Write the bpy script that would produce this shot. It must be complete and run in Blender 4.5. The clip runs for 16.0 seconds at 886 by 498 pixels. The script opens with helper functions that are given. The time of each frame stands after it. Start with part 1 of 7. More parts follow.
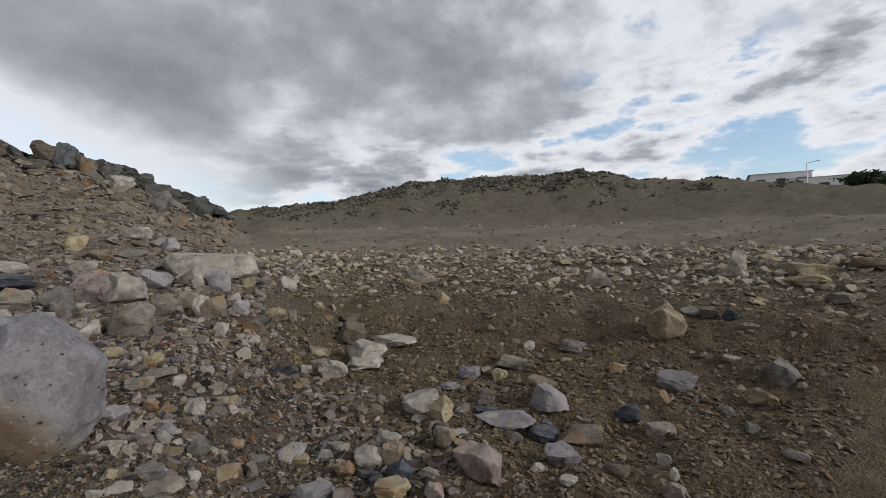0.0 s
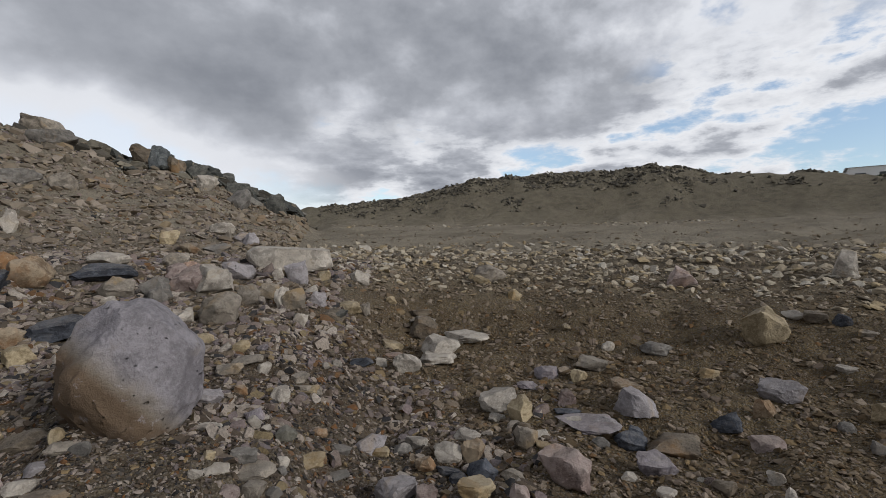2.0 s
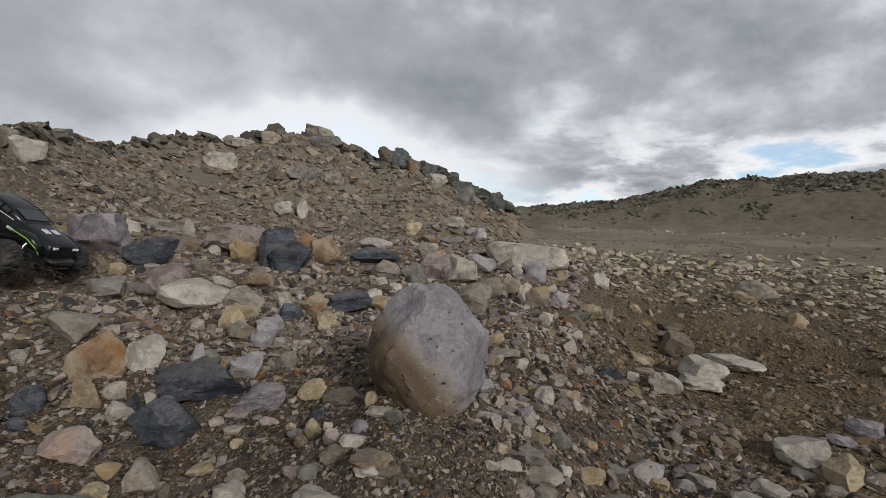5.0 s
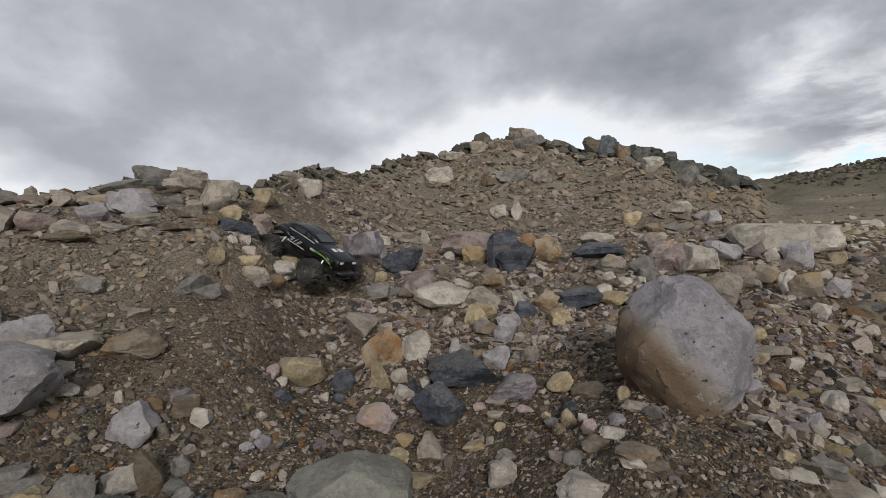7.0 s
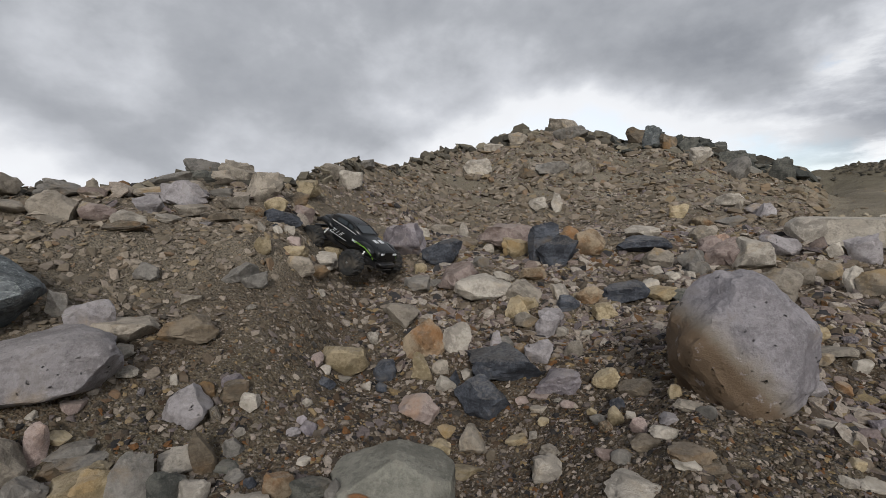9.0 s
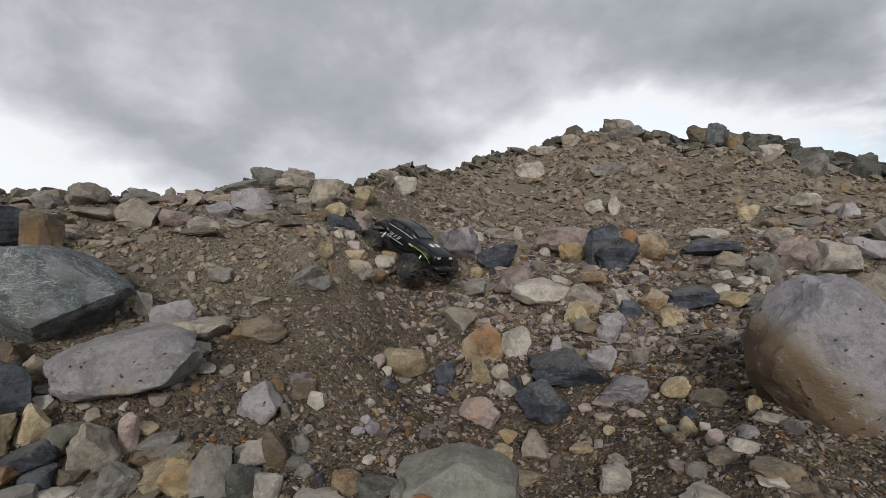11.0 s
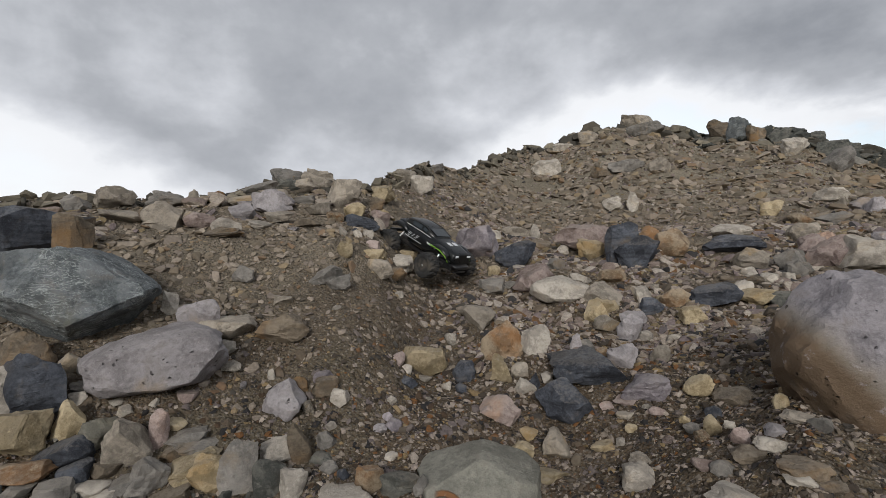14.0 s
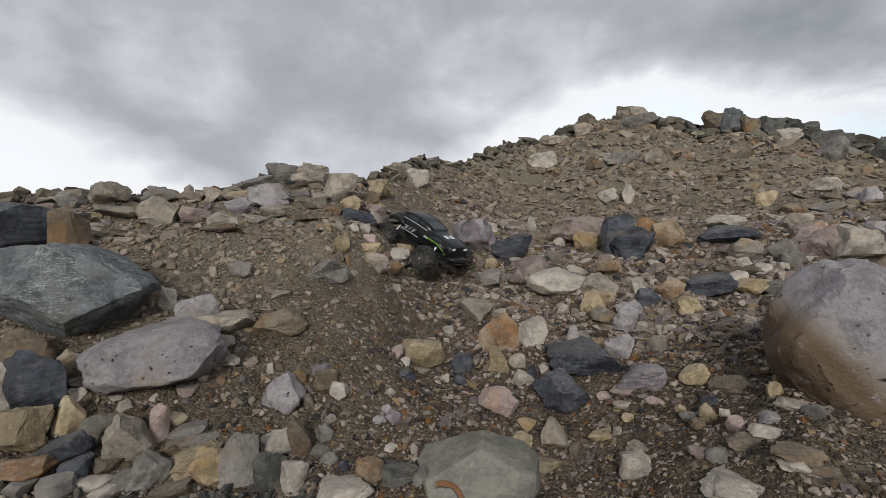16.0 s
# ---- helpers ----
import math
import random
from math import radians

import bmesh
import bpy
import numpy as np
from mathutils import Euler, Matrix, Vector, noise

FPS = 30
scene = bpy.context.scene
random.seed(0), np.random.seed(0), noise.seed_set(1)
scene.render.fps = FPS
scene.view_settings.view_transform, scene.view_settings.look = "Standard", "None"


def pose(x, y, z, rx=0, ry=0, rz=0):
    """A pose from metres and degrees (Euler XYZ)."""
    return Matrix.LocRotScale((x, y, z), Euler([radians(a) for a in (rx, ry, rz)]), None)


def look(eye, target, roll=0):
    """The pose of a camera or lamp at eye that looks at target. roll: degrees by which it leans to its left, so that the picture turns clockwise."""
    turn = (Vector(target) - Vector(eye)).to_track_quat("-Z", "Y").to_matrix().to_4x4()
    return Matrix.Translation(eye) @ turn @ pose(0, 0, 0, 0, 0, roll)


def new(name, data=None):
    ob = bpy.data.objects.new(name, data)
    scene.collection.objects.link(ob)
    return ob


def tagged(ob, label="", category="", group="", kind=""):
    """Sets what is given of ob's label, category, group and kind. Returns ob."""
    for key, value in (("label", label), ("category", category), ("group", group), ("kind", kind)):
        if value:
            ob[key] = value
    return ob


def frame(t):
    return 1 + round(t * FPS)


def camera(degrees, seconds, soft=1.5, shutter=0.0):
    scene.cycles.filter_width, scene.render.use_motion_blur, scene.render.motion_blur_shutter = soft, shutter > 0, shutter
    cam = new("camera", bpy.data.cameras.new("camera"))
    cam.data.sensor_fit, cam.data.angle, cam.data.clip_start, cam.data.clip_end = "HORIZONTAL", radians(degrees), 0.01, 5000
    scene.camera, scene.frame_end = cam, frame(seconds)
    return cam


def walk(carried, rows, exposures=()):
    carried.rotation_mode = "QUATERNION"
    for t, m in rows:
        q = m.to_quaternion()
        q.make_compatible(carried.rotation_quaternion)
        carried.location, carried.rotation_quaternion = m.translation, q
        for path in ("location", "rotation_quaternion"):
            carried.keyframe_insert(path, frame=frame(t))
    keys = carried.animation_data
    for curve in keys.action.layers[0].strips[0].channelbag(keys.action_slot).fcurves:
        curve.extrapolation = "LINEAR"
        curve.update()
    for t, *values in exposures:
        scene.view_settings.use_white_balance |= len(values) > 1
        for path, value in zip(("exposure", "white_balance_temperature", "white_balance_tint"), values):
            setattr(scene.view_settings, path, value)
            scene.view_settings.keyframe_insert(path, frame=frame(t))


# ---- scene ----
cam = camera(86.05, 16.0, soft=0.5)


def stand(x, y, z, yaw, pitch, roll):
    """A camera pose from its place, its turn to the left of +y, its pitch up and its lean."""
    yaw, pitch = radians(yaw), radians(pitch)
    ahead = Vector((-math.sin(yaw) * math.cos(pitch), math.cos(yaw) * math.cos(pitch), math.sin(pitch)))
    return look((x, y, z), Vector((x, y, z)) + ahead, roll)


PATH = [
    (0.0, 0.370, -0.327, 0.981, -35.39, 0.03, -0.84),
    (0.5, 0.361, -0.307, 0.979, -34.14, -0.36, -0.70),
    (1.0, 0.351, -0.281, 0.967, -32.31, -0.39, -0.68),
    (1.5, 0.341, -0.256, 0.962, -30.32, -0.44, -0.44),
    (2.0, 0.327, -0.225, 0.962, -27.96, -0.18, -0.36),
    (2.5, 0.328, -0.192, 0.973, -23.49, -0.22, 0.04),
    (3.0, 0.270, -0.175, 0.969, -19.24, 0.15, 1.01),
    (3.2, 0.254, -0.160, 0.960, -17.55, 0.15, 1.17),
    (5.3, 0.025, -0.001, 0.942, 0.54, -1.00, 2.99),
    (5.5, 0.016, -0.008, 0.942, 4.21, -1.14, 2.33),
    (6.0, 0.020, -0.057, 0.952, 13.36, -0.73, 0.35),
    (6.5, 0.001, -0.102, 0.952, 17.89, -1.46, -1.08),
    (7.0, -0.052, -0.110, 0.951, 20.75, -1.63, -1.52),
    (7.5, -0.067, -0.107, 0.946, 22.60, -2.00, -1.44),
    (8.0, -0.076, -0.105, 0.948, 23.80, -2.14, -1.56),
    (8.5, -0.078, -0.100, 0.946, 23.96, -2.29, -1.36),
    (9.0, -0.085, -0.104, 0.945, 25.16, -2.39, -1.19),
    (9.5, -0.097, -0.113, 0.945, 27.05, -1.95, -1.05),
    (12.0, -0.129, -0.138, 0.940, 33.01, -1.68, -1.50),
    (12.5, -0.131, -0.145, 0.941, 33.59, -1.48, -1.24),
    (13.0, -0.131, -0.148, 0.939, 33.19, -1.60, -1.32),
    (13.5, -0.129, -0.146, 0.942, 32.93, -1.95, -1.79),
    (14.0, -0.126, -0.145, 0.942, 33.13, -1.80, -2.03),
    (14.5, -0.127, -0.146, 0.943, 33.47, -1.89, -2.08),
    (15.0, -0.127, -0.147, 0.940, 33.72, -1.93, -1.89),
    (15.5, -0.126, -0.148, 0.939, 33.42, -1.97, -1.72),
    (16.0, -0.126, -0.153, 0.941, 32.71, -2.63, -2.52),
]
walk(cam, [(row[0], stand(*row[1:])) for row in PATH], exposures=[(0.0, -0.25, 6250, 11), (3.0, -0.23, 6300, 11), (5.5, -0.10, 6380, 10), (16.0, 0.0, 6400, 10)])

def ease(t):
    t = np.clip(t, 0.0, 1.0)
    return t * t * (3 - 2 * t)


def lumps(x, y, size, seed):
    """A smooth, irregular surface between about -1 and 1 with lumps of the given size."""
    k = 2 * np.pi / size
    out = 0.0
    for n in range(5):
        a = seed * 1.7 + n * 2.4
        s = 1 + 0.37 * n
        out = out + np.sin(k * s * (x * np.cos(a) + y * np.sin(a)) + 3.1 * n + seed
                           + 1.3 * np.sin(k * 0.6 * (y * np.cos(a) - x * np.sin(a)) + n)) / s
    return out / 2.4


HOLLOW = 0.085
# The spoil heap's crest: bearing to the left of +y in degrees, distance, height.
CREST = [(-22, 17, 1.3), (-14.5, 17, 1.8), (-12.3, 17, 2.2), (-9.9, 17, 2.4), (-5.9, 17, 2.85), (-3.1, 17, 3.4), (1, 17, 3.7), (4.5, 17, 3.6), (8.9, 17, 4.15),
         (12.9, 17, 4.3), (16.9, 17, 4.2), (19.8, 17, 3.8), (24.8, 14, 3.22), (28.9, 10.8, 2.5), (31, 9.5, 2.15), (36.2, 7.2, 2.0),
         (40.5, 5.7, 1.68), (45.3, 4.7, 1.40), (52.9, 4.3, 1.48), (57.8, 4.3, 1.40), (61.8, 4.3, 1.28), (70.7, 4.4, 1.30),
         (80.7, 4.5, 1.30), (110, 4.6, 1.12), (150, 5.0, 0.65)]
# The foot of the heap: bearing, then the heights at the distances of REACH times the stretch of the bearing.
REACH = [0.8, 1.55, 2.4, 3.6, 4.6, 6.3]
FOOT = [(-100, 0.0, 0.04, 0.06, 0.15, 0.45, 0.72), (-30, 0.0, 0.05, 0.06, 0.17, 0.52, 0.74), (-17, 0.05, 0.26, 0.29, 0.50, 0.78, 0.82),
        (0, 0.10, 0.37, 0.42, 0.57, 0.82, 0.90), (12, 0.05, 0.20, 0.32, 0.60, 0.82, 0.92), (25, 0.0, 0.08, 0.30, 0.62, 0.76, 0.92),
        (36, 0.0, 0.09, 0.30, 0.60, 0.90, 1.55), (47, 0.0, 0.04, 0.16, 0.60, 0.98, 1.34), (65, 0.0, 0.05, 0.15, 0.60, 0.98, 1.26), (110, 0.0, 0.05, 0.15, 0.5, 0.8, 1.1), (180, 0.0, 0.04, 0.06, 0.15, 0.45, 0.72)]
# The skyline of the distant field: bearing, height at 33 m.
FIELD = [(-180, 2.4), (-150, 3.0), (-92, 3.6), (-79.1, 3.81), (-73.0, 4.29), (-69.3, 4.66), (-66.2, 4.95), (-62.7, 5.06), (-60.8, 5.11), (-58.0, 5.27), (-54.4, 5.88), (-50.3, 5.99), (-48.4, 5.76), (-44.6, 5.92), (-41.7, 5.84), (-37.0, 5.69), (-34.4, 5.53), (-32.5, 5.73), (-30.2, 5.14), (-25.0, 4.42), (-21.3, 4.08), (-11.4, 3.5), (-6.5, 2.3), (10, 1.2), (150, 1.2), (180, 2.4)]


def ground(x, y):
    """The height of the ground."""
    x, y = np.asarray(x, float), np.asarray(y, float)
    r, b = np.hypot(x, y), np.degrees(np.arctan2(-x, y))
    stretch = np.interp(b, [36, 40.5, 45, 50, 120, 170], [1.0, 0.88, 0.73, 0.68, 0.68, 1.0])
    fb = [f[0] for f in FOOT]
    cols = [np.interp(b, fb, [f[k + 1] for f in FOOT]) for k in range(len(REACH))]
    q = r / stretch
    foot = cols[0]
    for k in range(len(REACH) - 1):
        u = np.clip((q - REACH[k]) / (REACH[k + 1] - REACH[k]), 0, 1)
        foot = foot + (cols[k + 1] - cols[k]) * (0.5 * u + 0.5 * ease(u))
    # the flat ground and the distant mound
    far = np.interp(b, [f[0] for f in FIELD], [f[1] for f in FIELD])
    low = np.where(r < 6.3, foot, np.interp(r, [6.3, 10, 16, 24], [0.78, 1.05, 1.45, 2.05]))
    low = np.minimum(low, 0.4 + 0.5 * far)
    rise = ease((r - 25) / 8)
    dirt = low * (1 - rise) + far * rise
    beyond = 1 + (far - 1) * np.minimum(r, 230) / 33 * (0.97 - 0.06 * ease((r - 60) / 120))
    field = np.where(r < 33, dirt, np.where(r < 40, far + (beyond - far) * ease((r - 33) / 7), beyond))
    # the heap
    cb = [c[0] for c in CREST]
    rc, zc = np.interp(b, cb, [c[1] for c in CREST]), np.interp(b, cb, [c[2] for c in CREST])
    edge = np.minimum(6.3 * stretch, rc)
    u = np.clip((r - edge) / np.maximum(rc - edge, 0.05), 0, 1)
    last = cols[-1]
    face = np.where(r < edge, foot, last + (zc - last) * (0.75 * u + 0.25 * u * u))
    top = np.where(r < rc, face, np.maximum(zc - 0.5 * (r - rc), 0.3))
    w = ease((b + 16) / 5) * (1 - ease((b - 120) / 40)) * (1 - ease((r - rc - 3) / 10))
    w = np.where((r < 6.0) & (b < 60), 1.0, w)
    z = field * (1 - w) + top * w
    z = z - HOLLOW * np.exp(-((x + 2.2) ** 2 + (y - 2.95) ** 2) / 0.16)  # a worn hollow on the slope
    z = z + 0.035 * lumps(x, y, 1.1, 1.0) * ease((r - 0.6) / 1.5) + 0.014 * lumps(x, y, 0.33, 2.0)
    z = z + ease((r - 6) / 6) * (0.10 * lumps(x, y, 3.4, 3.0)) + ease((r - 26) / 6) * np.interp(b, [-66, -54], [0.05, 0.16]) * lumps(x, y, 2.6, 4.0) * ease((45 - r) / 8)
    return z

# ---- sky and sun ----
world = bpy.data.worlds.new("overcast_sky")
scene.world = world
world.use_nodes = True
wt = world.node_tree
wt.nodes.clear()


def wmath(op, a, b=None, c=None, clamp=False):
    n = wt.nodes.new("ShaderNodeMath")
    n.operation, n.use_clamp = op, clamp
    for i, v in enumerate((a, b, c)):
        if v is None:
            continue
        if isinstance(v, (int, float)):
            n.inputs[i].default_value = v
        else:
            wt.links.new(v, n.inputs[i])
    return n.outputs[0]


def wstep(v, lo, hi):
    n = wt.nodes.new("ShaderNodeMapRange")
    n.interpolation_type = "SMOOTHSTEP"
    n.inputs[1].default_value, n.inputs[2].default_value = min(lo, hi), max(lo, hi)
    n.inputs[3].default_value, n.inputs[4].default_value = (0, 1) if lo < hi else (1, 0)
    wt.links.new(v, n.inputs[0])
    return n.outputs[0]


def wmix(f, a, b):
    n = wt.nodes.new("ShaderNodeMix")
    n.data_type = "RGBA"
    wt.links.new(f, n.inputs[0])
    for i, v in ((6, a), (7, b)):
        if isinstance(v, tuple):
            n.inputs[i].default_value = (*v, 1)
        else:
            wt.links.new(v, n.inputs[i])
    return n.outputs[2]


def wnoise(vec, scale, detail, rough=0.5, lac=2.0, distort=0.0):
    n = wt.nodes.new("ShaderNodeTexNoise")
    n.inputs["Scale"].default_value, n.inputs["Detail"].default_value = scale, detail
    n.inputs["Roughness"].default_value, n.inputs["Lacunarity"].default_value = rough, lac
    n.inputs["Distortion"].default_value = distort
    wt.links.new(vec, n.inputs["Vector"])
    return n.outputs["Fac"]


coord = wt.nodes.new("ShaderNodeTexCoord")
sep = wt.nodes.new("ShaderNodeSeparateXYZ")
wt.links.new(coord.outputs["Generated"], sep.inputs[0])
dx, dy, dz = sep.outputs
up = wmath("MAXIMUM", dz, 0.0)
# The direction, with its height stretched, so that the clouds lie in flattened heaps.
deck = wt.nodes.new("ShaderNodeCombineXYZ")
wt.links.new(dx, deck.inputs[0])
wt.links.new(dy, deck.inputs[1])
wt.links.new(wmath("MULTIPLY", up, 1.5), deck.inputs[2])
deck = deck.outputs[0]
big = wnoise(deck, 1.5, 2.0, 0.45)
mid = wnoise(deck, 3.4, 5.0, 0.50, 2.0, 0.5)
fine = wnoise(deck, 9.0, 5.0, 0.55)
# How thick the cloud is: broken near the horizon, a closed deck overhead; the breaks lie mostly to the right of the heap.
side = wstep(wmath("SUBTRACT", wmath("MULTIPLY", dx, 0.9), wmath("MULTIPLY", dy, 0.2)), -0.55, 0.45)
ragged = wmath("MULTIPLY", wmath("SUBTRACT", fine, 0.5), wmath("ADD", 0.13, wmath("MULTIPLY", side, 0.20)))
thick = wmath("ADD", wmath("ADD", wmath("MULTIPLY", big, 0.22), wmath("MULTIPLY", mid, wmath("ADD", 0.17, wmath("MULTIPLY", side, 0.18)))), wmath("ADD", ragged, wmath("SUBTRACT", 0.335, wmath("MULTIPLY", side, 0.09))))
# the deck's lower edge, in degrees above the horizon, by bearing to the left of +y
bearing = wmath("MULTIPLY", wmath("ARCTAN2", wmath("MULTIPLY", dx, -1.0), dy), 180 / math.pi)
rise = wmath("MULTIPLY", wmath("ARCSINE", dz), 180 / math.pi)
edge = wt.nodes.new("ShaderNodeValToRGB")
EDGE = [(-100, 21), (-78, 21), (-60, 18), (-46, 14), (-33, 12), (-18, 12), (-5, 14), (8, 18.5), (18, 17), (28, 12), (38, 7), (53, 4), (59, 9), (66, 13), (74, 14), (90, 13), (120, 12)]
while len(edge.color_ramp.elements) < len(EDGE):
    edge.color_ramp.elements.new(0.5)
for el, (p, c) in zip(edge.color_ramp.elements, EDGE):
    el.position, el.color = (p + 100) / 220, (c / 40, c / 40, c / 40, 1)
wt.links.new(wmath("DIVIDE", wmath("ADD", bearing, 100.0), 220.0), edge.inputs[0])
above = wmath("SUBTRACT", rise, wmath("MULTIPLY", edge.outputs[0], 40.0))
slant = wmath("ADD", wmath("MINIMUM", wmath("MAXIMUM", wmath("MULTIPLY", above, 0.024), -0.16), 0.0), wmath("MINIMUM", wmath("MAXIMUM", wmath("MULTIPLY", above, 0.0035), 0.0), 0.09))
thick = wmath("ADD", wmath("ADD", thick, slant), wmath("ADD", wmath("MULTIPLY", side, -0.02), wmath("SUBTRACT", wmath("MULTIPLY", wstep(bearing, 35.0, 60.0), 0.02), 0.012)))
ramp = wt.nodes.new("ShaderNodeValToRGB")
stops = [(0.36, (0.97, 0.975, 0.99)), (0.445, (0.90, 0.91, 0.93)), (0.50, (0.64, 0.655, 0.69)), (0.56, (0.44, 0.455, 0.485)), (0.64, (0.305, 0.32, 0.35)), (0.76, (0.19, 0.205, 0.235))]
while len(ramp.color_ramp.elements) < len(stops):
    ramp.color_ramp.elements.new(0.5)
for el, (p, c) in zip(ramp.color_ramp.elements, stops):
    el.position, el.color = p, (*c, 1)
wt.links.new(thick, ramp.inputs[0])
sky = wt.nodes.new("ShaderNodeTexSky")
sky.sky_type, sky.sun_disc = "NISHITA", False
sky.sun_elevation, sky.sun_rotation = radians(25), radians(153)
scaled = wt.nodes.new("ShaderNodeVectorMath")
scaled.operation = "SCALE"
wt.links.new(sky.outputs[0], scaled.inputs[0])
scaled.inputs["Scale"].default_value = 0.19
final = wmix(wmath("MULTIPLY", wstep(thick, 0.425, 0.36), wmath("ADD", 0.1, wmath("MULTIPLY", side, 0.7))), ramp.outputs[0], scaled.outputs[0])
# Low broken heaps of cloud with blue gaps, over the flat ground.
low = wt.nodes.new("ShaderNodeCombineXYZ")
wt.links.new(dx, low.inputs[0])
wt.links.new(dy, low.inputs[1])
wt.links.new(wmath("MULTIPLY", wmath("POWER", up, 0.8), 2.6), low.inputs[2])
puff = wmath("ADD", wmath("MULTIPLY", wnoise(low.outputs[0], 4.6, 8.0, 0.58), 0.8), wmath("MULTIPLY", wnoise(low.outputs[0], 1.6, 2.0), 0.2))
puff = wmath("ADD", puff, wmath("MULTIPLY", wmath("SUBTRACT", dz, 0.18), 0.25))
heap = wt.nodes.new("ShaderNodeValToRGB")
stops = [(0.40, (0.85, 0.89, 0.94)), (0.47, (1.0, 1.0, 1.0)), (0.52, (0.82, 0.83, 0.85)), (0.56, (0.50, 0.515, 0.55)), (0.63, (0.27, 0.285, 0.32))]
while len(heap.color_ramp.elements) < len(stops):
    heap.color_ramp.elements.new(0.5)
for el, (p, c) in zip(heap.color_ramp.elements, stops):
    el.position, el.color = p, (*c, 1)
wt.links.new(puff, heap.inputs[0])
heaps = wmix(wmath("MULTIPLY", wstep(puff, 0.48, 0.40), 0.95), heap.outputs[0], scaled.outputs[0])
across = wstep(wmath("SUBTRACT", wmath("MULTIPLY", dx, 0.9), wmath("MULTIPLY", dy, 0.2)), -0.15, 0.2)
height = wstep(wmath("ADD", above, wmath("MULTIPLY", wmath("SUBTRACT", mid, 0.5), 16.0)), 5.0, -3.0)
final = wmix(wmath("MULTIPLY", across, height), final, heaps)
back = wt.nodes.new("ShaderNodeBackground")
wt.links.new(final, back.inputs[0])
back.inputs[1].default_value = 1.0
wout = wt.nodes.new("ShaderNodeOutputWorld")
wt.links.new(back.outputs[0], wout.inputs[0])

sun_data = bpy.data.lights.new("sun", "SUN")
sun_data.energy, sun_data.angle, sun_data.color = 2.0, radians(10), (1.0, 0.965, 0.91)
sun = new("sun", sun_data)
sun.matrix_world = look((3.6, -4.6, 4.2), (0, 2.5, 0.5))

# ---- materials ----


class Nodes:
    """A small helper that writes node trees."""

    def __init__(self, name):
        self.mat = bpy.data.materials.new(name)
        self.mat.use_nodes = True
        self.t = self.mat.node_tree
        self.bsdf = self.t.nodes["Principled BSDF"]
        self.coord = self.t.nodes.new("ShaderNodeTexCoord").outputs["Object"]
        self.info = self.t.nodes.new("ShaderNodeObjectInfo").outputs["Random"]

    def put(self, v, socket):
        if isinstance(v, (int, float)):
            socket.default_value = v
        elif isinstance(v, tuple):
            socket.default_value = (*v, 1) if len(v) == 3 and socket.type == "RGBA" else v
        else:
            self.t.links.new(v, socket)

    def math(self, op, a, b=0.0, clamp=False):
        n = self.t.nodes.new("ShaderNodeMath")
        n.operation, n.use_clamp = op, clamp
        self.put(a, n.inputs[0])
        self.put(b, n.inputs[1])
        return n.outputs[0]

    def noise(self, scale, detail=4.0, rough=0.55, vec=None, distort=0.0):
        n = self.t.nodes.new("ShaderNodeTexNoise")
        n.inputs["Scale"].default_value, n.inputs["Detail"].default_value = scale, detail
        n.inputs["Roughness"].default_value, n.inputs["Distortion"].default_value = rough, distort
        self.put(vec or self.coord, n.inputs["Vector"])
        return n.outputs["Fac"]

    def noise_colour(self, scale, vec):
        n = self.t.nodes.new("ShaderNodeTexNoise")
        n.inputs["Scale"].default_value = scale
        self.put(vec, n.inputs["Vector"])
        return n.name

    def cells(self, scale, feature="F1", vec=None):
        n = self.t.nodes.new("ShaderNodeTexVoronoi")
        n.feature = feature
        n.inputs["Scale"].default_value = scale
        self.put(vec or self.coord, n.inputs["Vector"])
        return n

    def step(self, v, lo, hi):
        n = self.t.nodes.new("ShaderNodeMapRange")
        n.interpolation_type = "SMOOTHSTEP"
        n.inputs[1].default_value, n.inputs[2].default_value = lo, hi
        self.put(v, n.inputs[0])
        return n.outputs[0]

    def mix(self, f, a, b, blend="MIX"):
        n = self.t.nodes.new("ShaderNodeMix")
        n.data_type, n.blend_type = "RGBA", blend
        self.put(f, n.inputs[0])
        self.put(a, n.inputs[6])
        self.put(b, n.inputs[7])
        return n.outputs[2]

    def ramp(self, v, stops, flat=False):
        n = self.t.nodes.new("ShaderNodeValToRGB")
        n.color_ramp.interpolation = "CONSTANT" if flat else "LINEAR"
        e = n.color_ramp.elements
        while len(e) < len(stops):
            e.new(0.5)
        for el, (p, c) in zip(e, stops):
            el.position, el.color = p, (*c, 1)
        self.put(v, n.inputs[0])
        return n.outputs[0]

    def moved(self, amount):
        """The object's own coordinates, shifted by its random number, so that copies differ."""
        n = self.t.nodes.new("ShaderNodeVectorMath")
        n.operation = "ADD"
        c = self.t.nodes.new("ShaderNodeCombineXYZ")
        for i, k in enumerate((1.0, 0.7, 0.4)):
            self.put(self.math("MULTIPLY", self.info, amount * k), c.inputs[i])
        self.put(self.coord, n.inputs[0])
        self.put(c.outputs[0], n.inputs[1])
        return n.outputs[0]

    def stretched(self, vec, sx, sy, sz):
        n = self.t.nodes.new("ShaderNodeVectorMath")
        n.operation = "MULTIPLY"
        self.put(vec, n.inputs[0])
        n.inputs[1].default_value = (sx, sy, sz)
        return n.outputs[0]

    def bump(self, height, distance, strength=1.0, normal=None):
        n = self.t.nodes.new("ShaderNodeBump")
        n.inputs["Distance"].default_value, n.inputs["Strength"].default_value = distance, strength
        self.put(height, n.inputs["Height"])
        if normal is not None:
            self.put(normal, n.inputs["Normal"])
        return n.outputs[0]

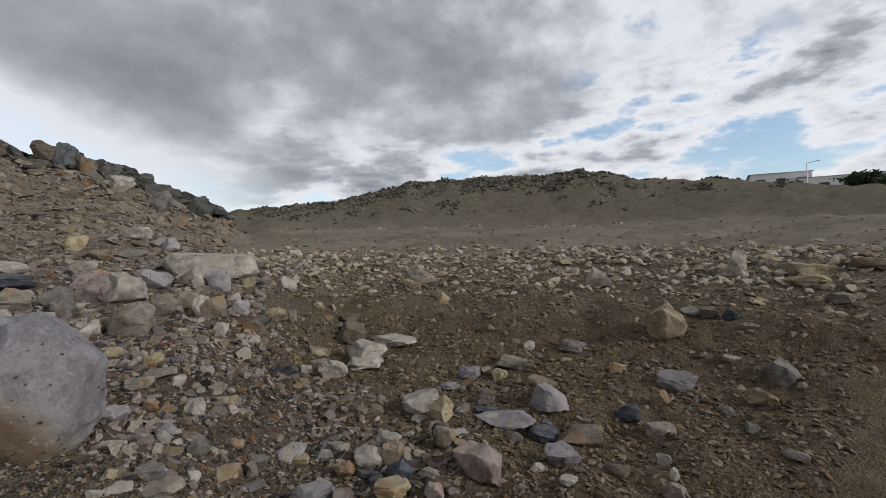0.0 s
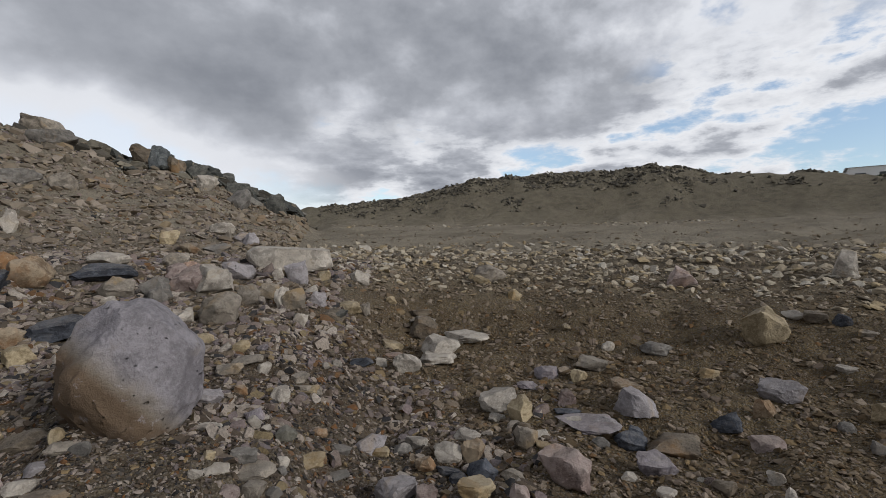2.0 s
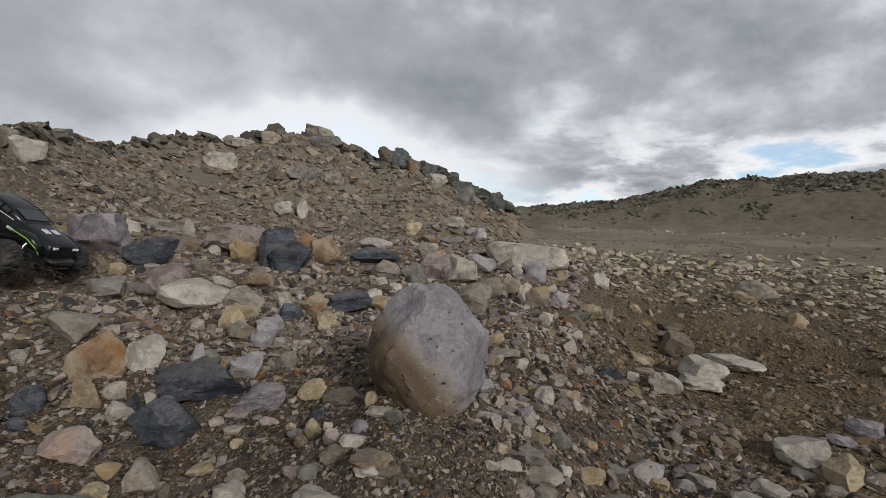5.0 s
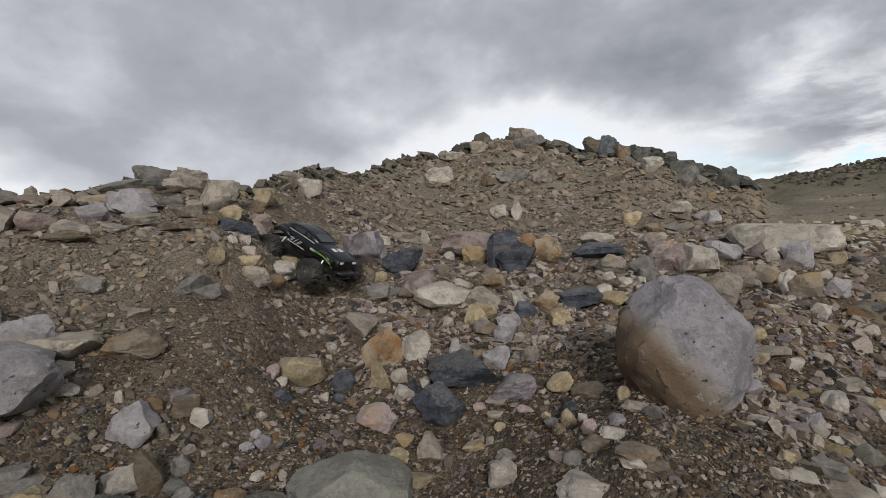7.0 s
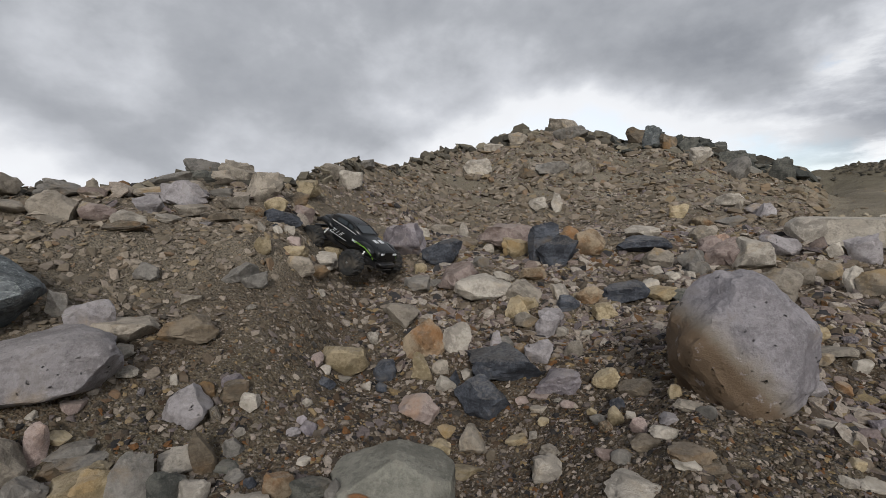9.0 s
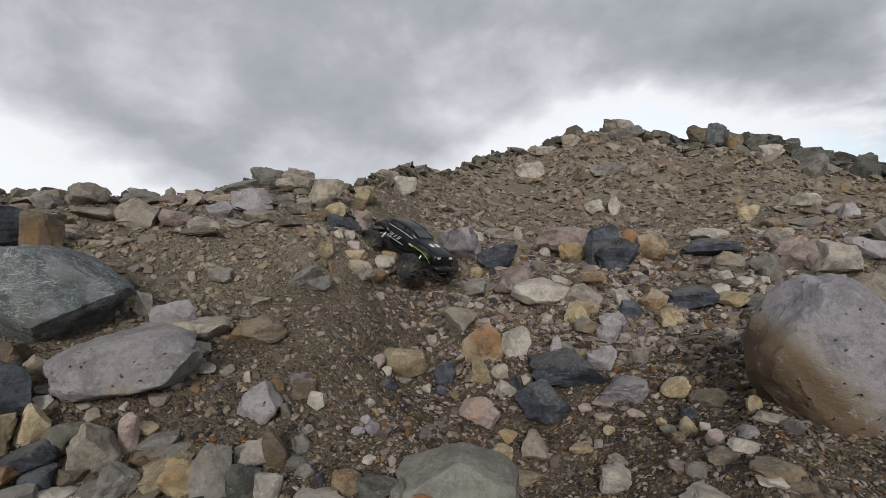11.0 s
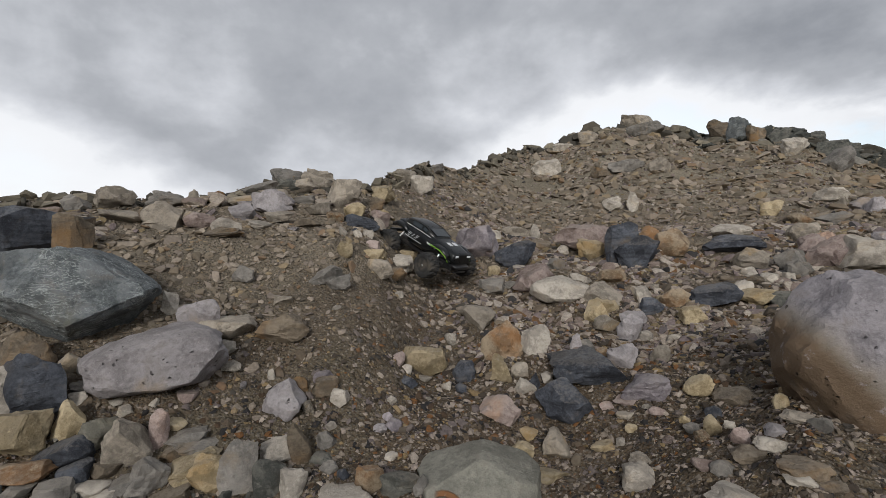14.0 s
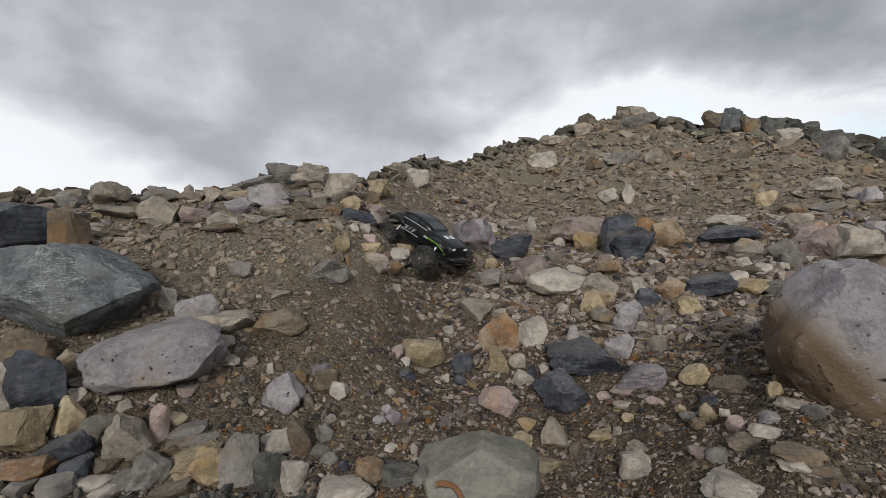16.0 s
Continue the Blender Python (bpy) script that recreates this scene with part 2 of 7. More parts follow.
    def done(self, colour, rough, normal=None, metal=0.0, spec=0.35):
        self.put(colour, self.bsdf.inputs["Base Color"])
        self.put(rough, self.bsdf.inputs["Roughness"])
        self.put(metal, self.bsdf.inputs["Metallic"])
        self.bsdf.inputs["Specular IOR Level"].default_value = spec
        if normal is not None:
            self.put(normal, self.bsdf.inputs["Normal"])
        return self.mat


def stone_material(name, dark, light, stain=(0.28, 0.17, 0.08), stained=0.25, layered=0.0, pitted=0.0, veined=0.0, dust=0.3, foot=0.0, crack=0.0):
    """Broken rock: blotches, grain, rusty stains, bedding, pits, pale veins, and dust on what faces up."""
    m = Nodes(name)
    v = m.moved(17.0)
    blotch = m.noise(9.0, 8.0, 0.68, v, 0.3)
    grain = m.noise(70.0, 3.0, 0.7, v)
    speck = m.noise(230.0, 2.0, 0.6, v)
    tone = m.math("ADD", m.math("MULTIPLY", blotch, 0.7), m.math("MULTIPLY", grain, 0.3))
    col = m.mix(m.step(tone, 0.40, 0.58), dark, light)
    height = m.math("ADD", m.math("MULTIPLY", blotch, 0.8), m.math("MULTIPLY", grain, 0.35))
    if layered:
        bands = m.noise(3.0, 5.0, 0.65, m.stretched(v, 1.6, 1.6, 16.0), 0.5)
        col = m.mix(m.math("MULTIPLY", m.step(bands, 0.45, 0.7), 0.6 * layered), col, tuple(c * 0.55 for c in dark))
        height = m.math("ADD", height, m.math("MULTIPLY", bands, 0.6 * layered))
    if stained:
        rust = m.step(m.noise(3.2, 6.0, 0.62, v, 0.8), 0.62 - 0.3 * stained, 0.80 - 0.22 * stained)
        col = m.mix(m.math("MULTIPLY", rust, 0.8), col, stain)
    if veined:
        for size, wide in ((4.0, 0.012), (10.0, 0.014), (26.0, 0.018)):
            lines = m.math("ABSOLUTE", m.math("SUBTRACT", m.noise(size, 4.0, 0.6, m.stretched(v, 0.8, 0.8, 2.2), 0.6), 0.5))
            fade = m.math("MULTIPLY", m.math("SUBTRACT", 1.0, m.step(lines, 0.0, wide)), m.step(m.noise(6.0, 3.0, 0.5, v), 0.40, 0.58))
            col = m.mix(m.math("MULTIPLY", fade, 0.75 * veined), col, (0.42, 0.45, 0.43))
    if pitted:
        warp = m.t.nodes.new("ShaderNodeVectorMath")
        warp.operation = "ADD"
        m.put(m.stretched(v, 1.0, 1.0, 1.5), warp.inputs[0])
        m.put(m.stretched(m.t.nodes[m.noise_colour(26.0, v)].outputs["Color"], 0.05, 0.05, 0.05), warp.inputs[1])
        holes = m.step(m.math("ADD", m.cells(24.0, "F1", warp.outputs[0]).outputs["Distance"], m.math("MULTIPLY", m.noise(11.0, 2.0, 0.5, v), 0.5)), 0.25, 0.38)
        pit = m.math("SUBTRACT", 1.0, holes)
        col = m.mix(m.math("MULTIPLY", pit, 0.75 * pitted), col, tuple(c * 0.3 for c in dark))
        height = m.math("SUBTRACT", height, m.math("MULTIPLY", pit, 1.6))
    col = m.mix(m.math("MULTIPLY", m.step(speck, 0.5, 0.75), 0.25), col, tuple(min(1, c * 1.35) for c in light))
    if foot:
        # rusty earth still clinging to the side on which it lay
        part = m.t.nodes.new("ShaderNodeSeparateXYZ")
        m.put(m.coord, part.inputs[0])
        side = m.math("ADD", m.math("MULTIPLY", part.outputs[0], -1.15), m.math("MULTIPLY", part.outputs[2], -1.0))
        side = m.math("ADD", side, m.math("MULTIPLY", m.math("SUBTRACT", blotch, 0.5), 0.16))
        col = m.mix(m.math("MULTIPLY", m.step(side, -0.30, -0.16), 0.55), col, (0.27, 0.225, 0.15))
        col = m.mix(m.math("MULTIPLY", m.step(side, -0.22, -0.13), 0.85 * foot), col, (0.125, 0.080, 0.045))
    if crack:
        # one curved rusty seam
        part = m.t.nodes.new("ShaderNodeSeparateXYZ")
        m.put(m.coord, part.inputs[0])
        u, w = m.math("ADD", part.outputs[0], 0.11), m.math("SUBTRACT", part.outputs[2], 0.06)
        arc = m.math("ABSOLUTE", m.math("SUBTRACT", m.math("POWER", m.math("ADD", m.math("MULTIPLY", u, u), m.math("MULTIPLY", w, w)), 0.5), m.math("ADD", 0.068, m.math("MULTIPLY", m.math("SUBTRACT", blotch, 0.5), 0.03))))
        seam = m.math("MULTIPLY", m.math("SUBTRACT", 1.0, m.step(arc, 0.005, 0.010)), m.math("MULTIPLY", m.step(u, -0.03, -0.01), m.step(w, -0.02, 0.0)))
        col = m.mix(m.math("MULTIPLY", seam, crack), col, (0.17, 0.075, 0.03))
        height = m.math("SUBTRACT", height, m.math("MULTIPLY", seam, 0.6))
    # fresh breaks and weathered rind
    rind = m.noise(6.5, 5.0, 0.6, v, 0.4)
    col = m.mix(m.math("MULTIPLY", m.step(rind, 0.55, 0.60), 0.0 if pitted else 0.5), col, tuple(c * 0.62 for c in dark))
    col = m.mix(m.math("MULTIPLY", m.step(m.math("SUBTRACT", 1.0, rind), 0.57, 0.62), 0.0 if pitted else 0.4), col, tuple(min(1, c * 1.25) for c in light))
    smear = m.step(m.noise(9.0, 6.0, 0.68, v, 0.6), 0.54, 0.70)
    col = m.mix(m.math("MULTIPLY", smear, 0.42), col, (0.15, 0.125, 0.10))
    chips = m.step(m.noise(24.0, 5.0, 0.7, v), 0.60, 0.70)
    col = m.mix(m.math("MULTIPLY", chips, 0.45), col, tuple(min(1, c * 1.5) for c in light))
    # each stone a little lighter or darker
    vary = m.math("ADD", 0.80, m.math("MULTIPLY", m.info, 0.4))
    hue = m.t.nodes.new("ShaderNodeHueSaturation")
    m.put(vary, hue.inputs["Value"])
    m.put(col, hue.inputs["Color"])
    col = hue.outputs[0]
    geo = m.t.nodes.new("ShaderNodeNewGeometry")
    sep = m.t.nodes.new("ShaderNodeSeparateXYZ")
    m.put(geo.outputs["Normal"], sep.inputs[0])
    film = m.math("MULTIPLY", m.step(m.math("ADD", sep.outputs[2], m.math("MULTIPLY", m.math("SUBTRACT", grain, 0.5), 1.4)), 0.6, 1.1), dust)
    col = m.mix(film, col, (0.30, 0.26, 0.21))
    n = m.bump(height, 0.013, 1.0)
    n = m.bump(speck, 0.003, 0.8, n)
    return m.done(col, m.math("ADD", 0.72, m.math("MULTIPLY", grain, 0.2)), n, spec=0.25)


M = {
    "lavender": stone_material("pale_lavender_stone", (0.216, 0.197, 0.198), (0.358, 0.331, 0.332), (0.36, 0.28, 0.20), 0.22, pitted=1.0, dust=0.12),
    "stained": stone_material("stained_lavender_stone", (0.170, 0.157, 0.167), (0.294, 0.275, 0.289), (0.36, 0.30, 0.23), 0.12, pitted=1.0, dust=0.1, foot=1.0),
    "white": stone_material("whitish_limestone", (0.286, 0.256, 0.219), (0.478, 0.432, 0.370), (0.42, 0.33, 0.22), 0.2),
    "beige": stone_material("beige_sandstone", (0.170, 0.148, 0.120), (0.323, 0.282, 0.231), (0.36, 0.25, 0.12), 0.3),
    "ochre": stone_material("yellow_ochre_stone", (0.233, 0.182, 0.106), (0.436, 0.358, 0.235), (0.33, 0.22, 0.10), 0.40),
    "orange": stone_material("rusty_orange_stone", (0.161, 0.113, 0.071), (0.341, 0.275, 0.192), (0.25, 0.12, 0.045), 0.65),
    "slate": stone_material("blue_black_slate", (0.036, 0.039, 0.048), (0.095, 0.103, 0.121), (0.13, 0.10, 0.07), 0.12, layered=0.9, dust=0.22),
    "grey": stone_material("grey_stone", (0.133, 0.124, 0.112), (0.230, 0.213, 0.191), (0.22, 0.16, 0.10), 0.2, layered=0.3),
    "brown": stone_material("brown_layered_stone", (0.096, 0.077, 0.057), (0.183, 0.149, 0.109), (0.24, 0.14, 0.06), 0.4, layered=0.8),
    "green": stone_material("veined_green_stone", (0.062, 0.071, 0.074), (0.150, 0.160, 0.165), (0.14, 0.13, 0.10), 0.1, veined=0.8, dust=0.05),
    "darkrock": stone_material("dark_grey_brown_rock", (0.060, 0.062, 0.056), (0.135, 0.132, 0.115), (0.16, 0.12, 0.08), 0.2, layered=0.7, dust=0.25),
    "olive": stone_material("greenish_grey_stone", (0.128, 0.124, 0.104), (0.205, 0.198, 0.166), (0.20, 0.17, 0.11), 0.12, dust=0.1, crack=0.95),
    "sage": stone_material("greenish_brown_stone", (0.105, 0.100, 0.082), (0.185, 0.176, 0.145), (0.20, 0.17, 0.11), 0.15, dust=0.15),
    "purple": stone_material("purple_grey_stone", (0.156, 0.136, 0.149), (0.297, 0.267, 0.279), (0.30, 0.19, 0.12), 0.25),
    "pink": stone_material("pinkish_stone", (0.208, 0.154, 0.135), (0.361, 0.292, 0.264), (0.40, 0.25, 0.16), 0.3),
}


def gravel_material():
    """Small broken stones, each of its own colour."""
    m = Nodes("mixed_gravel")
    geo = m.t.nodes.new("ShaderNodeNewGeometry")
    pick = geo.outputs["Random Per Island"]
    col = m.ramp(pick, [(0.0, (0.025, 0.023, 0.024)), (0.12, (0.058, 0.044, 0.033)), (0.26, (0.130, 0.096, 0.066)), (0.40, (0.278, 0.228, 0.180)),
                        (0.52, (0.082, 0.051, 0.030)), (0.62, (0.365, 0.300, 0.251)), (0.72, (0.288, 0.205, 0.106)), (0.78, (0.163, 0.132, 0.125)),
                        (0.90, (0.413, 0.350, 0.290)), (0.96, (0.192, 0.089, 0.032))], flat=True)
    grain = m.noise(90.0, 4.0, 0.65)
    col = m.mix(m.step(grain, 0.3, 0.75), m.mix(0.45, col, (0.026, 0.025, 0.022)), col)
    patch = m.noise(6.0, 3.0, 0.5)
    col = m.mix(m.math("MULTIPLY", m.step(patch, 0.5, 0.7), 0.35), col, (0.194, 0.163, 0.128))
    # a film of yellow clay on the stones of the level ground
    place = m.t.nodes.new("ShaderNodeSeparateXYZ")
    m.put(m.coord, place.inputs[0])
    clay = m.math("MULTIPLY", m.step(m.math("ADD", place.outputs[0], m.math("MULTIPLY", patch, 0.8)), 1.2, 2.4), 0.38)
    col = m.mix(clay, col, (0.20, 0.140, 0.070))
    # stones turn paler with height up the slope
    pale_mask = m.math("MULTIPLY", m.step(m.math("ADD", place.outputs[2], m.math("MULTIPLY", patch, 0.3)), 0.45, 1.0), 0.42)
    col = m.mix(pale_mask, col, (0.300, 0.250, 0.185))
    return m.done(col, 0.85, m.bump(grain, 0.004, 0.8), spec=0.22)


def soil_material():
    """Stony subsoil: brown-grey earth full of fine grit, paler and olive where it is trodden or driven on."""
    m = Nodes("stony_soil")
    big = m.noise(0.55, 4.0, 0.55, distort=0.4)
    mid = m.noise(3.0, 6.0, 0.6, distort=0.3)
    fine = m.noise(38.0, 5.0, 0.7)
    grit = m.cells(70.0)
    grit2 = m.cells(150.0)
    col = m.mix(m.step(mid, 0.3, 0.7), (0.084, 0.058, 0.036), (0.172, 0.125, 0.082))
    col = m.mix(m.math("MULTIPLY", m.step(big, 0.45, 0.65), 0.55), col, (0.156, 0.136, 0.094))
    # yellower clay on the level ground beside the heap
    place = m.t.nodes.new("ShaderNodeSeparateXYZ")
    m.put(m.coord, place.inputs[0])
    clay = m.step(m.math("ADD", place.outputs[0], m.math("MULTIPLY", m.math("SUBTRACT", mid, 0.5), 1.6)), 0.9, 2.0)
    col = m.mix(m.math("MULTIPLY", clay, 0.7), col, m.mix(m.step(mid, 0.35, 0.65), (0.150, 0.098, 0.040), (0.235, 0.172, 0.082)))
    # the soil turns paler and greyer with height above the foot of the slope
    high = m.step(m.math("ADD", place.outputs[2], m.math("MULTIPLY", m.math("SUBTRACT", mid, 0.5), 0.3)), 0.35, 0.95)
    col = m.mix(m.math("MULTIPLY", high, 0.75), col, m.mix(m.step(mid, 0.35, 0.65), (0.225, 0.187, 0.141), (0.345, 0.297, 0.228)))
    # the driven flat beyond the rubble is drier and paler
    flat = m.t.nodes.new("ShaderNodeVectorMath")
    flat.operation = "LENGTH"
    m.put(m.coord, flat.inputs[0])
    pale_mask = m.math("MULTIPLY", m.step(m.math("ADD", flat.outputs["Value"], m.math("MULTIPLY", m.math("SUBTRACT", big, 0.5), 4.0)), 6.6, 9.5), 0.85)
    col = m.mix(pale_mask, col, m.mix(m.step(m.noise(0.35, 5.0, 0.6, m.stretched(m.coord, 0.5, 1.6, 1.0)), 0.38, 0.62), (0.33, 0.285, 0.205), (0.48, 0.42, 0.315)))
    grass = m.math("MULTIPLY", m.step(m.math("ADD", flat.outputs["Value"], m.math("MULTIPLY", m.math("SUBTRACT", big, 0.5), 7.0)), 23.5, 29.0), 0.85)
    col = m.mix(grass, col, m.mix(m.step(mid, 0.35, 0.65), (0.150, 0.130, 0.085), (0.255, 0.226, 0.152)))
    speck = m.noise(2.2, 6.0, 0.72)
    col = m.mix(m.math("MULTIPLY", m.step(speck, 0.52, 0.62), m.math("MULTIPLY", grass, 0.6)), col, (0.095, 0.085, 0.060))
    stones = m.ramp(grit.outputs["Color"], [(0.0, (0.082, 0.070, 0.057)), (0.35, (0.139, 0.119, 0.094)), (0.6, (0.197, 0.176, 0.152)), (0.8, (0.246, 0.205, 0.131)), (0.93, (0.328, 0.303, 0.271))])
    col = m.mix(m.math("MULTIPLY", m.math("SUBTRACT", 1.0, m.step(grit.outputs["Distance"], 0.25, 0.5)), m.step(fine, 0.36, 0.5)), col, stones)
    small = m.ramp(grit2.outputs["Color"], [(0.0, (0.057, 0.049, 0.041)), (0.4, (0.156, 0.131, 0.102)), (0.7, (0.246, 0.217, 0.180)), (0.92, (0.377, 0.344, 0.303))])
    col = m.mix(m.math("MULTIPLY", m.math("SUBTRACT", 1.0, m.step(grit2.outputs["Distance"], 0.3, 0.55)), 0.6), col, small)
    col = m.mix(m.step(fine, 0.2, 0.8), m.mix(0.5, col, (0.041, 0.033, 0.025)), col)
    height = m.math("ADD", m.math("MULTIPLY", fine, 1.0), m.math("MULTIPLY", m.math("SUBTRACT", 1.0, grit.outputs["Distance"]), 0.8))
    height = m.math("ADD", height, m.math("MULTIPLY", m.math("SUBTRACT", 1.0, grit2.outputs["Distance"]), 0.35))
    n = m.bump(height, 0.016, 1.0)
    return m.done(col, 0.95, n, spec=0.12)


M_GRAVEL, M_SOIL = gravel_material(), soil_material()

# ---- ground ----


def mesh_of(name, verts, faces, mat, smooth=False):
    me = bpy.data.meshes.new(name)
    me.from_pydata(verts, [], faces)
    me.materials.append(mat)
    if smooth:
        me.polygons.foreach_set("use_smooth", [True] * len(me.polygons))
    me.update()
    return me


def build_ground():
    rings = np.concatenate([[0.001], np.arange(0.25, 1.2, 0.12), np.geomspace(1.2, 9, 190), np.geomspace(9.3, 60, 90), np.geomspace(64, 4500, 36)])
    turns = np.concatenate([np.arange(-90, 90, 0.42), np.arange(90, 270, 2.5)])
    rr, tt = np.meshgrid(rings, np.radians(turns), indexing="ij")
    x, y = -rr * np.sin(tt), rr * np.cos(tt)
    z = ground(x, y)
    near = (rr > 0.8) & (rr < 14)
    z = z + np.where(near, 0.006 * lumps(x, y, 0.11, 5.0) + 0.003 * lumps(x, y, 0.05, 6.0), 0)
    v = np.stack([x, y, z], -1).reshape(-1, 3)
    nr, nt = rr.shape
    i, j = np.meshgrid(np.arange(nr - 1), np.arange(nt), indexing="ij")
    a, b = i * nt + j, i * nt + (j + 1) % nt
    f = np.stack([a, a + nt, b + nt, b], -1).reshape(-1, 4)
    me = mesh_of("ground", v.tolist(), f.tolist(), M_SOIL, True)
    return tagged(new("ground", me), "brown stony quarry ground with a spoil heap and track", "ground", kind="structure")


build_ground()

# ---- loose stones ----


def hull(points):
    bm = bmesh.new()
    for p in points:
        bm.verts.new(p)
    bmesh.ops.convex_hull(bm, input=bm.verts)
    loose = [v for v in bm.verts if not v.link_faces]
    bmesh.ops.delete(bm, geom=loose, context="VERTS")
    bmesh.ops.triangulate(bm, faces=bm.faces)
    return bm


def chip(rng, n, flat):
    """Vertices and triangles of a small angular stone about 2 units long."""
    p = rng.normal(size=(n, 3))
    p /= np.abs(p).max(1, keepdims=True) ** 0.5 * np.linalg.norm(p, axis=1, keepdims=True) ** 0.5
    p *= (1.0, rng.uniform(0.6, 0.95), flat)
    bm = hull(p.tolist())
    bm.verts.ensure_lookup_table()
    v = np.array([q.co[:] for q in bm.verts])
    bm.verts.index_update()
    f = np.array([[q.index for q in face.verts] for face in bm.faces])
    bm.free()
    return v, f


def worn_stone(rng, level, flat):
    """Vertices and triangles of a worn, blocky stone about 2 units long."""
    bm = bmesh.new()
    bmesh.ops.create_icosphere(bm, subdivisions=level, radius=1.0)
    p = np.array([v.co[:] for v in bm.verts])
    f = np.array([[v.index for v in face.verts] for face in bm.faces])
    bm.free()
    ball = p.copy()
    n = np.concatenate([rng.normal(size=(5, 3)), np.eye(3) + rng.normal(0, 0.3, (3, 3)), -np.eye(3) + rng.normal(0, 0.3, (3, 3))])
    n /= np.linalg.norm(n, axis=1, keepdims=True)
    for _ in range(2):
        for q, far in zip(n, rng.uniform(0.5, 0.85, len(n))):
            p -= np.maximum(p @ q - far, 0)[:, None] * q
    p = 0.96 * p + 0.03 * ball
    p -= (p.max(0) + p.min(0)) / 2
    p /= np.abs(p).max(0)
    p *= 1 + rng.normal(0, 0.025, (len(p), 1))
    return p * (1.0, rng.uniform(0.55, 0.95), flat), f


def spins(rng, n, tilt):
    """n random turns: any way round, and leaning by up to about tilt radians."""
    a, b, c = rng.uniform(0, 2 * np.pi, n), rng.normal(0, tilt, n), rng.normal(0, tilt, n)
    ca, sa, cb, sb, cc, sc = np.cos(a), np.sin(a), np.cos(b), np.sin(b), np.cos(c), np.sin(c)
    o, l = np.zeros(n), np.ones(n)
    rz = np.stack([ca, -sa, o, sa, ca, o, o, o, l], -1).reshape(n, 3, 3)
    rx = np.stack([l, o, o, o, cb, -sb, o, sb, cb], -1).reshape(n, 3, 3)
    ry = np.stack([cc, o, sc, o, l, o, -sc, o, cc], -1).reshape(n, 3, 3)
    return rz @ rx @ ry


def slope_turn(x, y):
    """Turns that lay +z along the ground's normal."""
    e = 0.08
    gx, gy = (ground(x + e, y) - ground(x - e, y)) / (2 * e), (ground(x, y + e) - ground(x, y - e)) / (2 * e)
    n = np.stack([-gx, -gy, np.ones_like(gx)], -1)
    n /= np.linalg.norm(n, axis=-1, keepdims=True)
    a = np.stack([np.ones_like(gx), np.zeros_like(gx), gx], -1)
    a /= np.linalg.norm(a, axis=-1, keepdims=True)
    return np.stack([a, np.cross(n, a), n], -1)


def strew(name, label, x, y, size, seed, mat=None, tilt=0.25, flat=(0.28, 0.7), points=10, sink=0.25, worn=0):
    """One mesh of many stones lying on the ground."""
    rng = np.random.default_rng(seed)
    shapes = [worn_stone(rng, worn, rng.uniform(*flat)) if worn else chip(rng, points, rng.uniform(*flat)) for _ in range(24)]
    turn = slope_turn(x, y) @ spins(rng, len(x), tilt)
    place = np.stack([x, y, ground(x, y)], -1)
    which = rng.integers(0, len(shapes), len(x))
    vs, fs, at = [], [], 0
    for k, (v, f) in enumerate(shapes):
        m = which == k
        n = int(m.sum())
        if not n:
            continue
        stretch = rng.uniform(0.75, 1.25, (n, 1, 3))
        w = np.einsum("nij,nkj->nki", turn[m], v[None] * stretch) * (size[m] / 2)[:, None, None] + place[m][:, None]
        w[..., 2] += (size[m] * (0.5 - sink) * 0.45)[:, None]
        vs.append(w.reshape(-1, 3))
        fs.append((f[None] + at + len(v) * np.arange(n)[:, None, None]).reshape(-1, 3))
        at += n * len(v)
    me = mesh_of(name, np.concatenate(vs).tolist(), np.concatenate(fs).tolist(), mat or M_GRAVEL, worn > 0)
    if worn:
        me.set_sharp_from_angle(angle=radians(24))
    return tagged(new(name, me), label, "gravel", kind="stuff")


def spread(rng, n, r0, r1, b0, b1, power=1.0):
    """n places between two distances and two bearings, denser near by where power > 1."""
    r = r0 * (r1 / r0) ** (rng.uniform(0, 1, n) ** power)
    b = np.radians(rng.uniform(b0, b1, n))
    return -r * np.sin(b), r * np.cos(b)


def patchy(rng, x, y, size, seed, level):
    """Which of the places lie in denser patches."""
    return lumps(x, y, size, seed) + rng.normal(0, 0.35, len(x)) > level


# ---- rocks ----


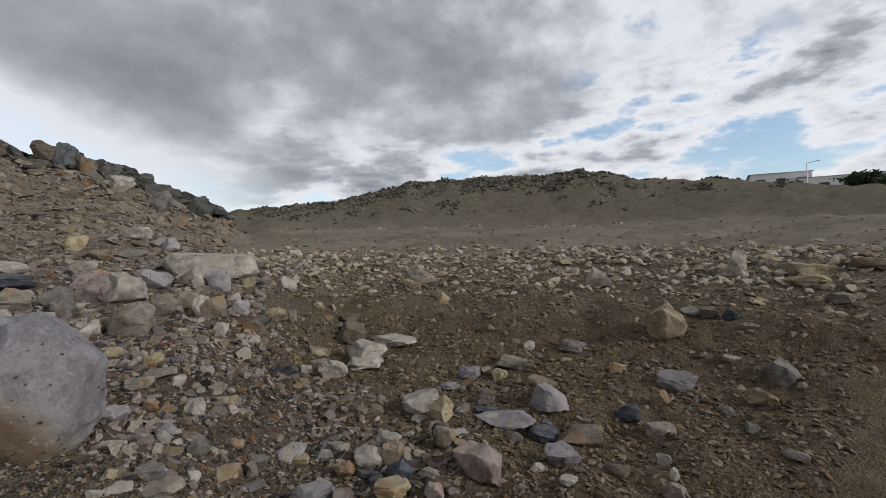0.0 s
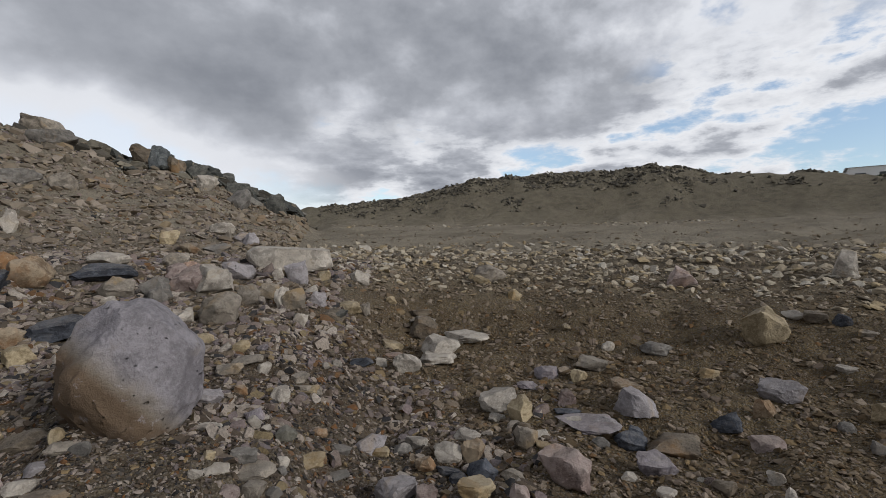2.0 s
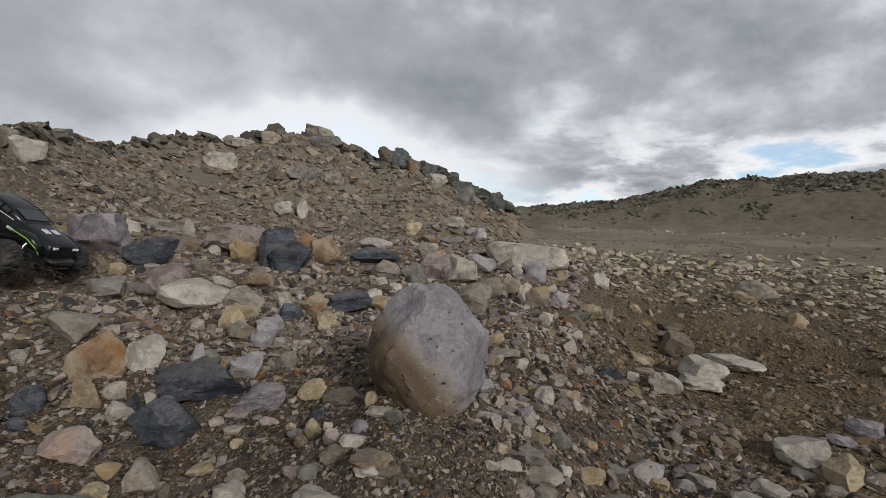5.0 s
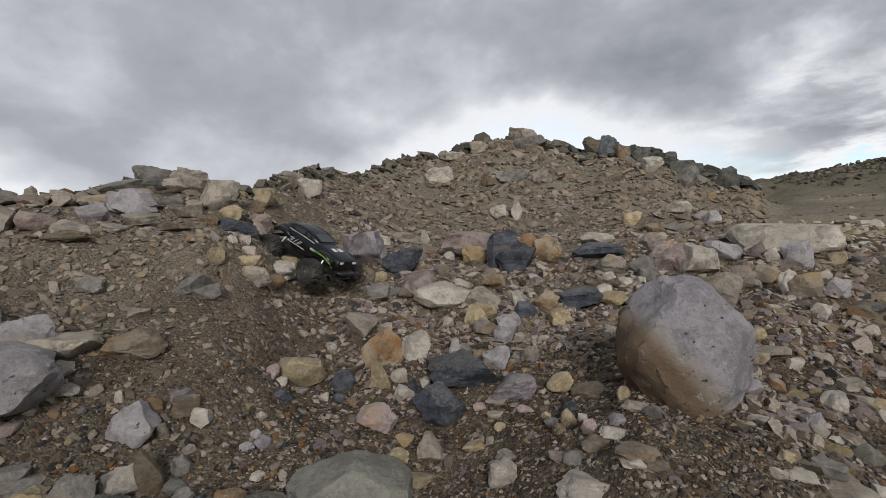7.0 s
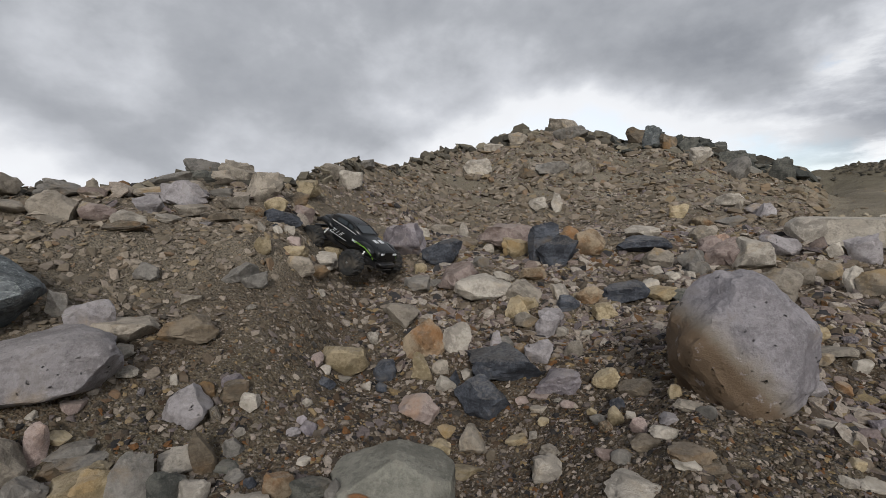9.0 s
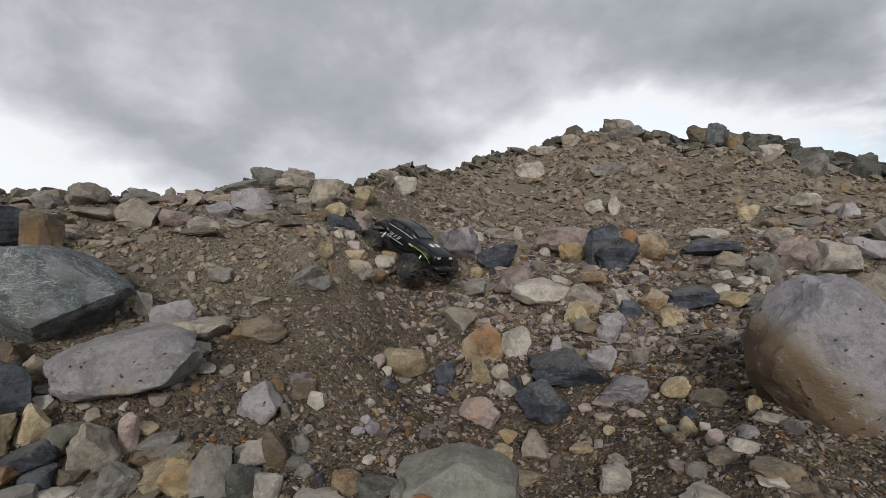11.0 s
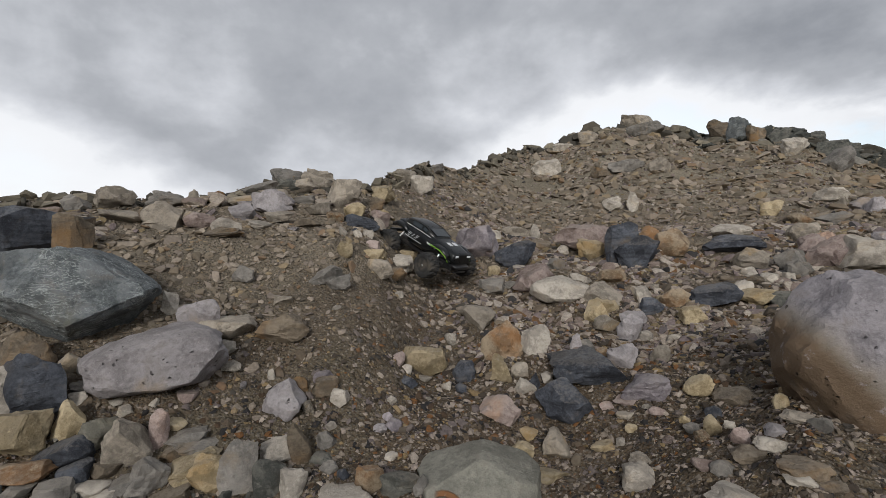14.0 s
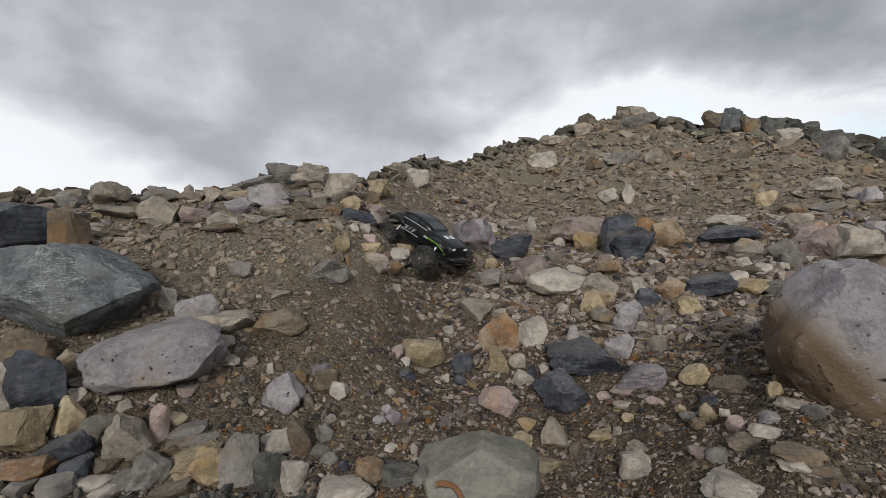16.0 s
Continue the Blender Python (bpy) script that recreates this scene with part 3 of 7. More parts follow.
def rock_mesh(name, mat, w, d, h, seed, cuts=9, level=3, rough=0.095, flat=0.0, given=(), bedded=0.0, worn=0.03):
    """A broken rock, its base at z = 0: a ball cut by planes, then weathered. flat > 0 gives it a level top."""
    rng = np.random.default_rng(seed)
    bm = bmesh.new()
    bmesh.ops.create_icosphere(bm, subdivisions=level, radius=1.0)
    p = np.array([v.co[:] for v in bm.verts])
    planes = rng.normal(size=(cuts, 3))
    planes /= np.linalg.norm(planes, axis=1, keepdims=True)
    far = rng.uniform(0.54, 0.88, cuts)
    box = np.concatenate([np.eye(3), -np.eye(3)]) + rng.normal(0, 0.40, (6, 3))
    planes = np.concatenate([planes, box / np.linalg.norm(box, axis=1, keepdims=True)])
    far = np.concatenate([far, rng.uniform(0.50, 0.78, 6) - np.array([0, 0, 0.25 * flat, 0, 0, 0])])
    if len(given):
        keep = np.arange(len(planes)) >= len(planes)
        planes, far = np.concatenate([planes[keep], [np.array(g[:3]) / np.linalg.norm(g[:3]) for g in given]]), np.concatenate([far[keep], [g[3] for g in given]])
    ball = p.copy()
    for _ in range(3):
        for n, f in zip(planes, far):
            p -= np.maximum(p @ n - f, 0)[:, None] * n
    p = p * (1 - worn) + ball * 0.7 * worn
    p -= (p.max(0) + p.min(0)) / 2
    p /= np.abs(p).max(0)
    lump = np.array([noise.noise(Vector(q) * 1.6 + Vector((seed * 3.1, 0, 0))) for q in p])
    fine = np.array([noise.fractal(Vector(q) * 4.5 + Vector((0, seed * 2.3, 0)), 0.8, 2.1, 5) for q in p])
    p *= (1 + rough * 1.2 * lump + rough * 0.6 * fine)[:, None]
    if bedded:
        beds = np.array([noise.cell(Vector((seed, 0, q * 9 + 1.6 * l))) for q, l in zip(p[:, 2], lump)])
        p[:, :2] *= (1 + bedded * (beds - 0.5))[:, None]
    p *= (w / 2, d / 2, h / 2)
    p[:, 2] -= p[:, 2].min()
    for v, q in zip(bm.verts, p):
        v.co = q
    for f in bm.faces:
        f.smooth = True
    me = bpy.data.meshes.new(name)
    bm.to_mesh(me)
    bm.free()
    me.materials.append(mat)
    me.set_sharp_from_angle(angle=radians(26))
    return me


def seat(x, y, w, d, yaw):
    """The height at which something of that footprint settles into the ground."""
    c, s = math.cos(radians(yaw)), math.sin(radians(yaw))
    low = min(float(ground(x + o * c * w * 0.35 - q * s * d * 0.35, y + o * s * w * 0.35 + q * c * d * 0.35)) for o, q in ((1, 0), (-1, 0), (0, 1), (0, -1)))
    return 0.5 * low + 0.5 * float(ground(x, y))


TAKEN = []


def clear_of_rocks(x, y, size, near=0.8):
    """Which of the places lie clear of the rocks already laid down."""
    held = np.array(TAKEN)
    ok = np.ones(len(x), bool)
    for i in range(0, len(x), 2000):
        j = slice(i, i + 2000)
        gap = np.hypot(x[j, None] - held[None, :, 0], y[j, None] - held[None, :, 1])
        ok[j] = (gap > near * held[None, :, 2] + 0.35 * size[j, None]).all(1)
    return ok


def rock(label, kind, x, y, w, d, h, yaw=0, rx=0, ry=0, sink=0.16, seed=1, cuts=8, level=3, rough=0.125, flat=0.0, group="", planes=(), worn=0.035):
    """A rock of its own, settled into the ground."""
    size = max(w, h)
    name = "boulder" if size > 0.4 else "stone" if size < 0.115 else "flat_rock" if flat else "rock"
    ob = new(name, rock_mesh(name, M[kind], w, d, h, seed, cuts, level, rough, flat, planes, 0.014 if kind in ("slate", "brown") else 0.008 if kind in ("grey", "green") else 0.0, worn))
    low = Matrix.Translation((0, 0, h / 2)) @ pose(0, 0, 0, rx, ry, 0) @ Matrix.Translation((0, 0, -h / 2))
    ob.matrix_world = Matrix.Translation((x, y, seat(x, y, w, d, yaw) - sink * h)) @ pose(0, 0, 0, 0, 0, yaw) @ low
    TAKEN.append((x, y, 0.25 * (w + d)))
    return tagged(ob, label, "stone" if name == "stone" else "boulder" if name == "boulder" else "rock", group)

rock("large pitted pale lavender boulder standing on edge, brown-stained foot", "stained", 0.148, 1.79, 0.44, 0.34, 0.535, 18, 0, 0, 0.19, 21, 5, 5, 0.075, worn=0.42,
     planes=[(-0.08, -1, 0.12, 0.66), (-0.80, -0.35, -0.62, 0.78), (0.72, -0.30, -0.75, 0.88), (-0.72, -0.2, 0.62, 0.84), (0.62, -0.25, 0.80, 0.84), (-1, 0, 0.05, 0.92), (1, -0.15, -0.05, 0.92), (0.05, -0.15, 1, 0.92), (0, 0, -1, 0.94), (0, 1, 0, 0.65), (0.55, -0.8, -0.2, 0.80)])
rock("big lavender-grey pitted boulder lying on the stony slope", "lavender", -1.985, 0.735, 0.47, 0.34, 0.255, 65, 0, 0, 0.12, 31, 9, 5, 0.07, worn=0.34,
     planes=[(0, -1, 0.25, 0.66), (-0.36, -0.05, 1, 0.52), (0.50, 0, 0.9, 0.88), (0.1, -0.6, 0.8, 0.80), (1, -0.1, 0.1, 0.92), (-1, 0, -0.2, 0.94), (0, -0.4, -1, 0.72), (0, 1, 0, 0.7), (0.8, -0.5, -0.4, 0.86), (-0.7, -0.6, 0.2, 0.86)])
rock("large grey-green boulder with pale veins on the slope", "green", -2.40, 0.65, 0.57, 0.42, 0.385, 70, 0, 0, 0.03, 32, 9, 5, 0.07, worn=0.12,
     planes=[(0.05, -1, 0.22, 0.56), (-0.05, 0.1, 1, 0.72), (0.62, -0.2, 0.8, 0.56), (1, -0.2, 0.0, 0.92), (-1, -0.2, 0.25, 0.86), (0.42, -0.5, -0.8, 0.60), (-0.75, -0.4, -0.7, 0.62), (0.8, -0.3, -0.6, 0.74), (0, 1, 0, 0.75), (0, 0, -1, 0.80), (-0.4, -0.8, 0.5, 0.74)])
rock("greenish-grey boulder with a rusty crack, half buried", "olive", -0.89, 1.19, 0.42, 0.34, 0.21, 29, 0, 0, 0.34, 916, level=5, rough=0.04, worn=0.08,
     planes=[(-0.50, -0.10, 0.86, 0.62), (0.58, -0.15, 0.80, 0.66), (0.05, -1, 0.55, 0.58), (-1, -0.3, 0, 0.88), (1, -0.2, 0.1, 0.9), (0, 1, 0.3, 0.6), (0, 0, -1, 0.8), (0.7, -0.8, 0.3, 0.80)])
rock("flat yellow ochre stone on the gravel", "ochre", -1.513, 1.768, 0.232, 0.174, 0.161, 37, 2, -1, seed=372, level=4, flat=0.5)
rock("long blue-black slate slab among the gravel", "slate", -0.762, 1.972, 0.327, 0.245, 0.150, 18, 3, -1, seed=399, level=4, flat=0.5)
rock("dark angular slate block with a brown face", "slate", -0.791, 1.770, 0.245, 0.196, 0.179, 21, 4, 1, seed=959, level=4)
rock("pinkish flat stone on the gravel", "pink", -1.034, 1.632, 0.170, 0.128, 0.102, 29, 6, 1, seed=77, level=4, flat=0.5)
rock("pale purple flat stone beside the slate", "purple", -0.492, 1.882, 0.184, 0.138, 0.109, 12, 6, -4, seed=909, level=4, flat=0.5)
rock("yellow ochre stone on the gravel", "ochre", -0.312, 1.933, 0.117, 0.093, 0.095, 7, 5, 0, seed=310, level=4)
rock("small pink flat stone", "pink", -0.564, 1.844, 0.108, 0.081, 0.043, 14, 1, -2, seed=20, level=4, flat=0.5)
rock("broad whitish slab lying flat", "white", -0.137, 1.287, 0.207, 0.156, 0.041, 3, -1, 1, seed=239, level=4, flat=0.5)
rock("tan stone on the slope", "beige", -1.487, 2.294, 0.215, 0.161, 0.137, 30, -5, -2, seed=677, level=4, flat=0.5)
rock("rusty orange-brown block leaning on its neighbour", "orange", -1.209, 2.038, 0.213, 0.170, 0.227, 28, -5, 4, seed=53, level=4)
rock("brown ochre stone standing on edge", "ochre", -1.118, 1.837, 0.095, 0.057, 0.144, 28, 0, 1, seed=851, level=4)
rock("small whitish upright stone beside the green boulder", "white", -2.306, 0.952, 0.075, 0.045, 0.122, 63, 5, 0, seed=895, level=4)
rock("pale pinkish stone at the boulder's side", "lavender", -2.131, 0.984, 0.166, 0.132, 0.149, 60, 3, -1, seed=633, level=4)
rock("flat beige slab in the gravel", "beige", -2.038, 1.061, 0.227, 0.171, 0.109, 57, -4, -2, seed=353, level=4, flat=0.5)
rock("flat brown layered slab tilted in the soil", "brown", -1.900, 1.223, 0.226, 0.170, 0.128, 52, -5, 0, seed=274, level=4, flat=0.5)
rock("lavender-grey triangular stone half buried", "lavender", -1.614, 1.004, 0.156, 0.125, 0.138, 52, -3, -4, seed=783, level=4)
rock("small whitish stone on the gravel", "white", -1.495, 1.172, 0.076, 0.061, 0.082, 46, -1, 0, seed=148, level=4)
rock("large dark slate block near the ridge", "slate", -3.117, 0.674, 0.421, 0.337, 0.256, 74, -5, 0, seed=40, level=4)
rock("rust-brown layered stone standing on edge", "brown", -2.888, 0.805, 0.186, 0.112, 0.263, 70, 0, -2, seed=110, level=4)
rock("ochre stone on the slope", "ochre", -2.148, 2.125, 0.199, 0.149, 0.103, 41, -5, 0, seed=157, level=4, flat=0.5)
rock("beige stone beside the truck", "beige", -2.055, 2.074, 0.171, 0.137, 0.131, 40, -5, 1, seed=950, level=4)
rock("flat slate slab on the slope", "slate", -2.566, 2.475, 0.279, 0.208, 0.136, 42, 6, -2, seed=38, level=4, flat=0.5)
rock("purple-grey block with an ochre stain", "purple", -2.221, 3.586, 0.409, 0.327, 0.327, 29, 2, -4, seed=684, level=4)
rock("blue slate block on the slope", "slate", -1.796, 3.511, 0.343, 0.274, 0.233, 24, 0, -3, seed=19, level=4)
rock("pale orange block on the slope", "pink", -1.433, 4.181, 0.526, 0.394, 0.278, 16, -3, -1, seed=705, level=4, flat=0.5)
rock("yellow stone on the slope", "ochre", -1.294, 3.951, 0.213, 0.170, 0.191, 15, 1, 2, seed=267, level=4)
rock("tall blue slate stone standing on edge", "slate", -1.015, 3.856, 0.277, 0.166, 0.395, 12, 6, -2, seed=506, level=4)
rock("dark slate slab leaning on the slope", "slate", -0.886, 3.801, 0.337, 0.253, 0.245, 10, 3, -4, seed=360, level=4, flat=0.5)
rock("rusty brown stone on the gravel", "orange", -0.894, 4.389, 0.168, 0.134, 0.159, 9, 3, 4, seed=971, level=4)
rock("orange and white block on the slope", "orange", -0.686, 4.077, 0.286, 0.230, 0.258, 7, -2, -4, seed=927, level=4)
rock("whitish flat stone behind the slate", "white", -0.273, 4.571, 0.310, 0.233, 0.131, 1, -5, 1, seed=365, level=4, flat=0.5)
rock("long dark slate slab on the slope", "slate", -0.249, 4.232, 0.423, 0.317, 0.175, 1, -6, 2, seed=312, level=4, flat=0.5)
rock("beige stone on the slope", "beige", -0.142, 3.834, 0.233, 0.186, 0.175, 0, -6, 4, seed=962, level=4)
rock("pale pinkish block on the slope", "pink", 0.296, 4.032, 0.253, 0.202, 0.219, -5, 5, 3, seed=583, level=4)
rock("large pale stone on the slope", "white", 0.474, 3.970, 0.302, 0.241, 0.269, -8, 3, 0, seed=958, level=4)
rock("ochre stone on the slope", "ochre", 0.081, 7.071, 0.255, 0.205, 0.241, -1, 0, -4, seed=981, level=4)
rock("rusty flat stone on the slope", "orange", 0.340, 6.377, 0.260, 0.195, 0.165, -4, 4, 4, seed=881, level=4, flat=0.5)
rock("white flat stone on the slope", "white", 0.767, 8.206, 0.402, 0.302, 0.211, -6, -4, 4, seed=314, level=4, flat=0.5)
rock("small white stone standing on edge", "white", -1.580, 7.191, 0.163, 0.098, 0.268, 11, -5, -1, seed=651, level=4)
rock("small white stone on the slope", "white", -1.883, 7.330, 0.273, 0.205, 0.178, 13, -6, -1, seed=390, level=4, flat=0.5)
rock("white block below the crest", "white", -4.245, 10.805, 0.720, 0.576, 0.480, 20, 5, 0, seed=193, level=4)
rock("pale rounded stone on the crest", "white", -3.567, 4.696, 0.291, 0.233, 0.243, 35, -1, 4, seed=746, level=4)
rock("white stone below the dark rocks", "white", 0.734, 13.727, 0.509, 0.407, 0.505, -3, -3, 2, seed=861, level=4)
rock("beige stone below the summit", "beige", -1.741, 10.735, 0.443, 0.354, 0.349, 8, -6, 2, seed=195, level=4)
rock("grey flat stone below the summit", "grey", -2.410, 10.716, 0.707, 0.530, 0.275, 11, -1, -4, seed=369, level=4, flat=0.5)
rock("brown stone below the summit", "brown", -2.808, 10.212, 0.505, 0.403, 0.288, 14, -1, 0, seed=499, level=4)
rock("beige slab balanced on the summit", "beige", -3.204, 16.370, 1.092, 0.819, 0.674, 10, 6, 0, seed=571, level=4, flat=0.5)
rock("grey slab under the summit stone", "grey", -2.776, 15.329, 1.045, 0.784, 0.558, 9, -2, -2, seed=524, level=4, flat=0.5)
rock("beige stone on the crest", "beige", -4.381, 14.863, 0.565, 0.453, 0.467, 15, 2, -4, seed=450, level=4)
rock("pale stone on the crest", "white", -5.189, 14.926, 0.641, 0.481, 0.363, 18, 2, -2, seed=47, level=4, flat=0.5)
rock("dark brown rock on the crest", "brown", -0.900, 16.436, 0.681, 0.544, 0.737, 2, 5, 0, seed=778, level=4)
rock("green-grey rock on the crest", "green", -0.424, 15.351, 0.560, 0.336, 0.752, 1, 6, 2, seed=402, level=4)
rock("brown rock on the crest", "brown", -0.039, 15.353, 0.547, 0.437, 0.586, 0, 5, 2, seed=843, level=4)
rock("dark grey-green rock on the crest", "darkrock", 0.500, 15.541, 0.589, 0.471, 0.520, -2, -6, -4, seed=351, level=4)
rock("dark flat rock on the crest", "darkrock", 1.673, 15.752, 0.921, 0.690, 0.595, -6, -2, 3, seed=160, level=4, flat=0.5)
rock("pinkish orange block on the slope", "pink", -1.415, 3.000, 0.269, 0.215, 0.205, 22, -5, 3, seed=313, level=4)
rock("pale pink slab on the slope", "white", -1.188, 2.851, 0.374, 0.281, 0.193, 19, -5, 1, seed=716, level=4, flat=0.5)
rock("beige stone on the slope", "beige", -0.916, 2.872, 0.242, 0.182, 0.157, 14, 2, -1, seed=255, level=4, flat=0.5)
rock("ochre and rust stone on the slope", "orange", -0.952, 3.235, 0.194, 0.146, 0.115, 13, 2, -4, seed=684, level=4, flat=0.5)
rock("pale ochre stone on the slope", "ochre", -0.912, 2.729, 0.155, 0.124, 0.140, 15, 0, -1, seed=318, level=4)
rock("lavender stone on the slope", "lavender", -0.694, 2.555, 0.133, 0.107, 0.162, 11, 2, 3, seed=853, level=4)
rock("white stone standing on edge", "white", -1.055, 2.110, 0.147, 0.089, 0.166, 22, -6, 0, seed=598, level=4)
rock("lavender stone above the slate", "lavender", -0.644, 2.136, 0.135, 0.081, 0.134, 12, -3, 4, seed=107, level=4)
rock("layered slate slab on the slope", "slate", -0.328, 3.067, 0.283, 0.212, 0.152, 3, 3, 1, seed=464, level=4, flat=0.5)
rock("ochre slab on the slope", "ochre", -0.106, 3.134, 0.245, 0.185, 0.098, 0, -2, 1, seed=563, level=4, flat=0.5)
rock("pale lavender stone near the ridge", "lavender", -2.988, 1.800, 0.178, 0.142, 0.142, 55, -5, -4, seed=729, level=4)
rock("pale lavender block on the ridge", "lavender", -3.098, 2.126, 0.275, 0.221, 0.221, 52, 2, 2, seed=60, level=4)
rock("flat grey slab on the ridge", "grey", -3.515, 2.630, 0.317, 0.238, 0.181, 50, 6, 1, seed=545, level=4, flat=0.5)
rock("beige rock on the ridge", "beige", -3.352, 2.817, 0.309, 0.248, 0.193, 47, 1, 3, seed=7, level=4)
rock("beige block on the ridge", "beige", -2.905, 2.676, 0.273, 0.219, 0.253, 44, 1, 2, seed=33, level=4)
rock("pale ochre slab on the ridge", "ochre", -3.194, 3.441, 0.331, 0.247, 0.193, 40, 1, -1, seed=579, level=4, flat=0.5)
rock("ochre stone below the ridge", "ochre", -2.703, 2.565, 0.170, 0.102, 0.152, 43, 6, 2, seed=753, level=4)
rock("white flat stone below the ridge", "white", -2.761, 1.527, 0.168, 0.125, 0.110, 57, 2, 4, seed=125, level=4, flat=0.5)
rock("thin brown slab below the ridge", "brown", -2.722, 1.475, 0.192, 0.144, 0.060, 57, -4, -1, seed=327, level=4, flat=0.5)
rock("pale slab on the ridge", "beige", -3.860, 1.400, 0.247, 0.185, 0.172, 67, 2, 0, seed=229, level=4, flat=0.5)
rock("flat grey rock on the ridge", "grey", -3.777, 1.722, 0.207, 0.155, 0.120, 62, 5, 2, seed=843, level=4, flat=0.5)
rock("small upright stone on the ridge", "beige", -3.594, 1.809, 0.080, 0.048, 0.131, 60, 6, -4, seed=909, level=4)
rock("beige block below the ridge", "beige", -3.277, 1.425, 0.242, 0.193, 0.196, 63, -5, 4, seed=404, level=4)
rock("pale flat stone below the ridge", "beige", -3.148, 1.582, 0.175, 0.131, 0.120, 60, -6, 2, seed=546, level=4, flat=0.5)
rock("grey stone half buried in the slope", "grey", -2.369, 1.359, 0.114, 0.091, 0.112, 56, 5, -4, seed=180, level=4)
rock("grey flat stone on the slope", "grey", -2.021, 1.693, 0.144, 0.108, 0.098, 45, -5, 2, seed=105, level=4, flat=0.5)
rock("beige rock on the crest", "beige", -3.797, 4.651, 0.285, 0.229, 0.229, 37, -3, -3, seed=523, level=4)
rock("grey flat rock on the crest", "grey", -4.302, 6.060, 0.344, 0.258, 0.184, 33, 6, -3, seed=298, level=4, flat=0.5)
rock("small beige stone on the soil", "beige", -2.112, 1.407, 0.092, 0.073, 0.055, 51, -1, 0, seed=616, level=4)
rock("white broken limestone block", "white", 1.950, 2.875, 0.289, 0.231, 0.169, -27, 3, 1, seed=581, level=4)
rock("white limestone fragment on the gravel", "white", 1.599, 2.687, 0.189, 0.142, 0.147, -23, 6, -3, seed=64, level=4, flat=0.5)
rock("white limestone fragment under the block", "white", 1.870, 2.781, 0.263, 0.197, 0.092, -26, 2, -4, seed=567, level=4, flat=0.5)
rock("ochre-beige stone on the flat ground", "beige", 2.675, 2.105, 0.216, 0.173, 0.116, -44, -6, 1, seed=806, level=4)
rock("pale lavender-white stone on the gravel", "white", 1.845, 1.987, 0.204, 0.164, 0.138, -33, -4, -4, seed=873, level=4)
rock("lavender block with a rusty back", "lavender", 2.342, 1.466, 0.214, 0.171, 0.158, -49, -1, 0, seed=499, level=4)
rock("rusty orange stone behind the block", "orange", 2.523, 1.685, 0.201, 0.151, 0.095, -48, -6, 4, seed=611, level=4, flat=0.5)
rock("rusty orange stone on the gravel", "orange", 2.832, 1.108, 0.098, 0.078, 0.113, -61, 0, -1, seed=903, level=4)
rock("dark slate stone on the gravel", "slate", 2.579, 1.145, 0.143, 0.114, 0.109, -57, -6, -4, seed=936, level=4)
rock("pale yellow squared stone", "ochre", 3.229, 0.758, 0.136, 0.109, 0.117, -70, -5, -1, seed=885, level=4)
rock("grey rounded stone on the flat ground", "grey", 3.574, 0.798, 0.189, 0.151, 0.180, -71, -4, 0, seed=769, level=4)
rock("lavender-grey stone half buried", "lavender", 3.118, 1.167, 0.213, 0.171, 0.123, -62, -4, 0, seed=418, level=4)
rock("pale ochre and pink stone", "pink", 2.537, 0.940, 0.145, 0.109, 0.079, -61, 0, 1, seed=383, level=4, flat=0.5)
rock("large tan stone half buried", "ochre", 3.736, 1.582, 0.283, 0.227, 0.290, -61, 6, 2, seed=168, level=4)
rock("pinkish stone on the flat ground", "pink", 4.464, 2.712, 0.266, 0.213, 0.219, -54, 6, 4, seed=935, level=4)
rock("small pale flat stone", "white", 4.131, 1.601, 0.147, 0.110, 0.068, -63, -2, -2, seed=758, level=4, flat=0.5)
rock("flat brown stone on the gravel", "brown", 4.150, 1.467, 0.140, 0.105, 0.095, -65, -2, 2, seed=654, level=4, flat=0.5)
rock("pinkish stone with rust stains", "pink", 1.578, 1.160, 0.192, 0.153, 0.164, -41, -4, 3, seed=106, level=4)
rock("pale purple flat slab", "purple", 2.056, 1.508, 0.291, 0.217, 0.062, -44, 0, 2, seed=708, level=4, flat=0.5)
rock("small blue slate stone", "slate", 2.158, 1.312, 0.072, 0.058, 0.098, -49, -5, 4, seed=989, level=4)
rock("lavender flat stone on the gravel", "lavender", 0.975, 1.365, 0.152, 0.114, 0.088, -21, 6, -3, seed=649, level=4, flat=0.5)
rock("small pinkish stone on the gravel", "pink", 1.059, 1.285, 0.076, 0.060, 0.074, -24, -4, 0, seed=418, level=4)
rock("ochre stone on the gravel", "ochre", 1.220, 1.223, 0.139, 0.112, 0.077, -30, 0, 1, seed=968, level=4)
rock("brownish beige stone on edge", "beige", 1.641, 1.469, 0.106, 0.063, 0.118, -36, 0, -3, seed=487, level=4)
rock("small purple flat stone", "purple", 2.379, 2.211, 0.174, 0.130, 0.089, -39, 1, -1, seed=579, level=4, flat=0.5)
rock("small white stone on the gravel", "white", 2.268, 0.765, 0.058, 0.046, 0.057, -62, -5, -4, seed=261, level=4)
rock("small ochre stone on the gravel", "ochre", 3.144, 1.598, 0.123, 0.093, 0.079, -56, 2, -4, seed=333, level=4, flat=0.5)
rock("long pale slab with a level top", "white", 1.17, 4.45, 0.80, 0.40, 0.23, -9, 0, 2, 0.12, 817, level=4, rough=0.06,
     planes=[(0.05, -0.08, 1, 0.50), (0, -1, -0.15, 0.70), (-1, -0.2, -0.3, 0.90), (1, -0.2, 0.2, 0.90), (0, 1, 0, 0.7), (0, 0, -1, 0.6), (-0.5, -0.9, 0.1, 0.86), (0.6, -0.8, 0.1, 0.88)])
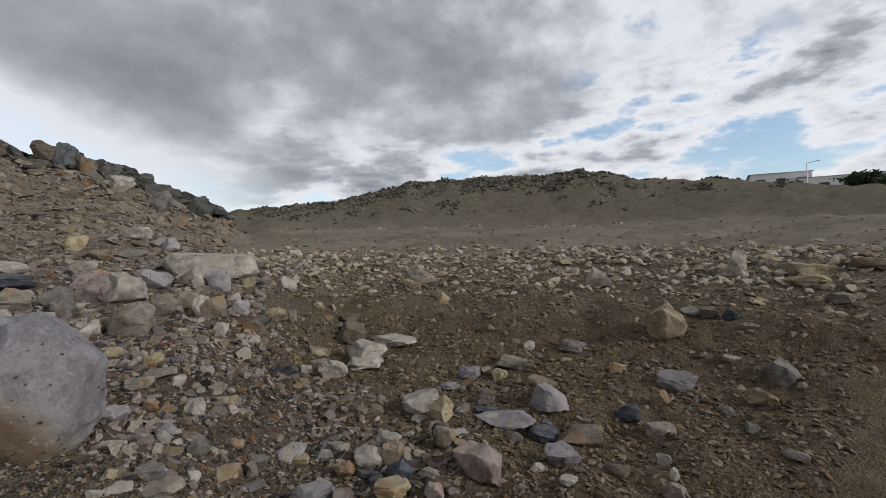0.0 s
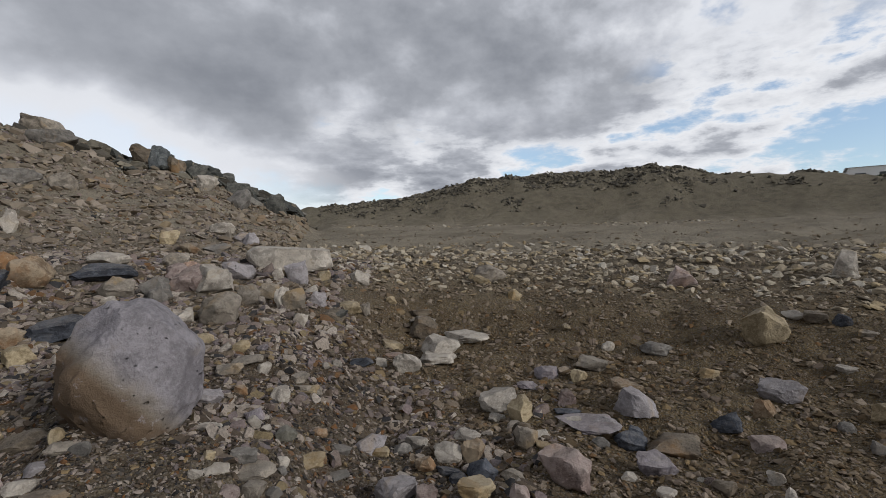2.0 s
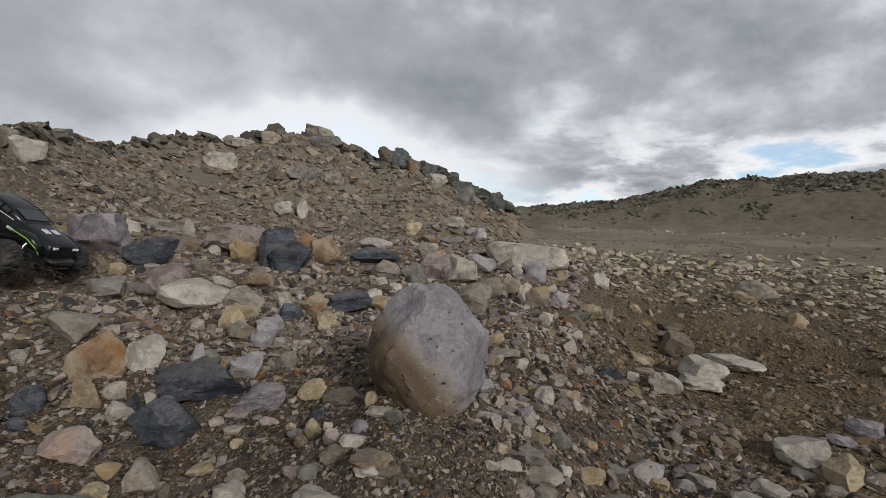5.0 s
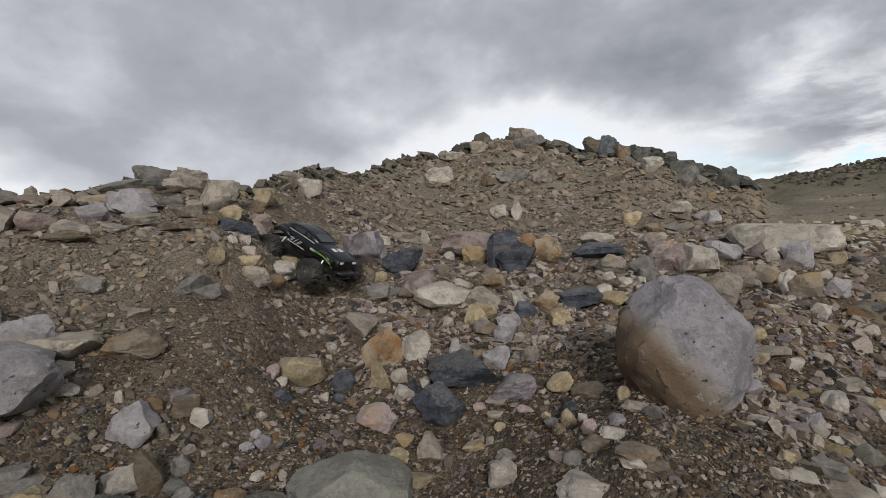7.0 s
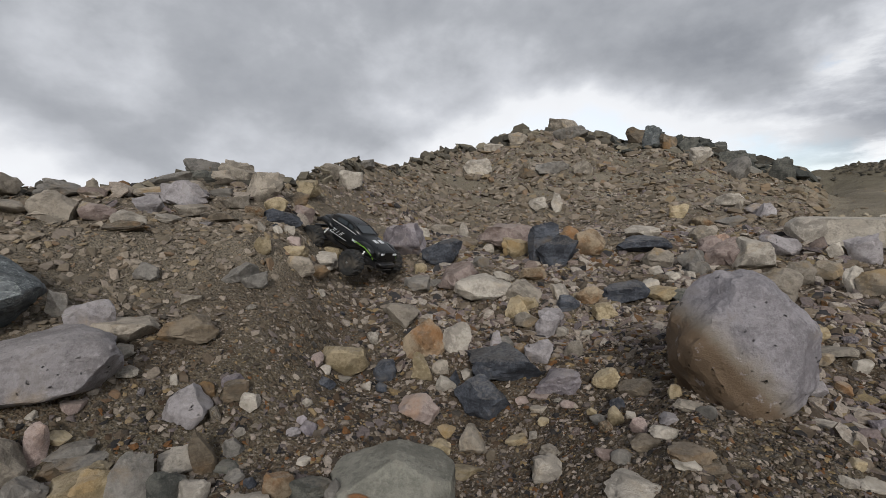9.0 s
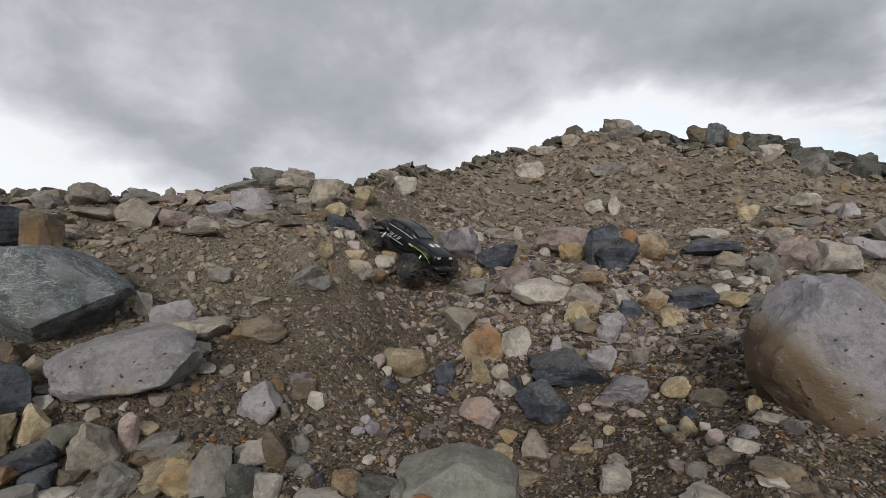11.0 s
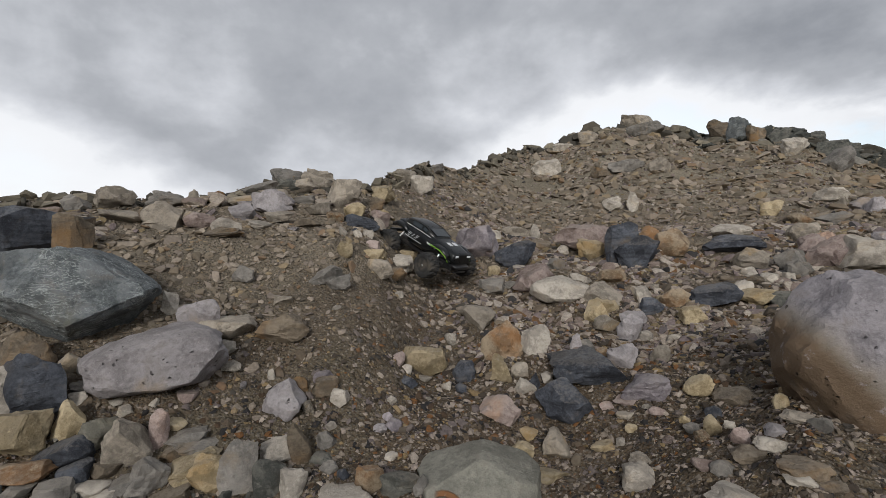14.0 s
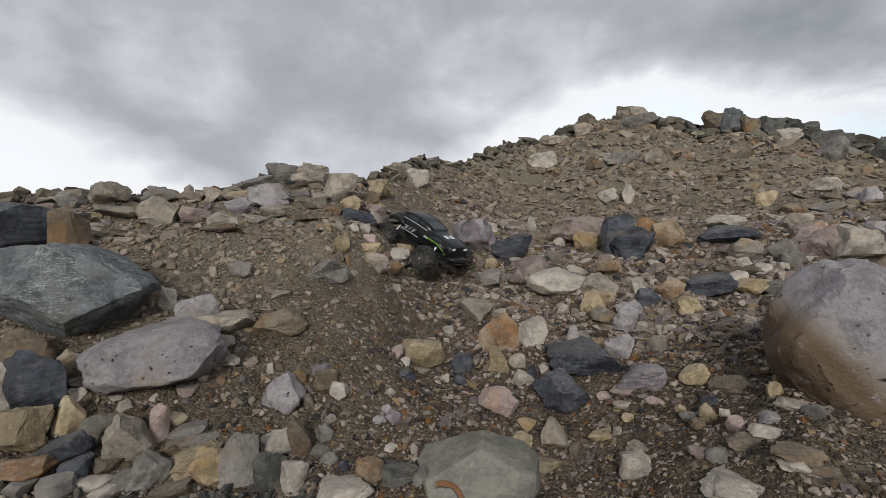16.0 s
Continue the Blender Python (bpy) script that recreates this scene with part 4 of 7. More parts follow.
rock("ochre-beige block on the gravel", "beige", 0.497, 3.221, 0.249, 0.199, 0.252, -2, 5, 3, seed=583, level=4)
rock("beige stone on edge", "beige", 1.000, 3.406, 0.166, 0.100, 0.188, -10, 3, -1, seed=633, level=4)
rock("pale pink block on the gravel", "pink", 0.445, 4.043, 0.288, 0.230, 0.239, -1, 2, 1, seed=788, level=4)
rock("pinkish white block on the gravel", "pink", 0.258, 4.103, 0.231, 0.184, 0.193, 1, -5, 4, seed=170, level=4)
rock("small white stone on the gravel", "white", 0.919, 3.439, 0.101, 0.080, 0.186, -8, -2, -3, seed=901, level=4)
rock("small white stone on edge", "white", 1.731, 4.087, 0.178, 0.107, 0.164, -17, 5, -4, seed=414, level=4)
rock("beige slab tilted on the bank", "beige", 3.207, 4.107, 0.346, 0.260, 0.220, -33, 0, 0, seed=877, level=4, flat=0.5)
rock("pale stone on the gravel", "white", 0.692, 2.078, 0.085, 0.068, 0.084, -8, -6, -1, seed=741, level=4)
rock("beige flat stone on the gravel", "beige", 0.842, 2.234, 0.157, 0.118, 0.064, -11, -3, -4, seed=81, level=4, flat=0.5)
rock("small lilac flat stone", "purple", 0.552, 1.854, 0.082, 0.062, 0.056, -5, -2, -2, seed=992, level=4, flat=0.5)
rock("white flat stone on the gravel", "white", 0.386, 1.424, 0.090, 0.067, 0.019, -1, 5, 3, seed=934, level=4, flat=0.5)
rock("grey stone on the gravel", "grey", 0.477, 1.499, 0.089, 0.071, 0.053, -4, -1, 4, seed=746, level=4)
rock("lavender-grey stone on the gravel", "lavender", 1.018, 1.796, 0.164, 0.131, 0.092, -18, -4, -4, seed=54, level=4)
rock("small ochre stone on the gravel", "ochre", 1.053, 1.741, 0.082, 0.066, 0.046, -19, 2, -2, seed=164, level=4)
rock("small rusty stone on the gravel", "orange", 0.811, 1.832, 0.072, 0.057, 0.043, -12, -4, 4, seed=80, level=4)
rock("ochre flat stone on the gravel", "ochre", 0.727, 1.605, 0.106, 0.079, 0.061, -11, 1, -4, seed=540, level=4, flat=0.5)
rock("small rusty orange stone", "orange", 1.170, 1.520, 0.088, 0.071, 0.070, -25, 3, 3, seed=880, level=4)
rock("pale stone on the gravel", "white", 1.299, 1.568, 0.129, 0.103, 0.082, -27, -4, -2, seed=470, level=4)
rock("brown stone on the gravel", "brown", 1.274, 3.387, 0.211, 0.158, 0.106, -14, 5, 2, seed=960, level=4, flat=0.5)
rock("small ochre stone on the gravel", "ochre", 1.496, 3.616, 0.184, 0.148, 0.114, -16, 6, 2, seed=519, level=4)
rock("small white flat stone", "white", 2.105, 3.490, 0.245, 0.184, 0.080, -25, 5, -1, seed=219, level=4, flat=0.5)
rock("flat grey stone on the gravel", "grey", 3.236, 2.048, 0.222, 0.167, 0.101, -51, -4, 1, seed=626, level=4, flat=0.5)
rock("yellowish slab at the edge of the rubble", "ochre", 5.782, 1.331, 0.384, 0.288, 0.161, -72, 1, -2, seed=137, level=4, flat=0.5)
rock("grey-beige stone on the flat ground", "beige", 4.916, 0.864, 0.192, 0.154, 0.119, -75, 0, -1, seed=669, level=4)
rock("brown slab at the edge of the rubble", "brown", 6.131, 0.945, 0.306, 0.229, 0.128, -77, -5, 3, seed=664, level=4, flat=0.5)
rock("pale stone at the edge of the rubble", "white", 5.527, 1.856, 0.197, 0.158, 0.286, -67, 2, 1, seed=437, level=4)
rock("white stone on the slope", "white", -2.325, 2.593, 0.200, 0.150, 0.107, 41, -2, 1, seed=95, level=4, flat=0.5)
rock("ochre stone on the slope", "ochre", -2.406, 2.841, 0.149, 0.120, 0.127, 40, -3, -4, seed=432, level=4)
rock("ochre stone near the ridge", "ochre", -2.826, 3.057, 0.108, 0.086, 0.125, 42, -6, -4, seed=819, level=4)
rock("white limestone slab on the gravel", "white", 2.262, 3.032, 0.370, 0.277, 0.100, -36, 6, -2, seed=857, level=4, flat=0.5)
rock("grey rock on the heap's shoulder", "grey", 1.440, 13.115, 0.619, 0.496, 0.625, -6, -2, 1, seed=563, level=4)
rock("dark rock at the heap's end", "darkrock", 2.438, 13.679, 0.547, 0.437, 0.678, -10, -4, 0, seed=184, level=4)
rock("dark rock on the heap's shoulder", "darkrock", 1.987, 16.273, 0.610, 0.458, 0.506, -6, 4, 1, seed=23, level=4, flat=0.5)
rock("dark rock on the heap's crest", "darkrock", 1.357, 16.638, 0.532, 0.399, 0.490, -4, 3, -1, seed=165, level=4, flat=0.5)
rock("dark rock on the heap's crest", "darkrock", 0.615, 15.880, 0.415, 0.311, 0.431, -2, -3, -4, seed=666, level=4, flat=0.5)

rock("ochre and white stone with rust stains in the lower pile", "ochre", -2.021, 0.329, 0.192, 0.144, 0.159, 72, -5, -1, 0.22, 159, level=4, flat=0.5)
rock("pale ochre stone leaning in the lower pile", "ochre", -1.999, 0.458, 0.095, 0.071, 0.143, 66, -6, 1, 0.22, 297, level=3)
rock("rounded greenish-grey stone in the lower pile", "sage", -1.919, 0.501, 0.138, 0.103, 0.120, 74, 3, -3, 0.22, 550, level=4)
rock("blue-black slate stone in the lower pile", "slate", -1.914, 0.410, 0.169, 0.127, 0.118, 71, 3, 4, 0.22, 269, level=4, flat=0.5)
rock("beige block with a brown broken face", "beige", -1.805, 0.544, 0.137, 0.102, 0.177, 64, 5, 4, 0.22, 827, level=4)
rock("grey and beige stone in the lower pile", "grey", -1.715, 0.555, 0.136, 0.101, 0.120, 63, -3, -4, 0.22, 297, level=4)
rock("narrow pinkish stone standing on edge", "pink", -1.789, 0.634, 0.061, 0.033, 0.149, 67, 3, 4, 0.22, 902, level=3)
rock("small pale ochre flat stone", "ochre", -1.809, 0.696, 0.082, 0.061, 0.046, 62, 4, -2, 0.22, 398, level=3, flat=0.5)
rock("thin grey slab lying on the pile", "grey", -1.770, 0.705, 0.153, 0.115, 0.049, 63, -4, -0, 0.22, 92, level=4, flat=0.5)
rock("thin dark grey slab lying on the pile", "grey", -1.721, 0.723, 0.152, 0.114, 0.048, 68, 4, 5, 0.22, 861, level=4, flat=0.5)
rock("brown stone wedged in the lower pile", "brown", -1.803, 0.489, 0.106, 0.079, 0.054, 66, 5, 1, 0.22, 904, level=4, flat=0.5)
rock("rust-brown stone wedged in the pile", "brown", -1.739, 0.658, 0.093, 0.070, 0.049, 61, 3, -4, 0.22, 434, level=3, flat=0.5)
rock("pale ochre flat stone on the pile", "ochre", -1.672, 0.686, 0.176, 0.132, 0.063, 63, -1, -4, 0.22, 313, level=4, flat=0.5)
rock("small yellowish stone in the pile", "ochre", -1.652, 0.633, 0.077, 0.057, 0.032, 60, 4, -5, 0.22, 474, level=3, flat=0.5)
rock("yellow squared stone in the lower pile", "ochre", -1.590, 0.686, 0.124, 0.093, 0.127, 62, -3, 0, 0.22, 483, level=4)
rock("blue-grey upright stone in the pile", "grey", -1.509, 0.730, 0.121, 0.067, 0.191, 60, -4, 2, 0.22, 69, level=4)
rock("dark brown upright stone in the pile", "darkrock", -1.430, 0.793, 0.103, 0.077, 0.140, 53, -4, 2, 0.22, 283, level=3)
rock("white stone with a rust-brown face", "white", -1.499, 0.874, 0.115, 0.086, 0.102, 49, -1, 1, 0.22, 650, level=4)
rock("narrow ochre-brown stone standing on edge", "brown", -1.446, 0.926, 0.077, 0.043, 0.185, 52, 5, -5, 0.22, 64, level=3)
rock("pinkish white stone at the pile's edge", "white", -1.355, 0.826, 0.094, 0.070, 0.106, 55, -3, 1, 0.22, 883, level=3)
rock("whitish flat stone in the gravel", "white", -1.210, 0.874, 0.200, 0.149, 0.057, 43, -2, -4, 0.22, 471, level=4, flat=0.5)
rock("rust-brown layered stone in the pile", "orange", -1.912, 0.325, 0.194, 0.146, 0.074, 69, -2, -5, 0.22, 988, level=4, flat=0.5)
rock("dark slate stone low in the pile", "slate", -1.846, 0.416, 0.099, 0.075, 0.078, 78, 3, 6, 0.22, 19, level=3)
rock("greenish-white stone low in the pile", "white", -1.790, 0.436, 0.103, 0.077, 0.048, 68, -2, -4, 0.22, 668, level=3, flat=0.5)
rock("grey stone low in the pile", "grey", -1.742, 0.509, 0.090, 0.068, 0.048, 67, 5, 1, 0.22, 838, level=3, flat=0.5)
rock("dark brown stone low in the pile", "brown", -1.637, 0.592, 0.138, 0.103, 0.053, 58, 1, 5, 0.22, 300, level=4, flat=0.5)
rock("grey stone at the foot of the pile", "grey", -1.851, 0.283, 0.079, 0.060, 0.051, 71, -1, 6, 0.22, 340, level=3, flat=0.5)
rock("broad grey stone at the foot of the pile", "grey", -1.817, 0.355, 0.100, 0.075, 0.064, 75, -2, -1, 0.22, 374, level=3, flat=0.5)
rock("whitish stone at the foot of the pile", "white", -1.754, 0.445, 0.085, 0.063, 0.037, 74, -2, -3, 0.22, 100, level=3, flat=0.5)
rock("pale greenish-white block below the boulder", "white", -2.145, 0.335, 0.133, 0.100, 0.201, 76, -4, 5, 0.22, 117, level=4)
rock("dark slate block below the boulder", "slate", -2.094, 0.408, 0.160, 0.120, 0.251, 68, -5, -4, 0.22, 694, level=4)
rock("dark brown rubble block beneath the green boulder", "brown", -2.325, 0.453, 0.167, 0.125, 0.161, 81, 1, 1, 0.22, 597, level=4)
rock("brownish beige stone under the green boulder", "beige", -2.214, 0.544, 0.081, 0.060, 0.085, 68, 6, -5, 0.22, 542, level=3)
rock("small brown stone beside the boulder", "brown", -2.136, 0.515, 0.046, 0.035, 0.065, 69, 6, 2, 0.22, 206, level=3)
rock("small grey stone against the boulder", "grey", -2.173, 0.561, 0.028, 0.015, 0.072, 71, -3, -1, 0.22, 38, level=3)
rock("flat grey stone beside the boulder", "grey", -2.104, 0.531, 0.062, 0.047, 0.051, 67, -1, 2, 0.22, 439, level=3)
rock("whitish stone beside the lavender boulder", "white", -2.070, 0.512, 0.050, 0.038, 0.052, 76, -0, -6, 0.22, 261, level=3)
rock("small white flat stone", "white", -1.990, 0.595, 0.051, 0.039, 0.023, 65, 0, 3, 0.22, 428, level=3, flat=0.5)
rock("small whitish stone on the gravel", "white", -1.942, 0.599, 0.050, 0.037, 0.046, 73, -4, -5, 0.22, 951, level=3)
rock("small white chip on the gravel", "white", -1.895, 0.672, 0.034, 0.025, 0.030, 63, -5, 1, 0.22, 986, level=3)
rock("pinkish flat stone under the lavender boulder", "pink", -1.861, 0.773, 0.072, 0.054, 0.042, 68, 2, 3, 0.22, 763, level=3, flat=0.5)
rock("small whitish stone beside the boulder", "white", -1.966, 1.003, 0.075, 0.056, 0.068, 52, -1, -1, 0.22, 953, level=3)
rock("small ochre stone behind the boulder", "ochre", -2.171, 0.771, 0.085, 0.064, 0.059, 71, 5, 5, 0.22, 345, level=3, flat=0.5)
rock("small white chip on the soil", "white", -1.765, 1.062, 0.032, 0.018, 0.059, 51, -0, 5, 0.22, 323, level=3)
rock("pinkish white stone beside the ochre stone", "pink", -1.540, 1.596, 0.075, 0.056, 0.084, 43, 0, 2, 0.22, 703, level=3)
rock("small white stone beside the ochre stone", "white", -1.509, 1.619, 0.059, 0.044, 0.055, 42, -2, -1, 0.22, 509, level=3)
rock("small blue slate stone", "slate", -1.439, 1.531, 0.091, 0.069, 0.050, 32, 6, 6, 0.22, 685, level=4, flat=0.5)
rock("small white flat stone", "white", -1.452, 1.690, 0.068, 0.051, 0.035, 32, -1, 1, 0.22, 786, level=3, flat=0.5)
rock("small rounded white stone", "white", -1.328, 1.684, 0.053, 0.039, 0.044, 40, 2, -5, 0.22, 172, level=3)
rock("small blue slate stone", "slate", -1.262, 1.706, 0.052, 0.039, 0.057, 34, -0, -0, 0.22, 414, level=3)
rock("purplish slate stone half buried", "slate", -1.309, 1.815, 0.115, 0.086, 0.121, 37, -3, -6, 0.22, 945, level=4)
rock("purple-grey stone half buried", "purple", -1.604, 1.188, 0.083, 0.062, 0.062, 43, 1, -3, 0.22, 406, level=3)
rock("olive-brown stone half buried", "brown", -1.565, 1.166, 0.092, 0.069, 0.082, 52, 3, 5, 0.22, 564, level=4)
rock("brown stone with a rusty edge", "brown", -1.643, 1.099, 0.064, 0.035, 0.094, 44, 5, -4, 0.22, 623, level=3)
rock("lilac flat stone on the gravel", "purple", -1.290, 1.251, 0.063, 0.047, 0.053, 37, 5, 3, 0.22, 483, level=3)
rock("small white stone on the soil", "white", -1.365, 1.334, 0.041, 0.031, 0.042, 46, -1, -5, 0.22, 713, level=3)
rock("small lavender stone on the soil", "lavender", -1.328, 1.212, 0.053, 0.040, 0.043, 43, -0, 4, 0.22, 623, level=3)
rock("small lilac stone on the gravel", "purple", -1.343, 1.277, 0.040, 0.030, 0.037, 44, -6, -5, 0.22, 901, level=3)
rock("small white stone on the soil", "white", -1.446, 1.073, 0.043, 0.032, 0.036, 48, -6, 4, 0.22, 848, level=3)
rock("grey stone half buried", "grey", -1.420, 1.023, 0.075, 0.056, 0.064, 42, 6, -1, 0.22, 211, level=3)
rock("dark grey flat stone", "darkrock", -1.390, 0.969, 0.085, 0.064, 0.037, 53, -2, -3, 0.22, 499, level=3, flat=0.5)
rock("small grey stone on the gravel", "grey", -1.316, 0.935, 0.060, 0.045, 0.047, 53, -1, -5, 0.22, 938, level=3)
rock("small dark slate stone", "slate", -1.265, 0.948, 0.042, 0.031, 0.037, 48, 5, 0, 0.22, 445, level=3)
rock("rusty elongated stone on the gravel", "orange", -1.167, 0.975, 0.093, 0.070, 0.110, 42, 3, -1, 0.22, 644, level=4)
rock("large dark brown stone", "darkrock", -1.082, 1.021, 0.132, 0.099, 0.089, 45, -4, -2, 0.22, 857, level=4)
rock("small white stone on the gravel", "white", -1.207, 1.129, 0.050, 0.037, 0.030, 40, -5, 1, 0.22, 381, level=3)
rock("grey stone beside the cracked boulder", "grey", -1.005, 1.027, 0.053, 0.029, 0.077, 42, -4, -4, 0.22, 507, level=3)
rock("pale yellow stone on the gravel", "ochre", -0.879, 1.582, 0.077, 0.058, 0.050, 29, -3, 6, 0.22, 5, level=3)
rock("ochre-brown broken stone on the gravel", "ochre", -0.860, 1.478, 0.092, 0.069, 0.081, 27, -6, -2, 0.22, 559, level=4)
rock("greyish stone leaning in the gravel", "beige", -0.746, 1.534, 0.099, 0.074, 0.126, 15, 3, 1, 0.22, 539, level=4)
rock("olive-yellow flat stone on the gravel", "ochre", -0.733, 1.421, 0.136, 0.102, 0.039, 15, -3, 4, 0.22, 366, level=4, flat=0.5)
rock("beige stone on the gravel", "beige", -1.053, 1.896, 0.084, 0.063, 0.081, 21, -4, 4, 0.22, 2, level=3)
rock("whitish stone beside the slate", "white", -1.003, 1.842, 0.097, 0.072, 0.066, 26, 1, -2, 0.22, 935, level=4)
rock("small slate stone on the gravel", "slate", -0.969, 1.869, 0.053, 0.029, 0.084, 28, 3, 1, 0.22, 960, level=3)
rock("small white stone by the slate", "white", -0.926, 1.930, 0.066, 0.050, 0.054, 26, 3, 1, 0.22, 453, level=3)
rock("lavender stone on the slope", "lavender", -0.895, 2.238, 0.070, 0.038, 0.105, 16, -3, 1, 0.22, 678, level=3)
rock("bluish grey stone on the gravel", "grey", -0.838, 2.275, 0.072, 0.054, 0.086, 14, -1, 1, 0.22, 692, level=3)
rock("small bright orange stone", "orange", -0.767, 2.262, 0.065, 0.049, 0.062, 19, -4, 5, 0.22, 381, level=3)
rock("white stone on the slope", "white", -0.612, 2.545, 0.078, 0.058, 0.066, 6, 4, 2, 0.22, 905, level=3)
rock("tan stone on the slope", "beige", -0.492, 2.270, 0.102, 0.076, 0.111, 3, -1, 5, 0.22, 184, level=4)
rock("white flat stone on the slope", "white", -0.475, 2.543, 0.074, 0.055, 0.049, 5, -2, -4, 0.22, 905, level=3, flat=0.5)
rock("pinkish flat stone on the gravel", "pink", -0.444, 1.788, 0.061, 0.046, 0.039, 3, -6, 5, 0.22, 850, level=3)
rock("small yellow stone on the gravel", "ochre", -0.337, 1.727, 0.045, 0.034, 0.040, 1, -2, 4, 0.22, 101, level=3)
rock("bluish grey stone on the gravel", "grey", -0.305, 1.660, 0.057, 0.043, 0.042, 1, 1, -0, 0.22, 588, level=3)
rock("ochre stone with a rusty side", "ochre", -0.246, 1.648, 0.059, 0.044, 0.081, 11, -5, 5, 0.22, 120, level=3)
rock("white rounded stone on the gravel", "white", -0.194, 1.657, 0.042, 0.031, 0.032, -2, -0, 5, 0.22, 228, level=3)
rock("pinkish beige stone on the gravel", "pink", -0.165, 1.522, 0.060, 0.045, 0.060, 3, 4, -2, 0.22, 951, level=3)
rock("dark bluish stone on the gravel", "slate", -0.249, 1.741, 0.059, 0.044, 0.054, 6, 5, -3, 0.22, 502, level=3)
rock("lavender flat stone on the gravel", "lavender", -0.073, 1.538, 0.068, 0.051, 0.035, 1, -2, -3, 0.22, 335, level=3, flat=0.5)
rock("white stone with an ochre centre", "white", -0.087, 1.474, 0.096, 0.072, 0.060, -1, 0, -1, 0.22, 823, level=4, flat=0.5)
rock("beige flat slab by the big boulder", "beige", -0.018, 1.572, 0.091, 0.068, 0.035, -5, -1, 4, 0.22, 291, level=4, flat=0.5)
rock("grey stone by the big boulder", "grey", 0.030, 1.542, 0.058, 0.043, 0.050, -6, 1, -3, 0.22, 919, level=3)
rock("small ochre stone on the gravel", "ochre", -0.514, 1.686, 0.045, 0.034, 0.033, 13, 2, 1, 0.22, 374, level=3)
rock("mustard-yellow flat stone on the gravel", "ochre", -0.596, 1.610, 0.087, 0.065, 0.038, 14, -1, -6, 0.22, 524, level=3, flat=0.5)
rock("small white chip on the gravel", "white", -0.537, 1.616, 0.031, 0.023, 0.038, 7, 6, 6, 0.22, 943, level=3)
rock("beige flat stone on the gravel", "beige", -0.443, 1.534, 0.095, 0.071, 0.031, 9, 4, 5, 0.22, 774, level=4, flat=0.5)
rock("whitish stone half buried", "white", -0.436, 1.408, 0.099, 0.074, 0.107, 8, -3, 5, 0.22, 914, level=4)
rock("pink flat stone on the gravel", "pink", -0.251, 1.414, 0.074, 0.056, 0.047, 6, -5, 5, 0.22, 71, level=3)
rock("grey flat stone on the gravel", "grey", -0.207, 1.397, 0.064, 0.048, 0.044, 0, 5, -4, 0.22, 810, level=3)
rock("white flat stone on the gravel", "white", -0.036, 1.312, 0.077, 0.058, 0.033, -2, 1, 3, 0.22, 552, level=3, flat=0.5)
rock("brown layered slab on the gravel", "brown", -0.141, 1.445, 0.098, 0.074, 0.052, -3, 0, -4, 0.22, 100, level=4, flat=0.5)
rock("small brown stone on the gravel", "brown", -0.669, 1.518, 0.039, 0.030, 0.049, 14, 5, -5, 0.22, 278, level=3)
rock("thin ochre-brown layered slab", "brown", -0.021, 1.335, 0.114, 0.085, 0.040, -10, 6, -3, 0.22, 912, level=4, flat=0.5)
rock("thin brown slab on the gravel", "brown", 0.029, 1.319, 0.070, 0.052, 0.025, -4, -4, -4, 0.22, 425, level=3, flat=0.5)
rock("long brown layered slab", "brown", -0.184, 1.891, 0.169, 0.127, 0.056, 8, 5, 3, 0.22, 574, level=4, flat=0.5)
rock("ochre-brown stone lying on the gravel", "ochre", -0.055, 1.692, 0.053, 0.040, 0.055, -4, -6, 5, 0.22, 160, level=3)
rock("small pinkish stone on the gravel", "pink", -0.635, 1.822, 0.062, 0.046, 0.040, 15, -4, 4, 0.22, 496, level=3)
rock("small beige flat stone", "beige", -0.545, 1.753, 0.074, 0.055, 0.022, 13, -1, -4, 0.22, 912, level=3, flat=0.5)
rock("beige rock on the ridge", "beige", -3.379, 2.853, 0.256, 0.192, 0.240, 44, -1, 2, 0.22, 883, level=4)
rock("pinkish beige stone below the ridge", "pink", -2.759, 2.905, 0.221, 0.166, 0.171, 39, -4, -5, 0.22, 29, level=4, flat=0.5)
rock("brownish stone below the ridge", "brown", -2.925, 3.029, 0.231, 0.173, 0.159, 38, 2, -2, 0.22, 809, level=4, flat=0.5)
rock("small white stone on the slope", "white", -2.345, 2.078, 0.050, 0.038, 0.071, 40, -4, 4, 0.22, 844, level=3)
rock("small white stone on the slope", "white", -2.323, 2.190, 0.059, 0.044, 0.068, 36, -3, -6, 0.22, 933, level=3)
rock("small white flat stone on the slope", "white", -2.335, 2.306, 0.073, 0.055, 0.075, 45, -4, 4, 0.22, 750, level=3)
rock("pinkish stone on the slope", "pink", -2.203, 2.205, 0.091, 0.069, 0.094, 44, 5, 5, 0.22, 389, level=4)
rock("ochre stone on the slope", "ochre", -2.155, 1.898, 0.095, 0.072, 0.119, 43, -4, 0, 0.22, 193, level=4)
rock("brown stone beside the truck", "brown", -2.143, 2.315, 0.195, 0.146, 0.110, 34, 1, 5, 0.22, 313, level=4, flat=0.5)
rock("pale grey stone under the truck", "white", -2.323, 2.649, 0.189, 0.142, 0.155, 44, 4, -1, 0.22, 756, level=4)
rock("grey-brown stone half buried", "grey", -2.089, 1.673, 0.183, 0.137, 0.113, 41, 2, -3, 0.22, 879, level=4, flat=0.5)
rock("flat grey-brown stone below the truck", "grey", -1.662, 2.822, 0.182, 0.136, 0.137, 32, 1, 3, 0.22, 489, level=4)
